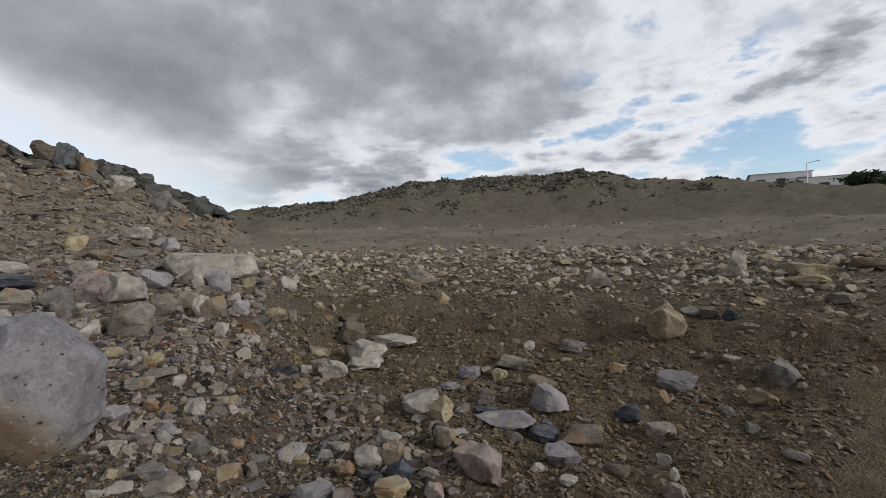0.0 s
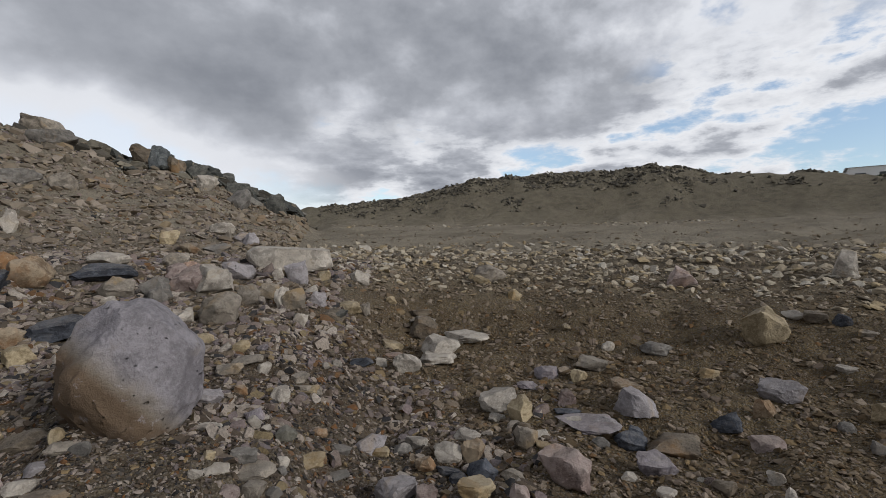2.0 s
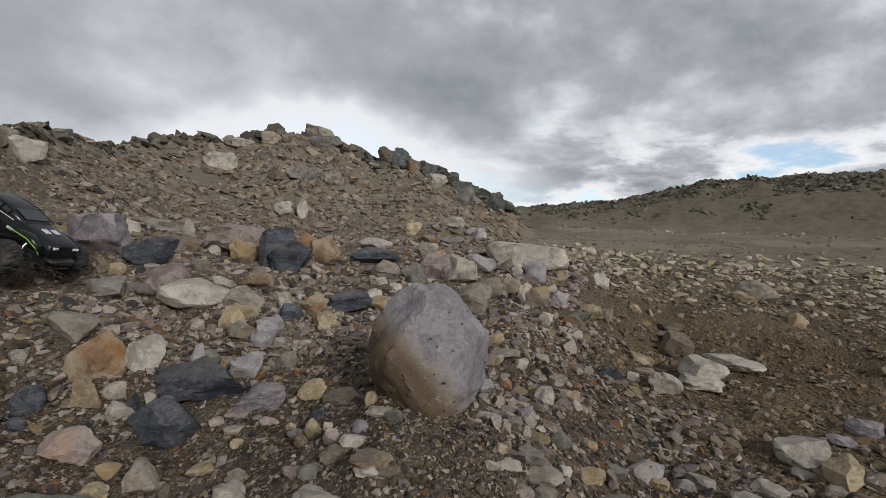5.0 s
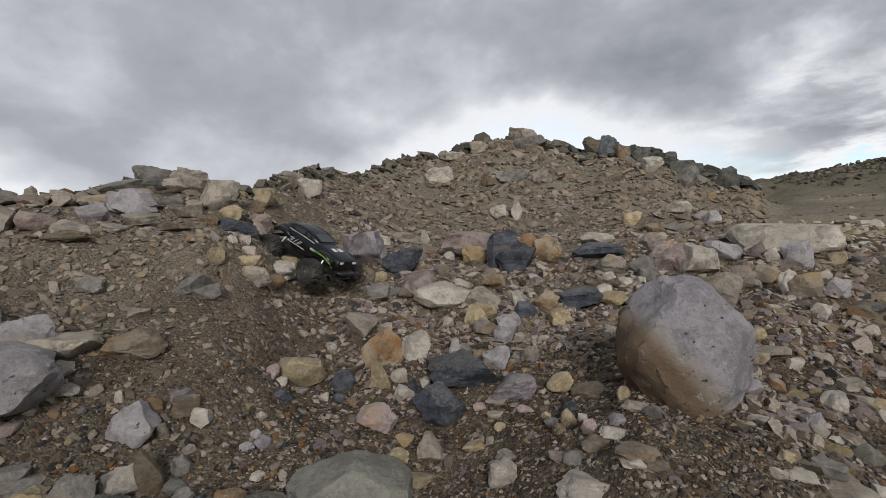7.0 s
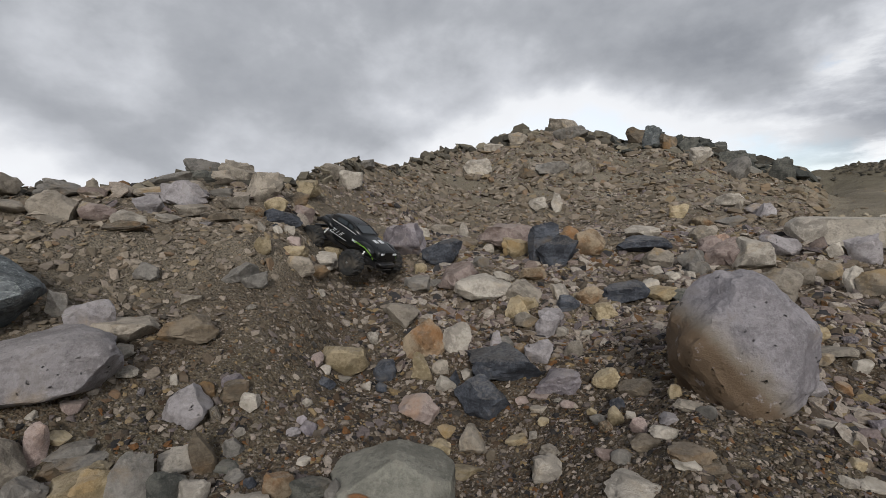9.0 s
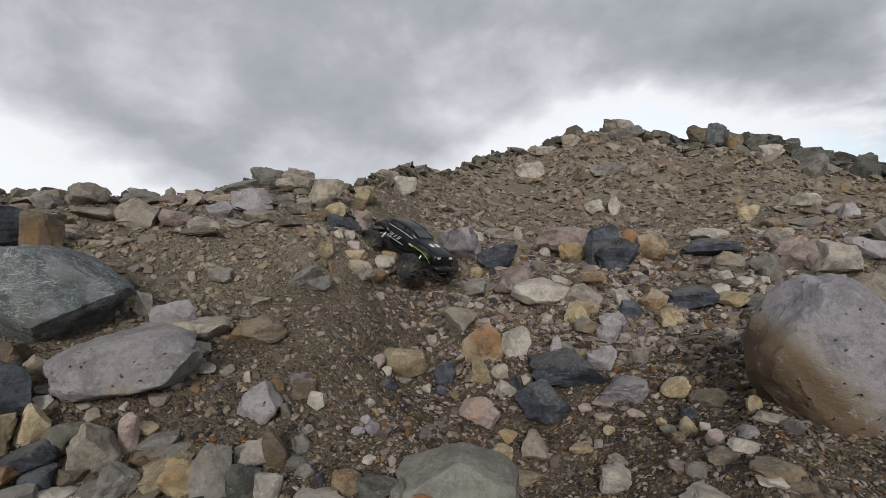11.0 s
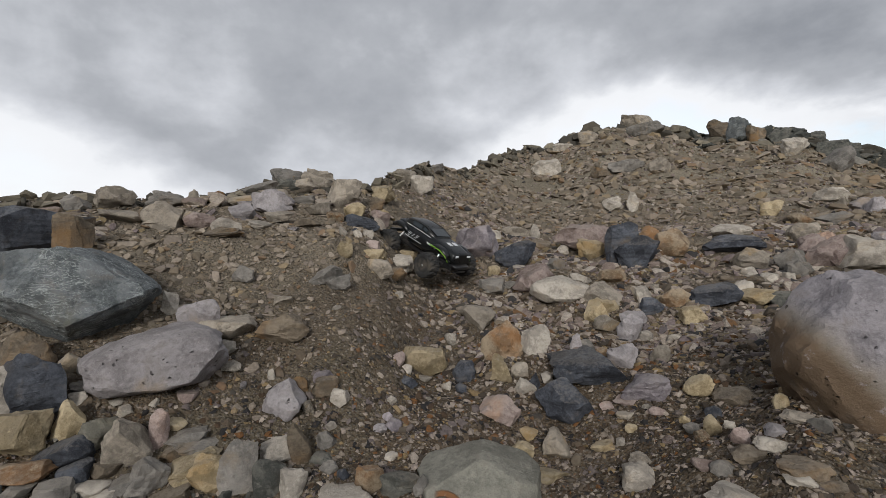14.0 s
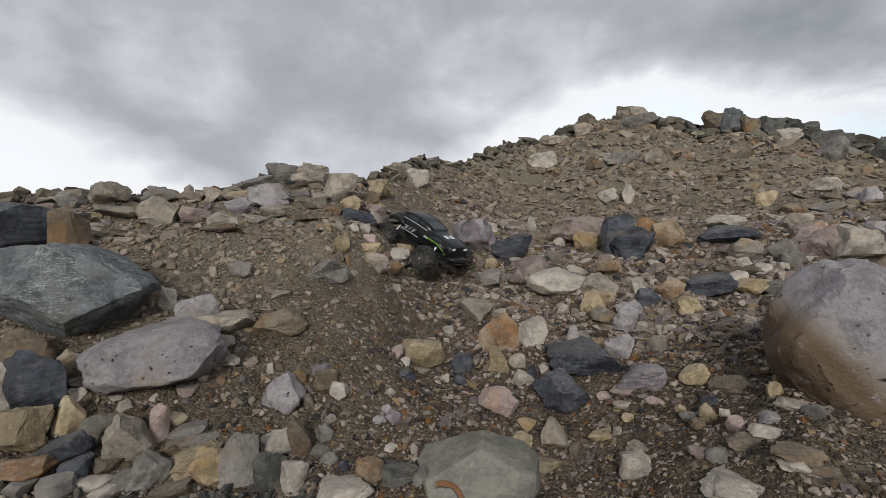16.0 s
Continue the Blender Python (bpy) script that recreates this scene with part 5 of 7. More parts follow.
rock("small ochre stone beside the truck", "ochre", -1.856, 3.241, 0.103, 0.077, 0.110, 29, -2, 4, 0.22, 914, level=4)
rock("small white stone on the soil", "white", -1.926, 2.112, 0.048, 0.036, 0.058, 35, -2, -5, 0.22, 999, level=3)
rock("white flat stone on the slope", "white", -1.144, 3.170, 0.145, 0.109, 0.081, 20, 1, 0, 0.22, 979, level=4, flat=0.5)
rock("white stone on the slope", "white", -1.573, 4.057, 0.105, 0.078, 0.109, 17, -5, 3, 0.22, 511, level=4)
rock("grey stone on the slope", "grey", -1.373, 3.320, 0.133, 0.100, 0.113, 20, 4, 3, 0.22, 40, level=4)
rock("beige flat stone above the slate", "beige", -2.370, 4.829, 0.330, 0.247, 0.180, 20, -5, 3, 0.22, 931, level=4, flat=0.5)
rock("white stone above the slate", "white", -2.280, 5.134, 0.137, 0.076, 0.221, 17, -2, 0, 0.22, 911, level=4)
rock("brown stone above the slope", "brown", -1.910, 4.330, 0.254, 0.190, 0.131, 26, 0, -6, 0.22, 865, level=4, flat=0.5)
rock("white broken stone above the slate", "white", -2.373, 4.316, 0.112, 0.061, 0.166, 23, -3, 5, 0.22, 912, level=4)
rock("pale pinkish slab on the slope", "pink", 0.307, 4.325, 0.199, 0.149, 0.145, -2, -6, -0, 0.22, 149, level=4, flat=0.5)
rock("beige stone on the slope", "beige", 0.206, 4.561, 0.214, 0.161, 0.174, -8, -3, 3, 0.22, 354, level=4, flat=0.5)
rock("pale grey stone on the slope", "grey", 0.129, 3.997, 0.134, 0.100, 0.146, 1, -2, -1, 0.22, 620, level=4)
rock("grey stone on the slope", "grey", 0.154, 3.774, 0.113, 0.085, 0.108, -5, -4, -0, 0.22, 66, level=4)
rock("grey flat slab on the upper slope", "grey", 0.628, 6.518, 0.327, 0.245, 0.158, -3, 4, -2, 0.22, 708, level=4, flat=0.5)
rock("lavender stone on the upper slope", "lavender", 1.121, 7.445, 0.234, 0.175, 0.262, -12, -4, 2, 0.22, 330, level=4)
rock("beige stone on the upper slope", "beige", 0.821, 7.624, 0.103, 0.057, 0.230, -11, -6, 5, 0.22, 955, level=4)
rock("greyish white flat stone", "white", -0.701, 2.986, 0.126, 0.095, 0.110, 17, -2, 5, 0.22, 973, level=4)
rock("yellow and white stone on the slope", "ochre", -0.894, 2.802, 0.183, 0.138, 0.112, 16, 4, -2, 0.22, 635, level=4, flat=0.5)
rock("rusty ochre stone on the slope", "orange", -0.516, 2.951, 0.160, 0.120, 0.122, 3, -3, -5, 0.22, 413, level=4)
rock("whitish stone on the slope", "white", -0.172, 3.237, 0.110, 0.082, 0.087, -3, -3, 5, 0.22, 136, level=4, flat=0.5)
rock("pale flat stone on the slope", "white", -0.037, 3.466, 0.108, 0.081, 0.083, 0, -2, 5, 0.22, 802, level=4, flat=0.5)
rock("small white stone on the slope", "white", 0.066, 3.604, 0.076, 0.057, 0.069, -8, -5, -3, 0.22, 956, level=3)
rock("pale flat stone on the slope", "white", -0.151, 3.519, 0.102, 0.077, 0.074, -3, -3, 2, 0.22, 783, level=4, flat=0.5)
rock("ochre flat stone on the slope", "ochre", -0.407, 2.737, 0.144, 0.108, 0.109, 0, -2, -1, 0.22, 209, level=4)
rock("dark grey slab beside the boulder", "darkrock", 0.017, 3.094, 0.177, 0.132, 0.112, -7, -3, 4, 0.22, 117, level=4, flat=0.5)
rock("beige stone on the slope", "beige", -0.835, 2.646, 0.164, 0.123, 0.112, 18, -2, 4, 0.22, 596, level=4)
rock("lavender flat stone on the slope", "lavender", -0.698, 2.703, 0.147, 0.110, 0.114, 14, 5, -5, 0.22, 868, level=4)
rock("slate stone on the slope", "slate", -0.631, 2.849, 0.150, 0.112, 0.120, 16, 5, 3, 0.22, 775, level=4)
rock("white stone on the upper slope", "white", -1.949, 7.447, 0.272, 0.204, 0.212, 17, -4, -4, 0.22, 36, level=4, flat=0.5)
rock("white stone on edge", "white", -1.624, 7.374, 0.141, 0.078, 0.297, 13, 2, 3, 0.22, 789, level=4)
rock("yellow ochre stone beside the boulder", "ochre", 0.399, 2.880, 0.093, 0.070, 0.076, 1, -2, 6, 0.22, 176, level=4)
rock("brownish ochre stone on the gravel", "ochre", 0.572, 2.700, 0.111, 0.083, 0.090, -1, -5, -5, 0.22, 165, level=4)
rock("beige flat slab on the gravel", "beige", 0.586, 2.500, 0.168, 0.126, 0.053, -2, 6, -5, 0.22, 926, level=4, flat=0.5)
rock("whitish stone on the gravel", "white", 0.663, 2.421, 0.076, 0.057, 0.063, -10, 5, 2, 0.22, 506, level=3)
rock("beige slab standing in the gravel", "beige", 0.493, 2.375, 0.140, 0.105, 0.066, -9, -4, -4, 0.22, 491, level=4, flat=0.5)
rock("beige stone on the gravel", "beige", 0.825, 2.309, 0.092, 0.069, 0.055, -9, -0, -2, 0.22, 441, level=4, flat=0.5)
rock("beige-ochre flat stone on the gravel", "ochre", 0.841, 2.214, 0.132, 0.099, 0.077, -8, 4, 3, 0.22, 39, level=4, flat=0.5)
rock("rust-brown stone lying on the gravel", "orange", 0.525, 2.144, 0.061, 0.046, 0.055, -9, -2, -2, 0.22, 373, level=3)
rock("lavender-grey stone at the boulder's foot", "lavender", 0.392, 2.003, 0.111, 0.084, 0.069, 0, -4, 1, 0.22, 353, level=4, flat=0.5)
rock("white flat stone on the gravel", "white", 0.543, 1.760, 0.054, 0.041, 0.060, -7, 0, -5, 0.22, 230, level=3)
rock("small white stone on the gravel", "white", 0.586, 1.869, 0.056, 0.042, 0.030, -11, -2, 6, 0.22, 218, level=3, flat=0.5)
rock("small white stone on the gravel", "white", 0.585, 1.759, 0.046, 0.034, 0.024, -13, -5, -2, 0.22, 707, level=3, flat=0.5)
rock("thin white flat stone", "white", 0.380, 1.726, 0.094, 0.071, 0.031, 2, 5, -0, 0.22, 43, level=4, flat=0.5)
rock("olive-grey flat stone on the gravel", "sage", 0.650, 1.705, 0.086, 0.065, 0.069, -2, 4, 4, 0.22, 168, level=3)
rock("bright rusty orange stone", "orange", 0.751, 1.622, 0.080, 0.060, 0.056, -17, -1, -0, 0.22, 365, level=3)
rock("grey stone lying on the gravel", "grey", 0.874, 1.728, 0.092, 0.069, 0.043, -22, 2, -1, 0.22, 762, level=4, flat=0.5)
rock("bluish grey stone on the gravel", "grey", 1.164, 1.746, 0.088, 0.066, 0.064, -18, 3, -1, 0.22, 118, level=3)
rock("white broken stone on the gravel", "white", 1.242, 1.755, 0.114, 0.086, 0.062, -26, 1, -5, 0.22, 81, level=4)
rock("long thin beige slab", "beige", 0.504, 1.447, 0.146, 0.109, 0.046, -5, 6, 0, 0.22, 186, level=4, flat=0.5)
rock("small ochre stone on the gravel", "ochre", 0.371, 1.468, 0.042, 0.032, 0.034, 4, -3, -2, 0.22, 21, level=3)
rock("small grey stone on the gravel", "grey", 0.599, 1.496, 0.041, 0.031, 0.033, -5, -6, -1, 0.22, 820, level=3)
rock("small white stone on the gravel", "white", 0.611, 1.529, 0.047, 0.035, 0.046, -7, 1, -4, 0.22, 620, level=3)
rock("grey flat stone on the gravel", "grey", 0.825, 1.576, 0.079, 0.059, 0.031, -17, -1, -2, 0.22, 650, level=3, flat=0.5)
rock("white stone lying on the gravel", "white", 0.333, 1.391, 0.045, 0.034, 0.037, -1, 3, 5, 0.22, 857, level=3)
rock("beige stone lying on the gravel", "beige", 0.492, 1.370, 0.083, 0.062, 0.055, -4, 6, 5, 0.22, 265, level=3)
rock("grey stone lying on the gravel", "grey", 0.552, 1.366, 0.060, 0.045, 0.044, -6, 6, -6, 0.22, 156, level=3)
rock("pinkish beige stone on the gravel", "pink", 0.422, 1.338, 0.063, 0.047, 0.044, -4, 4, -4, 0.22, 483, level=3)
rock("dark slate stone on the gravel", "slate", 1.302, 2.778, 0.178, 0.134, 0.065, -13, -5, 2, 0.22, 201, level=4, flat=0.5)
rock("small white stone on the gravel", "white", 1.459, 2.811, 0.075, 0.056, 0.072, -13, -4, 3, 0.22, 612, level=3)
rock("small white chip on the gravel", "white", 1.014, 2.539, 0.046, 0.035, 0.047, -9, 0, -2, 0.22, 962, level=3)
rock("ochre flat stone on the gravel", "ochre", 1.662, 3.119, 0.180, 0.135, 0.100, -27, 5, 3, 0.22, 620, level=4, flat=0.5)
rock("pinkish flat stone on the gravel", "pink", 1.592, 2.934, 0.127, 0.095, 0.058, -26, -4, 1, 0.22, 303, level=4, flat=0.5)
rock("ochre-brown stone standing on edge", "ochre", 1.822, 1.753, 0.128, 0.096, 0.152, -36, 4, -3, 0.22, 484, level=4)
rock("beige stone on edge", "beige", 1.911, 1.810, 0.056, 0.031, 0.090, -33, 0, 3, 0.22, 64, level=3)
rock("lilac flat stone on the gravel", "purple", 2.107, 2.062, 0.135, 0.102, 0.054, -31, -3, -1, 0.22, 3, level=4, flat=0.5)
rock("ochre stone lying on the gravel", "ochre", 2.511, 2.048, 0.099, 0.074, 0.089, -45, 1, 5, 0.22, 369, level=4)
rock("pinkish broken stone on the gravel", "pink", 2.139, 1.752, 0.101, 0.076, 0.104, -47, -1, -5, 0.22, 435, level=4)
rock("blue-grey flat stone on the gravel", "slate", 2.069, 1.677, 0.130, 0.098, 0.037, -37, -6, -4, 0.22, 694, level=4, flat=0.5)
rock("whitish flat stone on the gravel", "white", 2.012, 1.588, 0.122, 0.092, 0.035, -35, 4, -4, 0.22, 941, level=4, flat=0.5)
rock("pale lavender flat slab", "lavender", 2.114, 1.499, 0.222, 0.167, 0.066, -41, -5, -5, 0.22, 910, level=4, flat=0.5)
rock("beige stone lying on the gravel", "beige", 1.754, 1.695, 0.107, 0.080, 0.056, -42, -3, 0, 0.22, 435, level=4, flat=0.5)
rock("brown stone standing on edge", "brown", 1.642, 1.493, 0.096, 0.053, 0.141, -42, 0, -2, 0.22, 173, level=4)
rock("white stone lying on the gravel", "white", 1.755, 1.504, 0.091, 0.068, 0.047, -36, 0, 1, 0.22, 707, level=4, flat=0.5)
rock("pale yellow flat stone", "ochre", 1.681, 1.407, 0.081, 0.061, 0.031, -44, -4, 6, 0.22, 913, level=3, flat=0.5)
rock("white flat stone on the gravel", "white", 1.470, 1.692, 0.127, 0.095, 0.055, -35, 3, -2, 0.22, 348, level=4, flat=0.5)
rock("rusty and white stone", "orange", 1.383, 1.504, 0.103, 0.077, 0.131, -28, -4, 1, 0.22, 594, level=4)
rock("slate slab in the gravel", "slate", 1.240, 1.454, 0.109, 0.081, 0.040, -25, -5, 5, 0.22, 161, level=4, flat=0.5)
rock("blue-black slate stone on the gravel", "slate", 1.335, 1.356, 0.121, 0.091, 0.105, -37, -3, 2, 0.22, 793, level=4)
rock("pale broken stone on the gravel", "beige", 1.425, 1.264, 0.094, 0.071, 0.042, -38, -2, 3, 0.22, 538, level=4, flat=0.5)
rock("flat slate stone on the gravel", "slate", 1.242, 1.389, 0.072, 0.054, 0.044, -30, -1, 6, 0.22, 464, level=3)
rock("pinkish stone lying on the gravel", "pink", 1.354, 1.136, 0.077, 0.057, 0.074, -40, -0, 2, 0.22, 558, level=3)
rock("grey stone lying on the gravel", "grey", 1.985, 1.361, 0.087, 0.065, 0.056, -52, 1, 6, 0.22, 268, level=3)
rock("blue slate stone in the gravel", "slate", 2.120, 1.307, 0.139, 0.104, 0.098, -42, 2, 3, 0.22, 978, level=4)
rock("grey-brown broken slab on the gravel", "brown", 2.233, 1.166, 0.230, 0.172, 0.085, -50, 5, -4, 0.22, 165, level=4, flat=0.5)
rock("purple-grey broken stone on the gravel", "purple", 1.987, 1.063, 0.164, 0.123, 0.103, -53, -2, -2, 0.22, 215, level=4)
rock("whitish stone lying on the gravel", "white", 1.816, 0.891, 0.074, 0.056, 0.045, -51, 1, -3, 0.22, 882, level=3)
rock("small white stone on the gravel", "white", 1.831, 1.071, 0.060, 0.045, 0.041, -45, -2, 4, 0.22, 817, level=3)
rock("white stone on the soil", "white", 3.038, 2.292, 0.100, 0.075, 0.080, -41, 2, -4, 0.22, 452, level=4)
rock("thin white flat stone", "white", 3.707, 1.118, 0.122, 0.091, 0.042, -73, 6, -6, 0.22, 6, level=4, flat=0.5)
rock("grey stone lying on the gravel", "grey", 3.007, 0.840, 0.074, 0.056, 0.059, -73, 5, 5, 0.22, 701, level=3)
rock("small white stone on the gravel", "white", 2.158, 0.661, 0.040, 0.030, 0.060, -62, -3, -3, 0.22, 991, level=3)
rock("brown stone lying on the gravel", "brown", 2.056, 0.835, 0.085, 0.064, 0.055, -55, -1, 2, 0.22, 972, level=3)
rock("pinkish stone lying on the gravel", "pink", 2.071, 0.617, 0.090, 0.068, 0.061, -59, -3, -5, 0.22, 810, level=4)
rock("thin grey slab on the gravel", "grey", 2.693, 0.437, 0.096, 0.072, 0.036, -79, -4, -1, 0.22, 402, level=4, flat=0.5)
rock("grey stone half buried", "grey", 2.883, 0.668, 0.076, 0.057, 0.047, -63, -1, 3, 0.22, 572, level=3, flat=0.5)
rock("pinkish block on the slope", "pink", 0.244, 4.186, 0.192, 0.144, 0.175, -3, -2, 0, 0.22, 900, level=4)
rock("pale lavender block on the slope", "lavender", 0.695, 4.204, 0.263, 0.198, 0.185, -2, -6, -2, 0.22, 778, level=4, flat=0.5)
rock("pale grey stone on the slope", "grey", 0.084, 3.854, 0.168, 0.126, 0.190, 2, -3, -2, 0.22, 588, level=4)
rock("grey stone behind the boulder", "grey", 0.115, 3.742, 0.117, 0.088, 0.128, 2, 3, -1, 0.22, 89, level=4)
rock("beige stone behind the boulder", "beige", 0.713, 3.709, 0.159, 0.119, 0.180, -6, 0, 3, 0.22, 95, level=4)
rock("pinkish beige stone on the gravel", "beige", 0.880, 3.791, 0.169, 0.127, 0.154, -10, -4, -1, 0.22, 756, level=4)
rock("white stone on edge", "white", 0.948, 3.547, 0.093, 0.051, 0.169, -11, 5, -1, 0.22, 411, level=4)
rock("small white stone on the gravel", "white", 1.219, 3.838, 0.119, 0.089, 0.095, -10, 5, -1, 0.22, 936, level=4)
rock("lavender stone lying on the gravel", "lavender", 1.207, 3.557, 0.141, 0.106, 0.142, -9, 4, -2, 0.22, 385, level=4)
rock("white stone lying on the gravel", "white", 0.999, 3.177, 0.105, 0.079, 0.109, -4, 4, 3, 0.22, 446, level=4)
rock("dark grey flat stone", "darkrock", 1.282, 3.414, 0.254, 0.191, 0.096, -7, -2, -3, 0.22, 876, level=4, flat=0.5)
rock("white stone below the long slab", "white", 0.993, 4.107, 0.106, 0.079, 0.132, -7, 5, -3, 0.22, 344, level=4)
rock("pale lavender stone below the long slab", "lavender", 1.155, 4.107, 0.206, 0.154, 0.244, -10, 0, 3, 0.22, 834, level=4)
rock("ochre stone lying on the gravel", "ochre", 1.399, 4.104, 0.130, 0.097, 0.105, -11, -3, -4, 0.22, 491, level=4)
rock("white broken stone behind the boulder", "white", 0.257, 3.199, 0.134, 0.101, 0.107, -2, 0, 5, 0.22, 451, level=4, flat=0.5)
rock("white stone on edge behind the boulder", "white", 0.300, 3.245, 0.080, 0.060, 0.115, -0, 4, -5, 0.22, 887, level=3)
rock("lavender flat stone on the slope", "lavender", 1.025, 7.679, 0.284, 0.213, 0.188, 1, 4, -1, 0.22, 367, level=4, flat=0.5)
rock("beige-ochre flat stone on the gravel", "ochre", 1.481, 3.653, 0.189, 0.142, 0.085, -16, 3, -3, 0.22, 145, level=4, flat=0.5)
rock("beige stone lying on the gravel", "beige", 1.607, 3.603, 0.100, 0.075, 0.136, -20, -4, 0, 0.22, 972, level=4)
rock("small ochre stone on the gravel", "ochre", 1.899, 3.728, 0.099, 0.074, 0.076, -20, 2, 6, 0.22, 792, level=4)
rock("small ochre flat stone", "ochre", 3.082, 4.090, 0.196, 0.147, 0.108, -31, -4, -0, 0.22, 395, level=4, flat=0.5)
rock("small yellow stone on the gravel", "ochre", 2.977, 3.357, 0.133, 0.100, 0.127, -32, -2, 0, 0.22, 774, level=4)
rock("dark brown stone half buried", "brown", 2.022, 3.341, 0.248, 0.186, 0.200, -19, 6, -6, 0.22, 817, level=4)
rock("brown flat stone on the gravel", "brown", 2.119, 3.572, 0.184, 0.138, 0.091, -22, -3, 1, 0.22, 192, level=4, flat=0.5)
rock("dark stone on the flat ground", "slate", 4.210, 1.343, 0.107, 0.081, 0.090, -62, 0, 4, 0.22, 471, level=4, flat=0.5)
rock("small beige flat stone", "beige", 4.116, 1.167, 0.099, 0.074, 0.059, -63, 4, -2, 0.22, 47, level=4, flat=0.5)
rock("pale flat stone at the rubble's edge", "white", 5.531, 1.848, 0.186, 0.140, 0.112, -75, -3, -2, 0.22, 323, level=4, flat=0.5)
rock("thin ochre slab at the rubble's edge", "ochre", 5.517, 1.266, 0.336, 0.252, 0.126, -69, 4, 1, 0.22, 281, level=4, flat=0.5)

rock("thin grey slab stacked on the near ridge", "grey", -3.573, 2.394, 0.327, 0.218, 0.115, 53, -2, -7, 0.35, 888, level=4, flat=0.6)
rock("thin dark slab stacked on the near ridge", "darkrock", -3.444, 2.580, 0.331, 0.220, 0.112, 53, -2, -1, 0.33, 620, level=4, flat=0.6)
rock("thin beige slab stacked on the near ridge", "beige", -3.412, 2.629, 0.344, 0.229, 0.124, 43, 1, 2, 0.11, 42, level=4, flat=0.6)
rock("thin beige slab stacked on the near ridge", "beige", -3.505, 2.471, 0.319, 0.212, 0.116, 56, -4, 8, 0.10, 975, level=4, flat=0.6)
rock("pale lavender slab stacked on the near ridge", "lavender", -3.133, 2.152, 0.323, 0.215, 0.168, 56, -4, -5, 0.05, 114, level=4, flat=0.6)
rock("thin grey slab stacked on the near ridge", "grey", -3.093, 2.432, 0.190, 0.127, 0.079, 43, 4, 9, 0.06, 65, level=4, flat=0.6)
rock("thin beige slab stacked on the near ridge", "beige", -2.832, 2.312, 0.188, 0.125, 0.116, 52, -1, 4, 0.05, 105, level=4, flat=0.6)
rock("thin beige slab stacked on the near ridge", "beige", -3.335, 2.033, 0.193, 0.129, 0.075, 63, -4, -5, 0.05, 813, level=4, flat=0.6)
rock("pale lavender slab stacked on the near ridge", "lavender", -3.243, 2.051, 0.213, 0.142, 0.079, 54, -5, -4, 0.06, 215, level=4, flat=0.6)
rock("thin beige slab stacked on the near ridge", "beige", -4.083, 1.473, 0.314, 0.209, 0.083, 66, -2, -8, 0.06, 726, level=4, flat=0.6)
rock("thin grey slab stacked on the near ridge", "grey", -3.749, 1.685, 0.250, 0.167, 0.092, 69, 5, -8, 0.06, 388, level=4, flat=0.6)
rock("thin beige slab stacked on the near ridge", "beige", -3.291, 1.429, 0.249, 0.166, 0.116, 69, -4, -5, 0.05, 754, level=4, flat=0.6)
rock("pinkish slab stacked on the near ridge", "pink", -3.092, 1.554, 0.186, 0.124, 0.099, 67, -5, 2, 0.05, 125, level=4, flat=0.6)
rock("thin brown slab stacked on the near ridge", "brown", -2.705, 1.494, 0.196, 0.131, 0.062, 62, -4, 6, 0.06, 339, level=4, flat=0.6)
rock("thin beige slab stacked on the near ridge", "beige", -3.377, 1.232, 0.218, 0.146, 0.088, 59, -5, 1, 0.05, 18, level=4, flat=0.6)
rock("thin grey slab stacked on the near ridge", "grey", -3.861, 1.168, 0.168, 0.112, 0.127, 71, 1, 1, 0.06, 203, level=4, flat=0.6)
rock("thin beige slab stacked on the near ridge", "beige", -3.320, 2.886, 0.208, 0.138, 0.112, 45, -1, 2, 0.06, 96, level=4, flat=0.6)
rock("pinkish slab stacked on the near ridge", "pink", -2.908, 2.706, 0.239, 0.159, 0.107, 48, -4, 8, 0.06, 737, level=4, flat=0.6)
rock("thin beige slab stacked on the near ridge", "beige", -2.806, 1.951, 0.190, 0.127, 0.084, 59, -5, 1, 0.05, 621, level=4, flat=0.6)
rock("thin brown slab stacked on the near ridge", "brown", -2.661, 2.066, 0.194, 0.130, 0.072, 55, 3, 4, 0.06, 590, level=4, flat=0.6)
rock("small white slab stacked on the near ridge", "white", -2.757, 1.759, 0.141, 0.094, 0.056, 62, -5, 4, 0.06, 974, level=4, flat=0.6)

# ---- loose stones that can be told apart ----
PALETTE = ["white", "beige", "ochre", "grey", "lavender", "slate", "pink", "brown", "purple", "orange", "beige", "grey", "white"]
LOOKS = {"white": "pale limestone", "beige": "beige sandstone", "ochre": "yellow ochre", "grey": "grey", "lavender": "lavender-grey", "slate": "dark slate",
         "pink": "pinkish", "brown": "brown layered", "purple": "purple-grey", "orange": "rusty orange"}


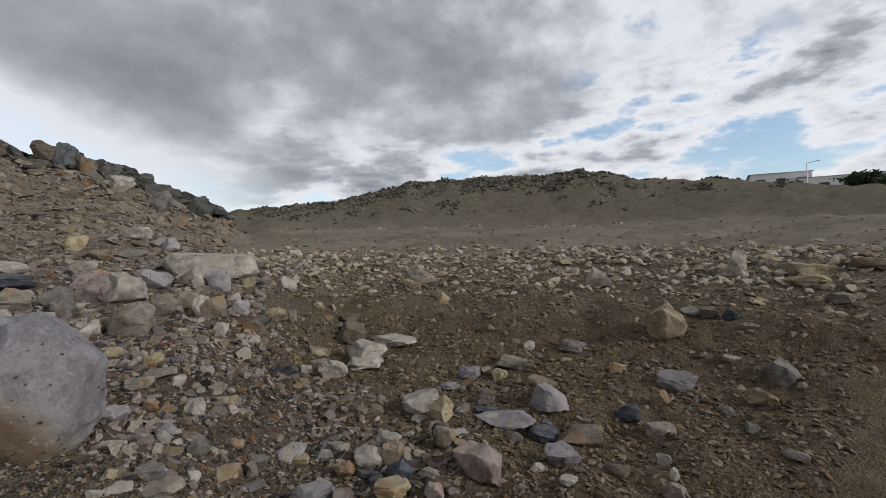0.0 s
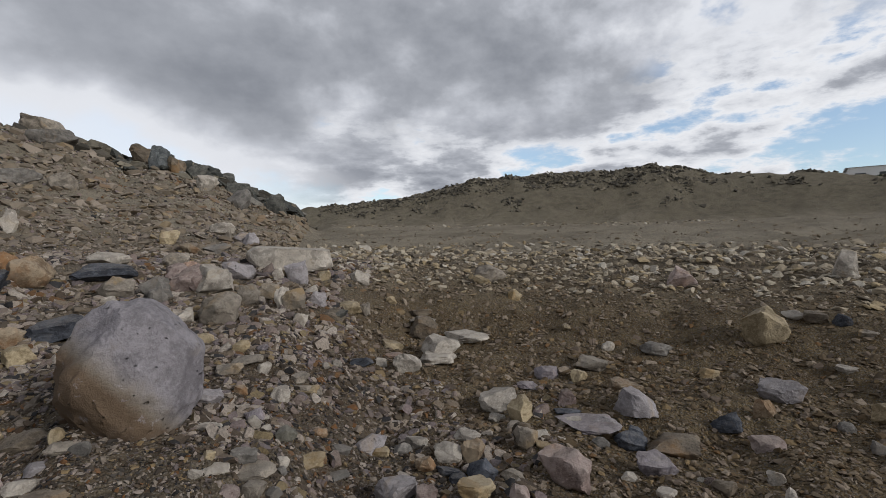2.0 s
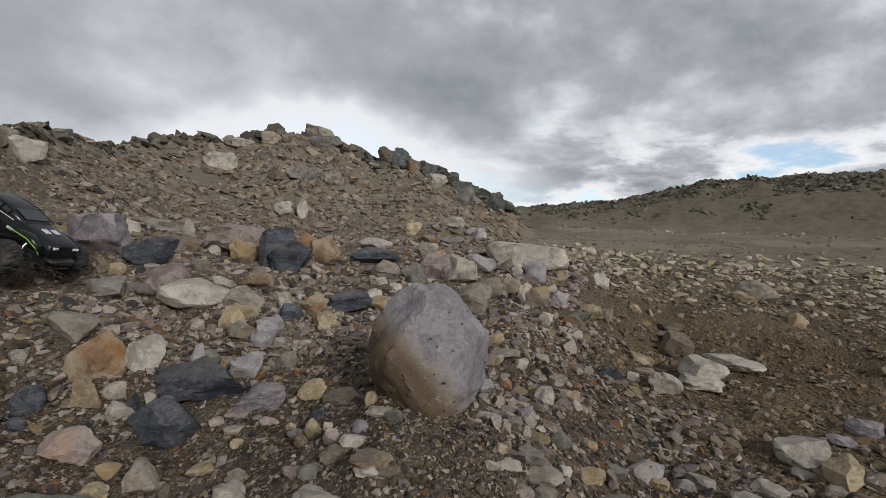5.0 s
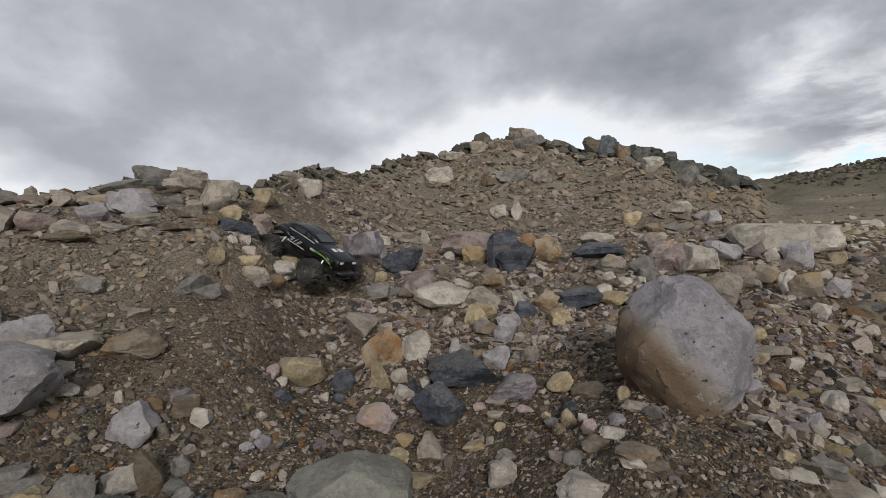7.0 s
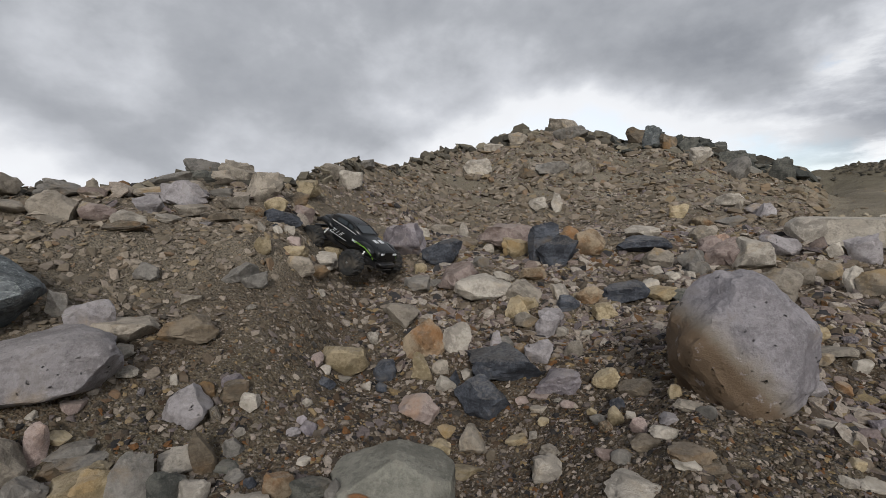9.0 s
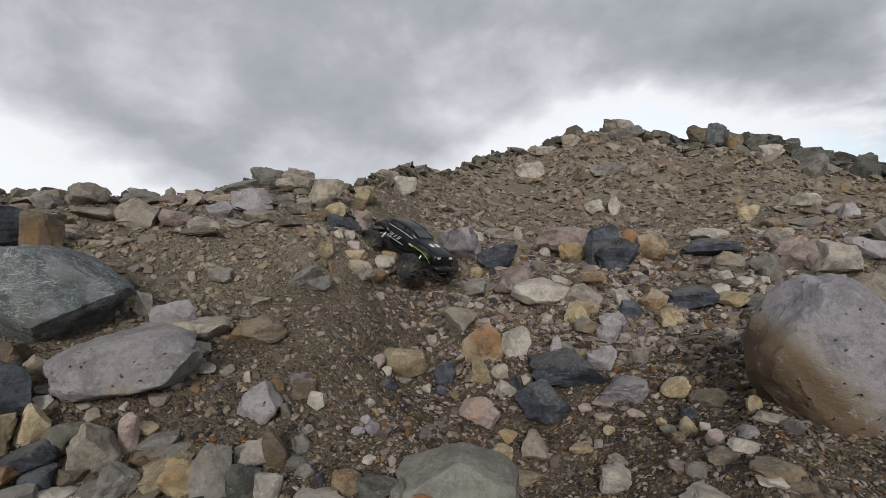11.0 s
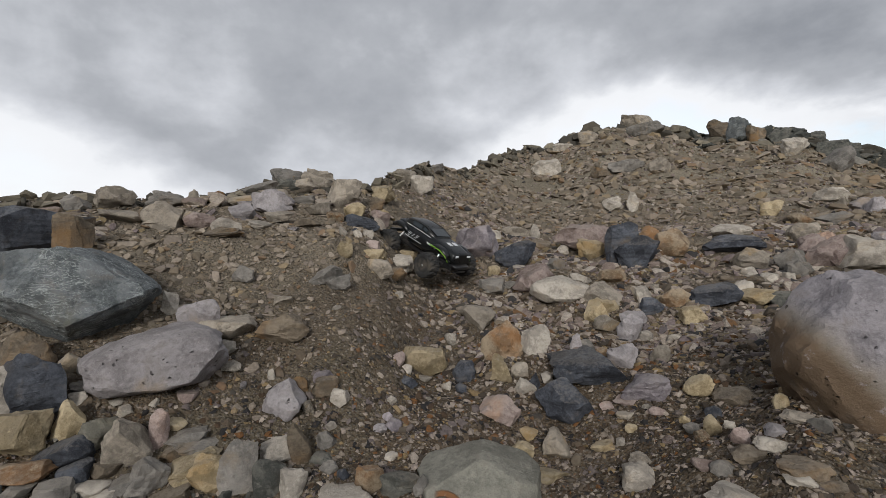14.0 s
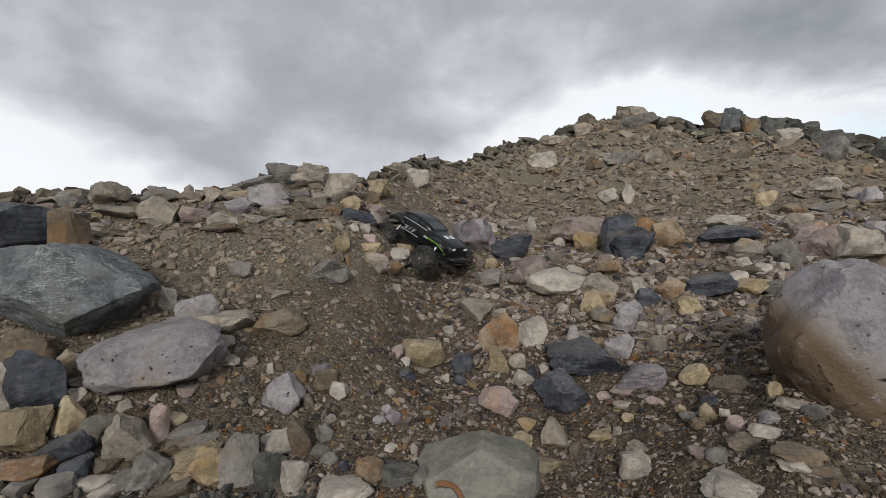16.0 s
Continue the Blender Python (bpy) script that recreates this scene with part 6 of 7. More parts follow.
def loose_stones(count):
    rng = np.random.default_rng(5)
    masters = {}
    for k in LOOKS:
        masters[k] = [rock_mesh("stone", M[k], 1.0, rng.uniform(0.6, 0.9), rng.uniform(0.35, 0.7), 50 + n + 7 * len(masters), 7, 3, 0.11, worn=0.04) for n in range(3)]
    made = 0
    while made < count:
        b, r = rng.uniform(-78, 84), 1.3 * (6.6 / 1.3) ** rng.uniform(0, 1)
        x, y = -r * math.sin(radians(b)), r * math.cos(radians(b))
        if lumps(x, y, 1.7, 9.5) + rng.normal(0, 0.4) < (0.1 if b > -16 else 0.55 if r > 2.6 else 0.2):
            continue
        k = PALETTE[rng.integers(len(PALETTE))]
        s = (0.035 + 0.085 * rng.uniform() ** 3) * min(1.3, 0.55 + 0.2 * r)
        if not clear_of_rocks(np.array([x]), np.array([y]), np.array([s]))[0]:
            continue
        TAKEN.append((x, y, 0.4 * s))
        ob = new("stone", masters[k][rng.integers(3)])
        turn = Matrix(slope_turn(np.array([x]), np.array([y]))[0].tolist()).to_4x4()
        ob.matrix_world = Matrix.Translation((x, y, float(ground(x, y)) - 0.10 * s)) @ turn @ pose(0, 0, 0, rng.normal(0, 12), rng.normal(0, 12), rng.uniform(0, 360)) @ Matrix.Diagonal((s, s, s, 1))
        tagged(ob, LOOKS[k] + " stone lying loose on the stony soil", "stone", "loose stones")
        made += 1


loose_stones(70)

# ---- gravel and rubble ----
def pale_material():
    m = Nodes("pale_rubble")
    geo = m.t.nodes.new("ShaderNodeNewGeometry")
    col = m.ramp(geo.outputs["Random Per Island"], [(0.0, (0.150, 0.125, 0.095)), (0.18, (0.370, 0.310, 0.220)), (0.45, (0.490, 0.425, 0.320)), (0.7, (0.430, 0.340, 0.205)), (0.85, (0.520, 0.470, 0.390))], flat=True)
    grain = m.noise(60.0, 4.0, 0.65)
    col = m.mix(m.step(grain, 0.3, 0.7), m.mix(0.4, col, (0.06, 0.05, 0.04)), col)
    return m.done(col, 0.85, m.bump(grain, 0.006, 0.8), spec=0.22)


def dark_rubble_material():
    m = Nodes("dark_rubble")
    geo = m.t.nodes.new("ShaderNodeNewGeometry")
    col = m.ramp(geo.outputs["Random Per Island"], [(0.0, (0.068, 0.062, 0.050)), (0.3, (0.120, 0.106, 0.082)), (0.6, (0.172, 0.152, 0.114)), (0.85, (0.272, 0.237, 0.176))], flat=True)
    grain = m.noise(8.0, 4.0, 0.65)
    col = m.mix(m.step(grain, 0.3, 0.7), m.mix(0.4, col, (0.04, 0.035, 0.03)), col)
    return m.done(col, 0.9, m.bump(grain, 0.03, 0.8), spec=0.2)


def slab_material():
    m = Nodes("dark_layered_slabs")
    geo = m.t.nodes.new("ShaderNodeNewGeometry")
    col = m.ramp(geo.outputs["Random Per Island"], [(0.0, (0.065, 0.068, 0.062)), (0.35, (0.105, 0.105, 0.092)), (0.7, (0.15, 0.14, 0.118)), (0.92, (0.26, 0.24, 0.205))], flat=True)
    grain = m.noise(14.0, 5.0, 0.65, m.stretched(m.coord, 1.0, 1.0, 5.0))
    col = m.mix(m.step(grain, 0.3, 0.7), m.mix(0.5, col, (0.03, 0.03, 0.026)), col)
    return m.done(col, 0.88, m.bump(grain, 0.03, 0.9), spec=0.2)


def belt_material():
    """Larger broken stones of many kinds: limestone, pink and lavender sandstone, ochre, slate."""
    m = Nodes("mixed_rubble")
    geo = m.t.nodes.new("ShaderNodeNewGeometry")
    col = m.ramp(geo.outputs["Random Per Island"], [(0.0, (0.400, 0.339, 0.279)), (0.16, (0.266, 0.207, 0.176)), (0.30, (0.222, 0.175, 0.127)), (0.42, (0.259, 0.200, 0.111)), (0.50, (0.185, 0.155, 0.154)),
                                                    (0.60, (0.100, 0.076, 0.055)), (0.70, (0.456, 0.398, 0.336)), (0.80, (0.044, 0.043, 0.045)), (0.88, (0.170, 0.092, 0.041)), (0.93, (0.243, 0.193, 0.185))], flat=True)
    blotch = m.noise(14.0, 6.0, 0.65, distort=0.5)
    grain = m.noise(75.0, 4.0, 0.7)
    col = m.mix(m.math("MULTIPLY", m.step(blotch, 0.54, 0.68), 0.45), col, (0.17, 0.125, 0.085))
    col = m.mix(m.step(grain, 0.28, 0.66), m.mix(0.5, col, (0.05, 0.042, 0.035)), col)
    return m.done(col, 0.85, m.bump(m.math("ADD", grain, blotch), 0.010, 0.9), spec=0.22)


M_PALE, M_DARK_RUBBLE, M_SLABS, M_BELT = pale_material(), dark_rubble_material(), slab_material(), belt_material()

rng = np.random.default_rng(11)
x, y = spread(rng, 110000, 0.9, 7.0, -82, 86)
keep = patchy(rng, x, y, 0.8, 7.0, -0.5)
x, y = x[keep], y[keep]
strew("grit", "fine mixed grit scattered over the brown soil", x, y, (0.006 + 0.016 * rng.uniform(0, 1, len(x)) ** 1.5) * (0.70 + 0.15 * np.hypot(x, y)), 1, points=8)
x, y = spread(rng, 72000, 0.9, 8.0, -84, 90)
keep = patchy(rng, x, y, 1.0, 8.0, -0.5)
x, y = x[keep], y[keep]
size = (0.012 + 0.045 * rng.uniform(0, 1, len(x)) ** 2.2) * np.clip(np.hypot(x, y) / 2.9, 0.5, 1.1)
keep = clear_of_rocks(x, y, size, 0.6)
x, y, size = x[keep], y[keep], size[keep]
strew("pebbles", "angular grey, beige and ochre pebbles on the soil", x, y, size, 2, points=11, flat=(0.2, 0.6))

# cobbles: denser on the flank of the heap and in the pale rubble bank across the flat
x, y = spread(rng, 24000, 1.1, 7.0, -60, 86)
r, b = np.hypot(x, y), np.degrees(np.arctan2(-x, y))
belt = (r > 2.3) & (r < 5.5) & (b > -20) & (b < 30)
keep = patchy(rng, x, y, 1.6, 9.0, np.where(belt, -0.2, np.where((b > -16) | (r < 2.9), np.where((r < 2.5) & (b > 12), 0.75, 0.2), 0.5)))
x, y = x[keep], y[keep]
size = (0.024 + 0.062 * rng.uniform(0, 1, len(x)) ** 3) * np.clip(np.hypot(x, y) / 2.8, 0.6, 1.15)
keep = clear_of_rocks(x, y, size)
x, y, size = x[keep], y[keep], size[keep]
strew("cobbles", "mixed broken stones lying thickly on the heap", x, y, size, 3, points=15, tilt=0.3, flat=(0.22, 0.6), sink=0.35)
b = rng.uniform(-14, 84, 1500)
rc = np.interp(b, [c[0] for c in CREST], [c[1] for c in CREST])
r = rc * (1 + rng.normal(-0.01, 0.035, len(b)))
x, y = -r * np.sin(np.radians(b)), r * np.cos(np.radians(b))
keep = patchy(rng, x, y, 1.6, 3.3, -0.3)
x, y, rc = x[keep], y[keep], rc[keep]
strew("rubble", "broken slabs and stones along the crest of the heap", x, y, (0.010 + 0.032 * rng.uniform(0, 1, len(x)) ** 2.5) * rc, 8, M_DARK_RUBBLE, points=13, tilt=0.3, flat=(0.25, 0.6))
# the upper flank of the heap, seen from below
x, y = spread(rng, 15000, 6.0, 17.2, -13.5, 42)
keep = patchy(rng, x, y, 2.2, 5.2, -0.3)
x, y = x[keep], y[keep]
r = np.hypot(x, y)
strew("rubble", "broken stones strewn over the upper flank of the heap", x, y, (0.0035 + 0.022 * rng.uniform(0, 1, len(x)) ** 4) * r, 9, points=11, tilt=0.3, flat=(0.22, 0.6))
x, y = spread(rng, 17000, 4.6, 11.0, -82, -13)
keep = np.abs(np.hypot(x, y) - 6.7 + 0.5 * lumps(x, y, 3.0, 1.0)) < 1.0 + 0.9 * rng.normal(0, 1, len(x))
x, y = x[keep], y[keep]


strew("rubble", "bank of pale beige rubble across the flat ground", x, y, (0.004 + 0.019 * rng.uniform(0, 1, len(x)) ** 3.5) * np.hypot(x, y), 4, M_PALE, points=13, tilt=0.3, flat=(0.25, 0.6))
x, y = spread(rng, 4000, 20, 27, -62, -15)
keep = np.abs(np.hypot(x, y) - 22.8 + 0.03 * (np.degrees(np.arctan2(-x, y)) + 40)) < rng.normal(0, 0.8, len(x))
x, y = x[keep], y[keep]
strew("rubble", "thin line of pale stones beside the distant track", x, y, 0.06 + 0.16 * rng.uniform(0, 1, len(x)) ** 2, 5, M_PALE, points=10)
# broken rock on the distant mound
x, y = spread(rng, 17000, 27.5, 34.5, -72, -14)
b, r = np.degrees(np.arctan2(-x, y)), np.hypot(x, y)
keep = patchy(rng, x, y, 4.0, 2.5, np.where(r > 29.8 + 0.6 * lumps(x, y, 5.0, 2.0), -0.35, 0.75) + np.clip((-55 - b) / 8, 0, 1) * 1.1)
x, y = x[keep], y[keep]
strew("rubble", "dark broken rock covering the distant mound", x, y, 0.06 + 0.30 * rng.uniform(0, 1, len(x)) ** 3, 6, M_DARK_RUBBLE, points=10, tilt=0.4, flat=(0.35, 0.7))
x, y = spread(rng, 3000, 6.5, 24, -84, -12)
strew("pebbles", "scattered stones on the trodden flat ground", x, y, 0.03 + 0.09 * rng.uniform(0, 1, len(x)) ** 3, 7, points=9)
# dark layered slabs piled along the right shoulder of the heap
b = rng.uniform(-12.5, 5.5, 650)
r = 16.6 + rng.normal(0, 0.55, len(b))
x, y = -r * np.sin(np.radians(b)), r * np.cos(np.radians(b))
strew("rubble", "dark layered slabs piled on the shoulder of the heap", x, y, 0.14 + 0.55 * rng.uniform(0, 1, len(x)) ** 2.2, 12, M_SLABS, points=13, tilt=0.22, flat=(0.22, 0.45), sink=0.1)
# the belt of larger rubble across the flank, the pile below the boulders, and pale chips higher up
x, y = spread(rng, 5200, 2.2, 6.2, -22, 34)
keep = patchy(rng, x, y, 1.3, 4.4, 0.05) & (np.hypot(x + 2.2, y - 2.9) > 0.45)
x, y = x[keep], y[keep]
size = (0.04 + 0.10 * rng.uniform(0, 1, len(x)) ** 3) * np.clip(np.hypot(x, y) / 4, 0.65, 1.2)
keep = clear_of_rocks(x, y, size)
x, y, size = x[keep], y[keep], size[keep]
strew("rubble", "mixed pale, pink and ochre rubble across the flank", x, y, size, 13, M_BELT, tilt=0.3, flat=(0.25, 0.65), sink=0.3, worn=2)
x, y = spread(rng, 17000, 2.3, 6.4, -24, 36)
keep = patchy(rng, x, y, 1.3, 4.4, -0.1) & (np.hypot(x + 2.2, y - 2.9) > 0.4)
x, y = x[keep], y[keep]
size = (0.024 + 0.055 * rng.uniform(0, 1, len(x)) ** 2.2) * np.clip(np.hypot(x, y) / 3.4, 0.7, 1.3)
keep = clear_of_rocks(x, y, size)
x, y, size = x[keep], y[keep], size[keep]
strew("rubble", "small broken stones packed between the larger rubble", x, y, size, 18, M_BELT, points=15, tilt=0.4, flat=(0.22, 0.6), sink=0.3)
x, y = spread(rng, 900, 1.25, 2.1, 46, 84)
size = 0.02 + 0.05 * rng.uniform(0, 1, len(x)) ** 2
keep = clear_of_rocks(x, y, size, 0.7) & (np.degrees(np.arctan2(-x, y)) - 40 * (np.hypot(x, y) - 1.25) > 46)
x, y, size = x[keep], y[keep], size[keep]
# the dark slab colour stands in for shade between the packed stones
strew("rubble", "broken stones heaped below the boulders, coloured dark for the shade between them", x, y, size, 14, M_SLABS, tilt=0.5, flat=(0.35, 0.75), sink=0.2, worn=2)
x, y = spread(rng, 700, 3.4, 4.6, 40, 84)
keep = patchy(rng, x, y, 0.9, 6.4, 0.1)
x, y = x[keep], y[keep]
size = 0.04 + 0.15 * rng.uniform(0, 1, len(x)) ** 2.5
keep = clear_of_rocks(x, y, size)
x, y, size = x[keep], y[keep], size[keep]
strew("rubble", "slabs and stones piled along the near ridge", x, y, size, 15, M_BELT, tilt=0.3, flat=(0.18, 0.45), sink=0.2, worn=2)
x, y = spread(rng, 22000, 5.0, 17.0, -12, 42)
keep = patchy(rng, x, y, 2.8, 7.7, -0.3)
x, y = x[keep], y[keep]
strew("pebbles", "pale chips sprinkled over the upper heap", x, y, (0.0022 + 0.008 * rng.uniform(0, 1, len(x)) ** 2.5) * np.hypot(x, y), 16, M_BELT, points=9)
x, y = spread(rng, 2600, 1.5, 3.0, -52, -10)
keep = patchy(rng, x, y, 1.1, 2.2, 0.2)
x, y = x[keep], y[keep]
size = 0.022 + 0.06 * rng.uniform(0, 1, len(x)) ** 3
keep = clear_of_rocks(x, y, size)
x, y, size = x[keep], y[keep], size[keep]
strew("rubble", "small mixed rubble on the near flat ground", x, y, size, 17, M_BELT, tilt=0.35, flat=(0.3, 0.6), sink=0.3, worn=2)

# ---- toy truck ----


def part(name, bm, material, parent, label=""):
    """Links a bmesh as one mesh under a thing or a part."""
    me = bpy.data.meshes.new(name)
    bm.to_mesh(me)
    bm.free()
    me.materials.append(material)
    ob = new(name, me)
    ob.parent = parent
    return tagged(ob, label)


def plain(name, colour, rough, metal=0.0, spec=0.5, grime=0.25):
    m = Nodes(name)
    n = m.noise(40.0, 4.0, 0.6)
    dusty = m.math("MULTIPLY", m.step(m.noise(9.0, 5.0, 0.6), 0.45, 0.75), grime)
    col = m.mix(dusty, colour, (0.24, 0.20, 0.15))
    return m.done(col, m.math("ADD", rough, m.math("MULTIPLY", n, 0.15)), m.bump(n, 0.001, 0.3), metal, spec)


T_BODY = plain("black_polycarbonate", (0.007, 0.008, 0.009), 0.22, spec=0.4, grime=0.05)
T_TYRE = plain("black_rubber", (0.030, 0.030, 0.030), 0.75, spec=0.3, grime=0.45)
T_RIM = plain("black_plastic", (0.015, 0.015, 0.016), 0.4, grime=0.2)
T_METAL = plain("bare_metal", (0.55, 0.55, 0.55), 0.35, 1.0, grime=0.1)
T_PRINT = plain("white_print", (0.62, 0.64, 0.66), 0.4, grime=0.15)
T_GREEN = plain("green_print", (0.22, 0.48, 0.05), 0.4, grime=0.1)
T_GLASS = plain("smoked_window", (0.020, 0.026, 0.030), 0.10, grime=0.03)


def loft(sections, n=14, power=3.2):
    """A closed shell through rounded cross-sections: x, half width at the foot and the top, foot, top."""
    bm = bmesh.new()
    rings = []
    for x, wl, wh, z0, z1 in sections:
        ring = []
        for k in range(n):
            a = 2 * math.pi * k / n
            c, s = math.cos(a), math.sin(a)
            u = math.copysign(abs(c) ** (2 / power), c)
            v = math.copysign(abs(s) ** (2 / power), s)
            ring.append(bm.verts.new((x, u * (wl + (wh - wl) * (v + 1) / 2), (z0 + z1) / 2 + v * (z1 - z0) / 2)))
        rings.append(ring)
    for a, b in zip(rings, rings[1:]):
        for k in range(n):
            bm.faces.new((a[k], a[(k + 1) % n], b[(k + 1) % n], b[k])).smooth = True
    bm.faces.new(rings[0])
    bm.faces.new(rings[-1][::-1])
    bmesh.ops.recalc_face_normals(bm, faces=bm.faces)
    return bm


def block(sx, sy, sz, at=(0, 0, 0), turn=(0, 0, 0), bevel=0.003):
    bm = bmesh.new()
    bmesh.ops.create_cube(bm, size=1.0)
    bmesh.ops.scale(bm, vec=(sx, sy, sz), verts=bm.verts)
    bmesh.ops.bevel(bm, geom=bm.edges[:], offset=min(bevel, 0.3 * min(sx, sy, sz)), segments=2, affect="EDGES", profile=0.5)
    bmesh.ops.transform(bm, matrix=pose(*at, *turn), verts=bm.verts)
    return bm


def lathe(profile, seg, wave=None):
    """A ring about the y axis: profile of (y, radius)."""
    bm = bmesh.new()
    rows = []
    for j, (yy, rr) in enumerate(profile):
        row = []
        for k in range(seg):
            a = 2 * math.pi * k / seg
            r = rr + (wave(a, yy, j) if wave else 0)
            row.append(bm.verts.new((r * math.cos(a), yy, r * math.sin(a))))
        rows.append(row)
    for a, b in zip(rows, rows[1:]):
        for k in range(seg):
            bm.faces.new((a[k], a[(k + 1) % seg], b[(k + 1) % seg], b[k]))
    bm.faces.new(rows[0])
    bm.faces.new(rows[-1][::-1])
    bmesh.ops.recalc_face_normals(bm, faces=bm.faces)
    return bm


def rod(a, b, radius, seg=10):
    a, b = Vector(a), Vector(b)
    bm = bmesh.new()
    bmesh.ops.create_cone(bm, cap_ends=True, segments=seg, radius1=radius, radius2=radius, depth=(b - a).length)
    turn = (b - a).to_track_quat("Z", "Y").to_matrix().to_4x4()
    bmesh.ops.transform(bm, matrix=Matrix.Translation((a + b) / 2) @ turn, verts=bm.verts)
    return bm


def merge(*bms):
    out = bmesh.new()
    for b in bms:
        me = bpy.data.meshes.new("join")
        b.to_mesh(me)
        b.free()
        out.from_mesh(me)
        bpy.data.meshes.remove(me)
    return out


def strip(points, width, thick=0.0015, side=1):
    """A thin raised line on the flank, along points of (x, z), on the side y."""
    bm = bmesh.new()
    for (x0, z0, y0), (x1, z1, y1) in zip(points, points[1:]):
        dx, dz = x1 - x0, z1 - z0
        n = math.hypot(dx, dz) or 1
        ox, oz = -dz / n * width / 2, dx / n * width / 2
        q = []
        for t in (0, thick):
            for x, z, yy, s in ((x0, z0, y0, 1), (x1, z1, y1, 1), (x1, z1, y1, -1), (x0, z0, y0, -1)):
                q.append(bm.verts.new((x + s * ox, side * (yy + t), z + s * oz)))
        for f in ((0, 1, 2, 3), (7, 6, 5, 4), (0, 4, 5, 1), (1, 5, 6, 2), (2, 6, 7, 3), (3, 7, 4, 0)):
            bm.faces.new([q[i] for i in f])
    bmesh.ops.recalc_face_normals(bm, faces=bm.faces)
    return bm


def toy_truck(m):
    truck = new("toy_truck")
    truck.matrix_world = m
    tagged(truck, "black radio-controlled monster truck stuck nose-down among stones", "toy truck")
    shell = part("body", loft([(-0.335, 0.085, 0.075, 0.245, 0.275), (-0.30, 0.115, 0.095, 0.225, 0.290), (-0.20, 0.125, 0.110, 0.185, 0.298), (-0.12, 0.130, 0.118, 0.135, 0.298),
                               (0.06, 0.130, 0.118, 0.132, 0.290), (0.15, 0.128, 0.112, 0.165, 0.284), (0.27, 0.118, 0.105, 0.185, 0.268), (0.355, 0.108, 0.098, 0.165, 0.252), (0.378, 0.098, 0.090, 0.165, 0.240)], 24, 4.2),
                 T_BODY, truck, "glossy black body shell with pale graphics")
    part("cab", loft([(-0.28, 0.085, 0.065, 0.275, 0.296), (-0.21, 0.105, 0.084, 0.270, 0.332), (-0.12, 0.110, 0.088, 0.270, 0.340), (-0.03, 0.110, 0.086, 0.270, 0.336), (0.01, 0.108, 0.082, 0.270, 0.326), (0.15, 0.100, 0.080, 0.262, 0.284)], 20, 6.0), T_BODY, shell)
    for s in (1, -1):
        part("side_window", merge(block(0.115, 0.004, 0.036, (-0.085, s * 0.1030, 0.309), (s * 17, 0, 0)), block(0.05, 0.004, 0.028, (0.012, s * 0.102, 0.304), (s * 17, 12, 0))), T_GLASS, shell, "smoked side window")
        part("fender", loft([(0.15, 0.02, 0.02, 0.205, 0.235), (0.20, 0.035, 0.03, 0.225, 0.262), (0.27, 0.035, 0.03, 0.222, 0.258), (0.345, 0.02, 0.02, 0.185, 0.225)], 12), T_BODY, shell).location.y = s * 0.125
        part("fender", loft([(-0.345, 0.02, 0.02, 0.205, 0.245), (-0.28, 0.035, 0.03, 0.232, 0.275), (-0.20, 0.035, 0.03, 0.230, 0.272), (-0.14, 0.02, 0.02, 0.205, 0.240)], 12), T_BODY, shell).location.y = s * 0.120
        part("graphic", merge(*[strip([(u, 0.200 + 0.004 * k % 0.007, 0.1325), (u + 0.034, 0.238, 0.1305)], 0.004, side=s) for k, u in enumerate((-0.165, -0.148, -0.131, -0.095, -0.060, -0.043))],
                              strip([(-0.17, 0.196, 0.1325), (0.03, 0.190, 0.1325)], 0.004, side=s)), T_PRINT, shell, "pale slanted bars on the flank")
        part("decal", merge(*[block(0.011, 0.003, 0.016, (0.096 + 0.0145 * k, s * (0.130 - 0.0009 * k), 0.226 - 0.0012 * k), bevel=0.001) for k in range(7)]), T_PRINT, shell, "row of small pale bars")
        part("stripe", merge(strip([(0.14, 0.236, 0.158), (0.20, 0.238, 0.160), (0.27, 0.234, 0.160), (0.335, 0.205, 0.148), (0.35, 0.17, 0.125)], 0.007, side=s)), T_GREEN, shell, "bright green stripe along the fender")
        part("headlight", block(0.012, 0.036, 0.016, (0.378, s * 0.066, 0.226), (0, 0, s * -12)), T_PRINT, shell, "pale printed headlight")
    part("windscreen", block(0.100, 0.150, 0.004, (0.083, 0, 0.3105), (0, 16.7, 0)), T_GLASS, shell, "smoked windscreen")
    for s in (1, -1):
        part("roof_rail", merge(strip([(-0.24, 0.316, 0.094), (-0.12, 0.334, 0.0915), (0.0, 0.330, 0.0905), (0.13, 0.290, 0.094)], 0.006, 0.004, s)), T_RIM, shell)
        part("cab_line", merge(strip([(-0.20, 0.284, 0.112), (-0.02, 0.281, 0.1135), (0.10, 0.272, 0.1125)], 0.004, 0.003, s)), T_PRINT, shell, "thin pale line below the windows")
    part("grille", merge(*[block(0.006, 0.09, 0.006, (0.374, 0, 0.195 + 0.009 * k)) for k in range(3)]), T_RIM, shell)
    part("hood_vent", merge(*[block(0.05, 0.012, 0.006, (0.24, 0.02 * k, 0.2745), (0, 7, 0)) for k in (-2, -1, 1, 2)]), T_PRINT, shell, "pale stripes on the hood")
    chassis = part("chassis", merge(block(0.52, 0.13, 0.035, (0, 0, 0.105), bevel=0.01), block(0.16, 0.10, 0.06, (0.26, 0, 0.115), bevel=0.012), block(0.16, 0.10, 0.06, (-0.26, 0, 0.115), bevel=0.012)), T_RIM, truck)
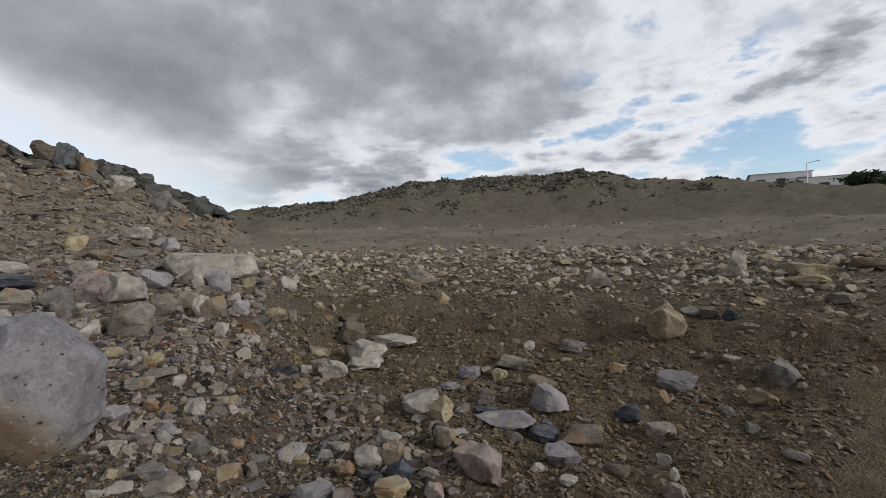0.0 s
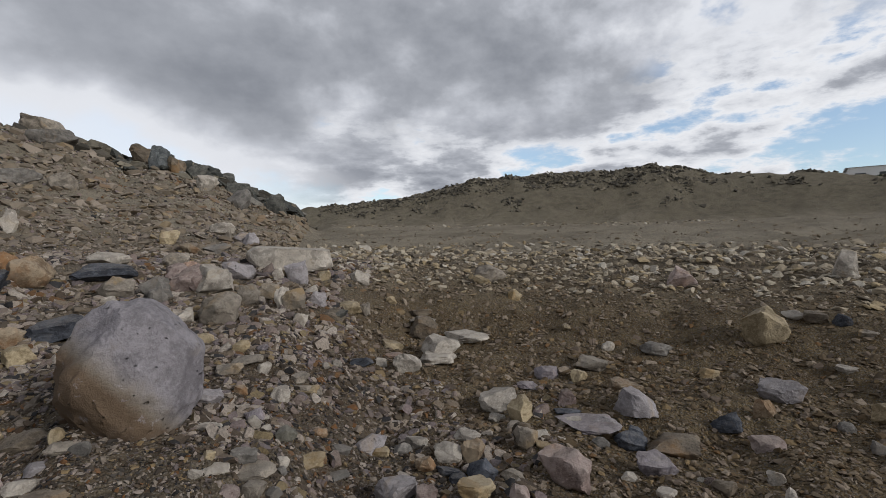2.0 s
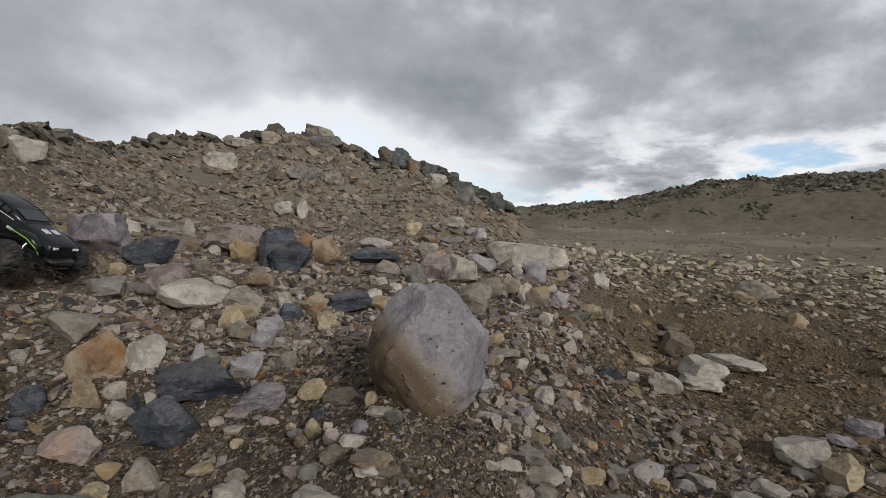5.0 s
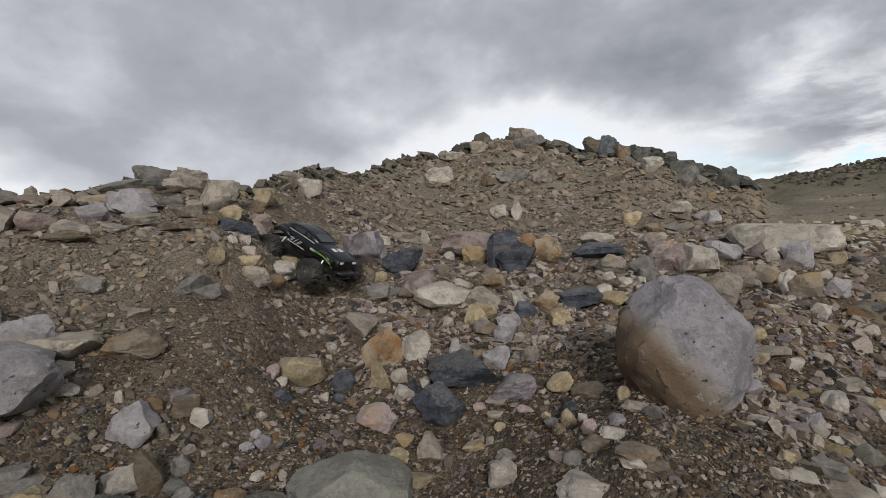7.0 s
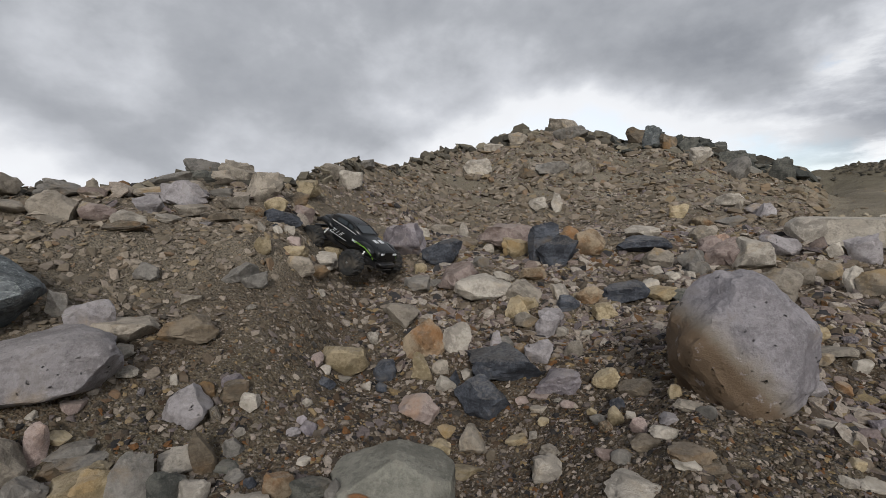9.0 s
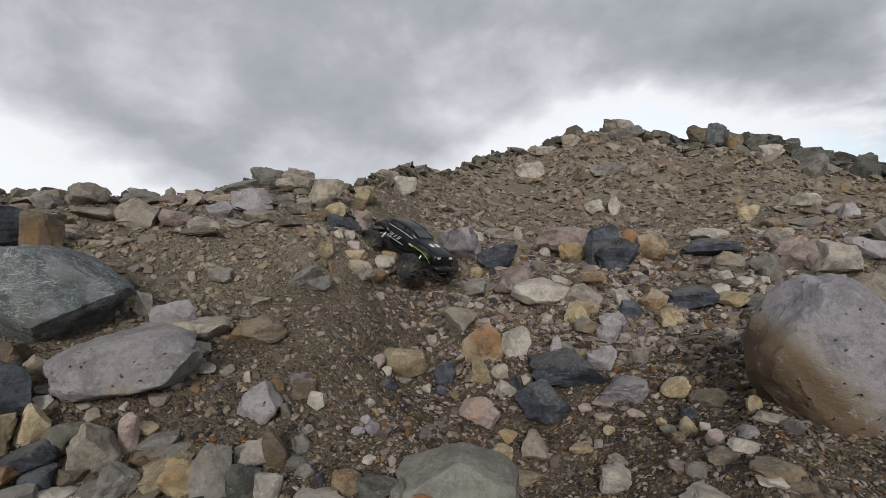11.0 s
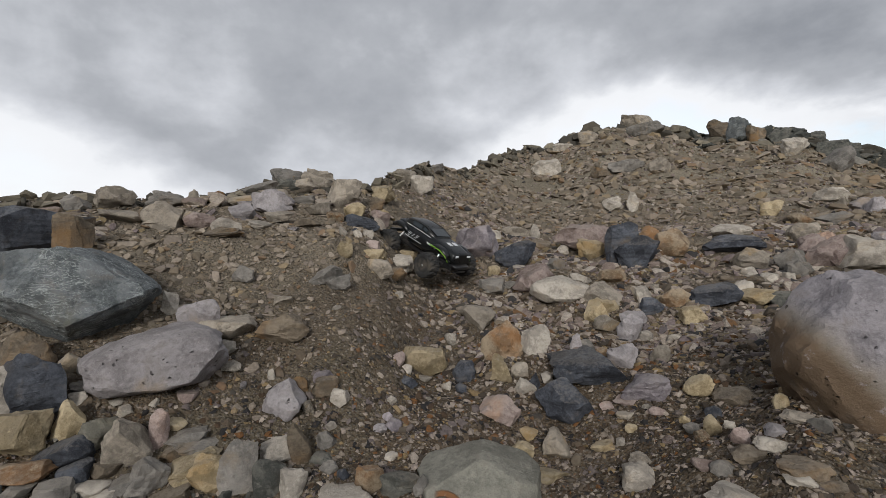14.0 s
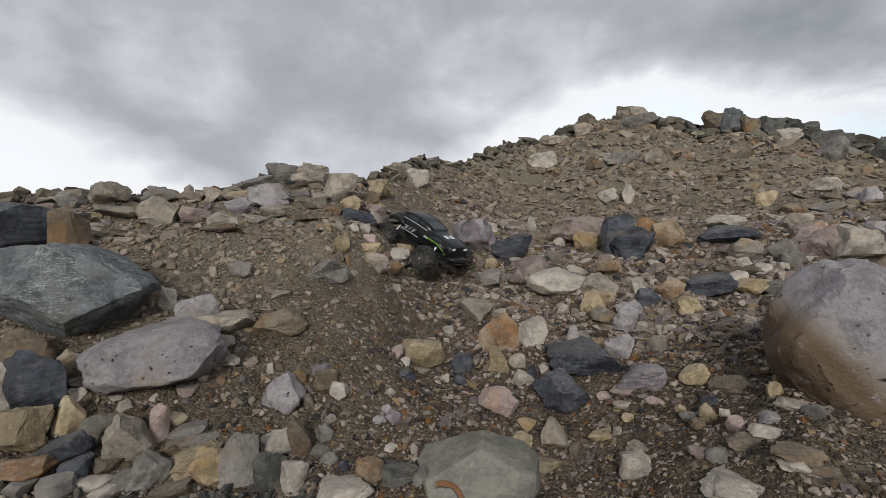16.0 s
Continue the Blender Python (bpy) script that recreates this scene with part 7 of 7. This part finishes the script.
    part("front_bumper", merge(loft([(0.355, 0.10, 0.10, 0.135, 0.165), (0.40, 0.085, 0.085, 0.130, 0.160), (0.415, 0.06, 0.06, 0.132, 0.155)], 12), block(0.06, 0.09, 0.01, (0.385, 0, 0.10), (0, -28, 0))), T_RIM, chassis)
    part("rear_bumper", merge(block(0.02, 0.19, 0.028, (-0.395, 0, 0.15)), rod((-0.39, -0.05, 0.15), (-0.33, -0.05, 0.12), 0.009), rod((-0.39, 0.05, 0.15), (-0.33, 0.05, 0.12), 0.009)), T_RIM, chassis)
    tread = lambda a, yy, j: (0.0075 if (math.sin(15 * a + (0.9 if yy > 0 else -0.9) + 40 * abs(yy)) > -0.15) else 0.0) if 2 <= j <= 7 else 0.0
    for x in (0.24, -0.24):
        for s in (1, -1):
            hub = (x, s * 0.222, 0.10)
            wheel = part("wheel", lathe([(-0.036, 0.050), (-0.034, 0.055), (0.030, 0.055), (0.034, 0.050)], 28), T_RIM, truck)
            wheel.location = hub
            part("tyre", lathe([(-0.046, 0.054), (-0.052, 0.070), (-0.050, 0.086), (-0.040, 0.0925), (-0.014, 0.0935), (0.014, 0.0935), (0.040, 0.0925), (0.050, 0.086), (0.052, 0.070), (0.046, 0.054)], 90, tread), T_TYRE, wheel, "chunky black rubber tyre with lugs")
            spokes = [rod((0, s * 0.036, 0), (0.047 * math.cos(a), s * 0.040, 0.047 * math.sin(a)), 0.006, 8) for a in [k * math.pi / 3 for k in range(6)]]
            part("rim", merge(lathe([(s * 0.030, 0.054), (s * 0.044, 0.052), (s * 0.044, 0.047), (s * 0.030, 0.045)], 28), *spokes), T_RIM, wheel, "black six-spoke rim")
            part("hub_nut", lathe([(s * 0.034, 0.011), (s * 0.050, 0.010), (s * 0.052, 0.006)], 6), T_METAL, wheel, "bare metal hub nut")
            part("suspension_arm", merge(rod((x + 0.03, s * 0.05, 0.095), (x, s * 0.18, 0.09), 0.008), rod((x - 0.03, s * 0.05, 0.095), (x, s * 0.18, 0.09), 0.008)), T_RIM, chassis)
            coil = [lathe([(-0.0015, 0.011), (0.0015, 0.011)], 12) for _ in range(6)]
            top, foot = Vector((x * 0.93, s * 0.085, 0.215)), Vector((x, s * 0.155, 0.10))
            turn = (top - foot).to_track_quat("Y", "Z").to_matrix().to_4x4()
            for k, c in enumerate(coil):
                bmesh.ops.transform(c, matrix=Matrix.Translation(foot.lerp(top, 0.2 + 0.1 * k)) @ turn, verts=c.verts)
            part("shock_absorber", merge(rod(foot, top, 0.006), *coil), T_METAL, chassis, "bare metal coil-over shock absorber")
    return truck


def aimed(origin, ahead, left):
    """A pose with x along ahead and y close to left."""
    a = Vector(ahead).normalized()
    u = a.cross(Vector(left)).normalized()
    l = u.cross(a)
    m = Matrix((a, l, u)).transposed().to_4x4()
    m.translation = origin
    return m

truck = toy_truck(aimed((-2.281, 2.867, 0.719), (0.901, -0.174, -0.4), (0.172, 0.987, -0.05)) @ Matrix.Diagonal((0.93, 0.93, 0.93, 1)))

# ---- distance ----


def far_place(bearing, r):
    b = radians(bearing)
    return -r * math.sin(b), r * math.cos(b)


T_WALL = plain("pale_cladding", (0.80, 0.80, 0.79), 0.6, grime=0.15)
T_ROOF = plain("grey_roof_sheet", (0.50, 0.51, 0.52), 0.5, grime=0.1)
T_DARK = plain("dark_opening", (0.04, 0.045, 0.05), 0.3, grime=0.05)


def warehouse(bearing, r, length, height, deep, doors):
    x, y = far_place(bearing, r)
    house = new("warehouse")
    house.matrix_world = Matrix.Translation((x, y, float(ground(x, y)) - 0.6)) @ pose(0, 0, 0, 0, 0, bearing + 6)
    tagged(house, "low pale warehouse with a shallow roof beyond the field", "warehouse", "distant warehouses")
    part("wall", block(length, deep, height, (0, 0, height / 2), bevel=0.05), T_WALL, house)
    bm = bmesh.new()
    e, hgt = 0.6, height * 0.16
    q = [bm.verts.new(p) for p in ((-length / 2 - e, -deep / 2 - e, height), (length / 2 + e, -deep / 2 - e, height), (length / 2 + e, deep / 2 + e, height), (-length / 2 - e, deep / 2 + e, height),
                                   (-length / 2 - e, 0, height + hgt), (length / 2 + e, 0, height + hgt))]
    for f in ((0, 1, 5, 4), (2, 3, 4, 5), (0, 4, 3), (1, 2, 5), (3, 2, 1, 0)):
        bm.faces.new([q[i] for i in f])
    part("roof", bm, T_ROOF, house)
    for k in range(doors):
        u = (k + 0.5) / doors - 0.5
        part("door", block(length / doors * 0.45, 0.2, height * 0.6, (u * length, -deep / 2 - 0.05, height * 0.32), bevel=0.03), T_DARK, house)
    return house


warehouse(-70.8, 205, 17, 5.0, 16, 3)
warehouse(-76.7, 205, 36, 5.2, 20, 6)


def leaf_material():
    m = Nodes("dark_foliage")
    geo = m.t.nodes.new("ShaderNodeNewGeometry")
    col = m.ramp(geo.outputs["Random Per Island"], [(0.0, (0.022, 0.035, 0.016)), (0.5, (0.045, 0.065, 0.028)), (1.0, (0.075, 0.090, 0.045))])
    return m.done(col, 0.7, spec=0.2)


M_LEAF, M_BARK = leaf_material(), plain("bark", (0.09, 0.07, 0.05), 0.9, grime=0.1)


def tree(bearing, r, height, width, seed):
    rng = np.random.default_rng(seed)
    x, y = far_place(bearing, r)
    t = new("tree")
    t.matrix_world = Matrix.Translation((x, y, float(ground(x, y)) - 0.5))
    tagged(t, "dark green bushy tree on the far edge of the field", "tree", "distant trees")
    limbs = [rod((0, 0, 0), (0.1, 0, height * 0.5), 0.16 + 0.02 * height)]
    for k in range(5):
        a = k * 1.26 + rng.uniform(0, 0.6)
        limbs.append(rod((0.05, 0, height * 0.25), (width * 0.3 * math.cos(a), width * 0.3 * math.sin(a), height * rng.uniform(0.55, 0.8)), 0.09))
    part("trunk", merge(*limbs), M_BARK, t)
    n = 1500
    c = rng.normal(size=(26, 3))
    c /= np.linalg.norm(c, axis=1, keepdims=True)
    c *= rng.uniform(0.35, 1.0, (26, 1)) * (width / 2, width / 2, height * 0.36)
    c[:, 2] += height * 0.58
    p = c[rng.integers(0, 26, n)] + rng.normal(0, 1, (n, 3)) * (width * 0.10, width * 0.10, height * 0.07)
    p[:, 2] = np.maximum(p[:, 2], 0.4)
    d = rng.normal(size=(n, 2, 3)) * 0.22
    v = np.stack([p + d[:, 0], p + d[:, 1], p - d[:, 0], p - d[:, 1]], 1).reshape(-1, 3)
    f = np.arange(4 * n).reshape(-1, 4)
    crown = new("crown", mesh_of("crown", v.tolist(), f.tolist(), M_LEAF))
    crown.parent = t
    return t


tree(-77.0, 150, 5.4, 8.5, 1)
tree(-79.0, 148, 4.8, 8.0, 2)
tree(-72.1, 175, 2.6, 5.0, 3)
tree(-80.0, 150, 3.4, 7.0, 4)
tree(-70.4, 180, 2.2, 5.5, 5)


def street_lamp(bearing, r, height):
    x, y = far_place(bearing, r)
    lamp = new("street_lamp")
    lamp.matrix_world = Matrix.Translation((x, y, float(ground(x, y)) - 0.5)) @ pose(0, 0, 0, 0, 0, bearing)
    tagged(lamp, "tall grey street lamp beside the warehouses", "street lamp")
    part("pole", rod((0, 0, 0), (0, 0, height), 0.12), T_METAL, lamp)
    part("arm", rod((0, 0, height), (2.2, 0, height + 0.4), 0.08), T_METAL, lamp)
    part("head", block(0.9, 0.35, 0.18, (2.5, 0, height + 0.4), bevel=0.05), T_METAL, lamp)


street_lamp(-73.1, 170, 8.0)
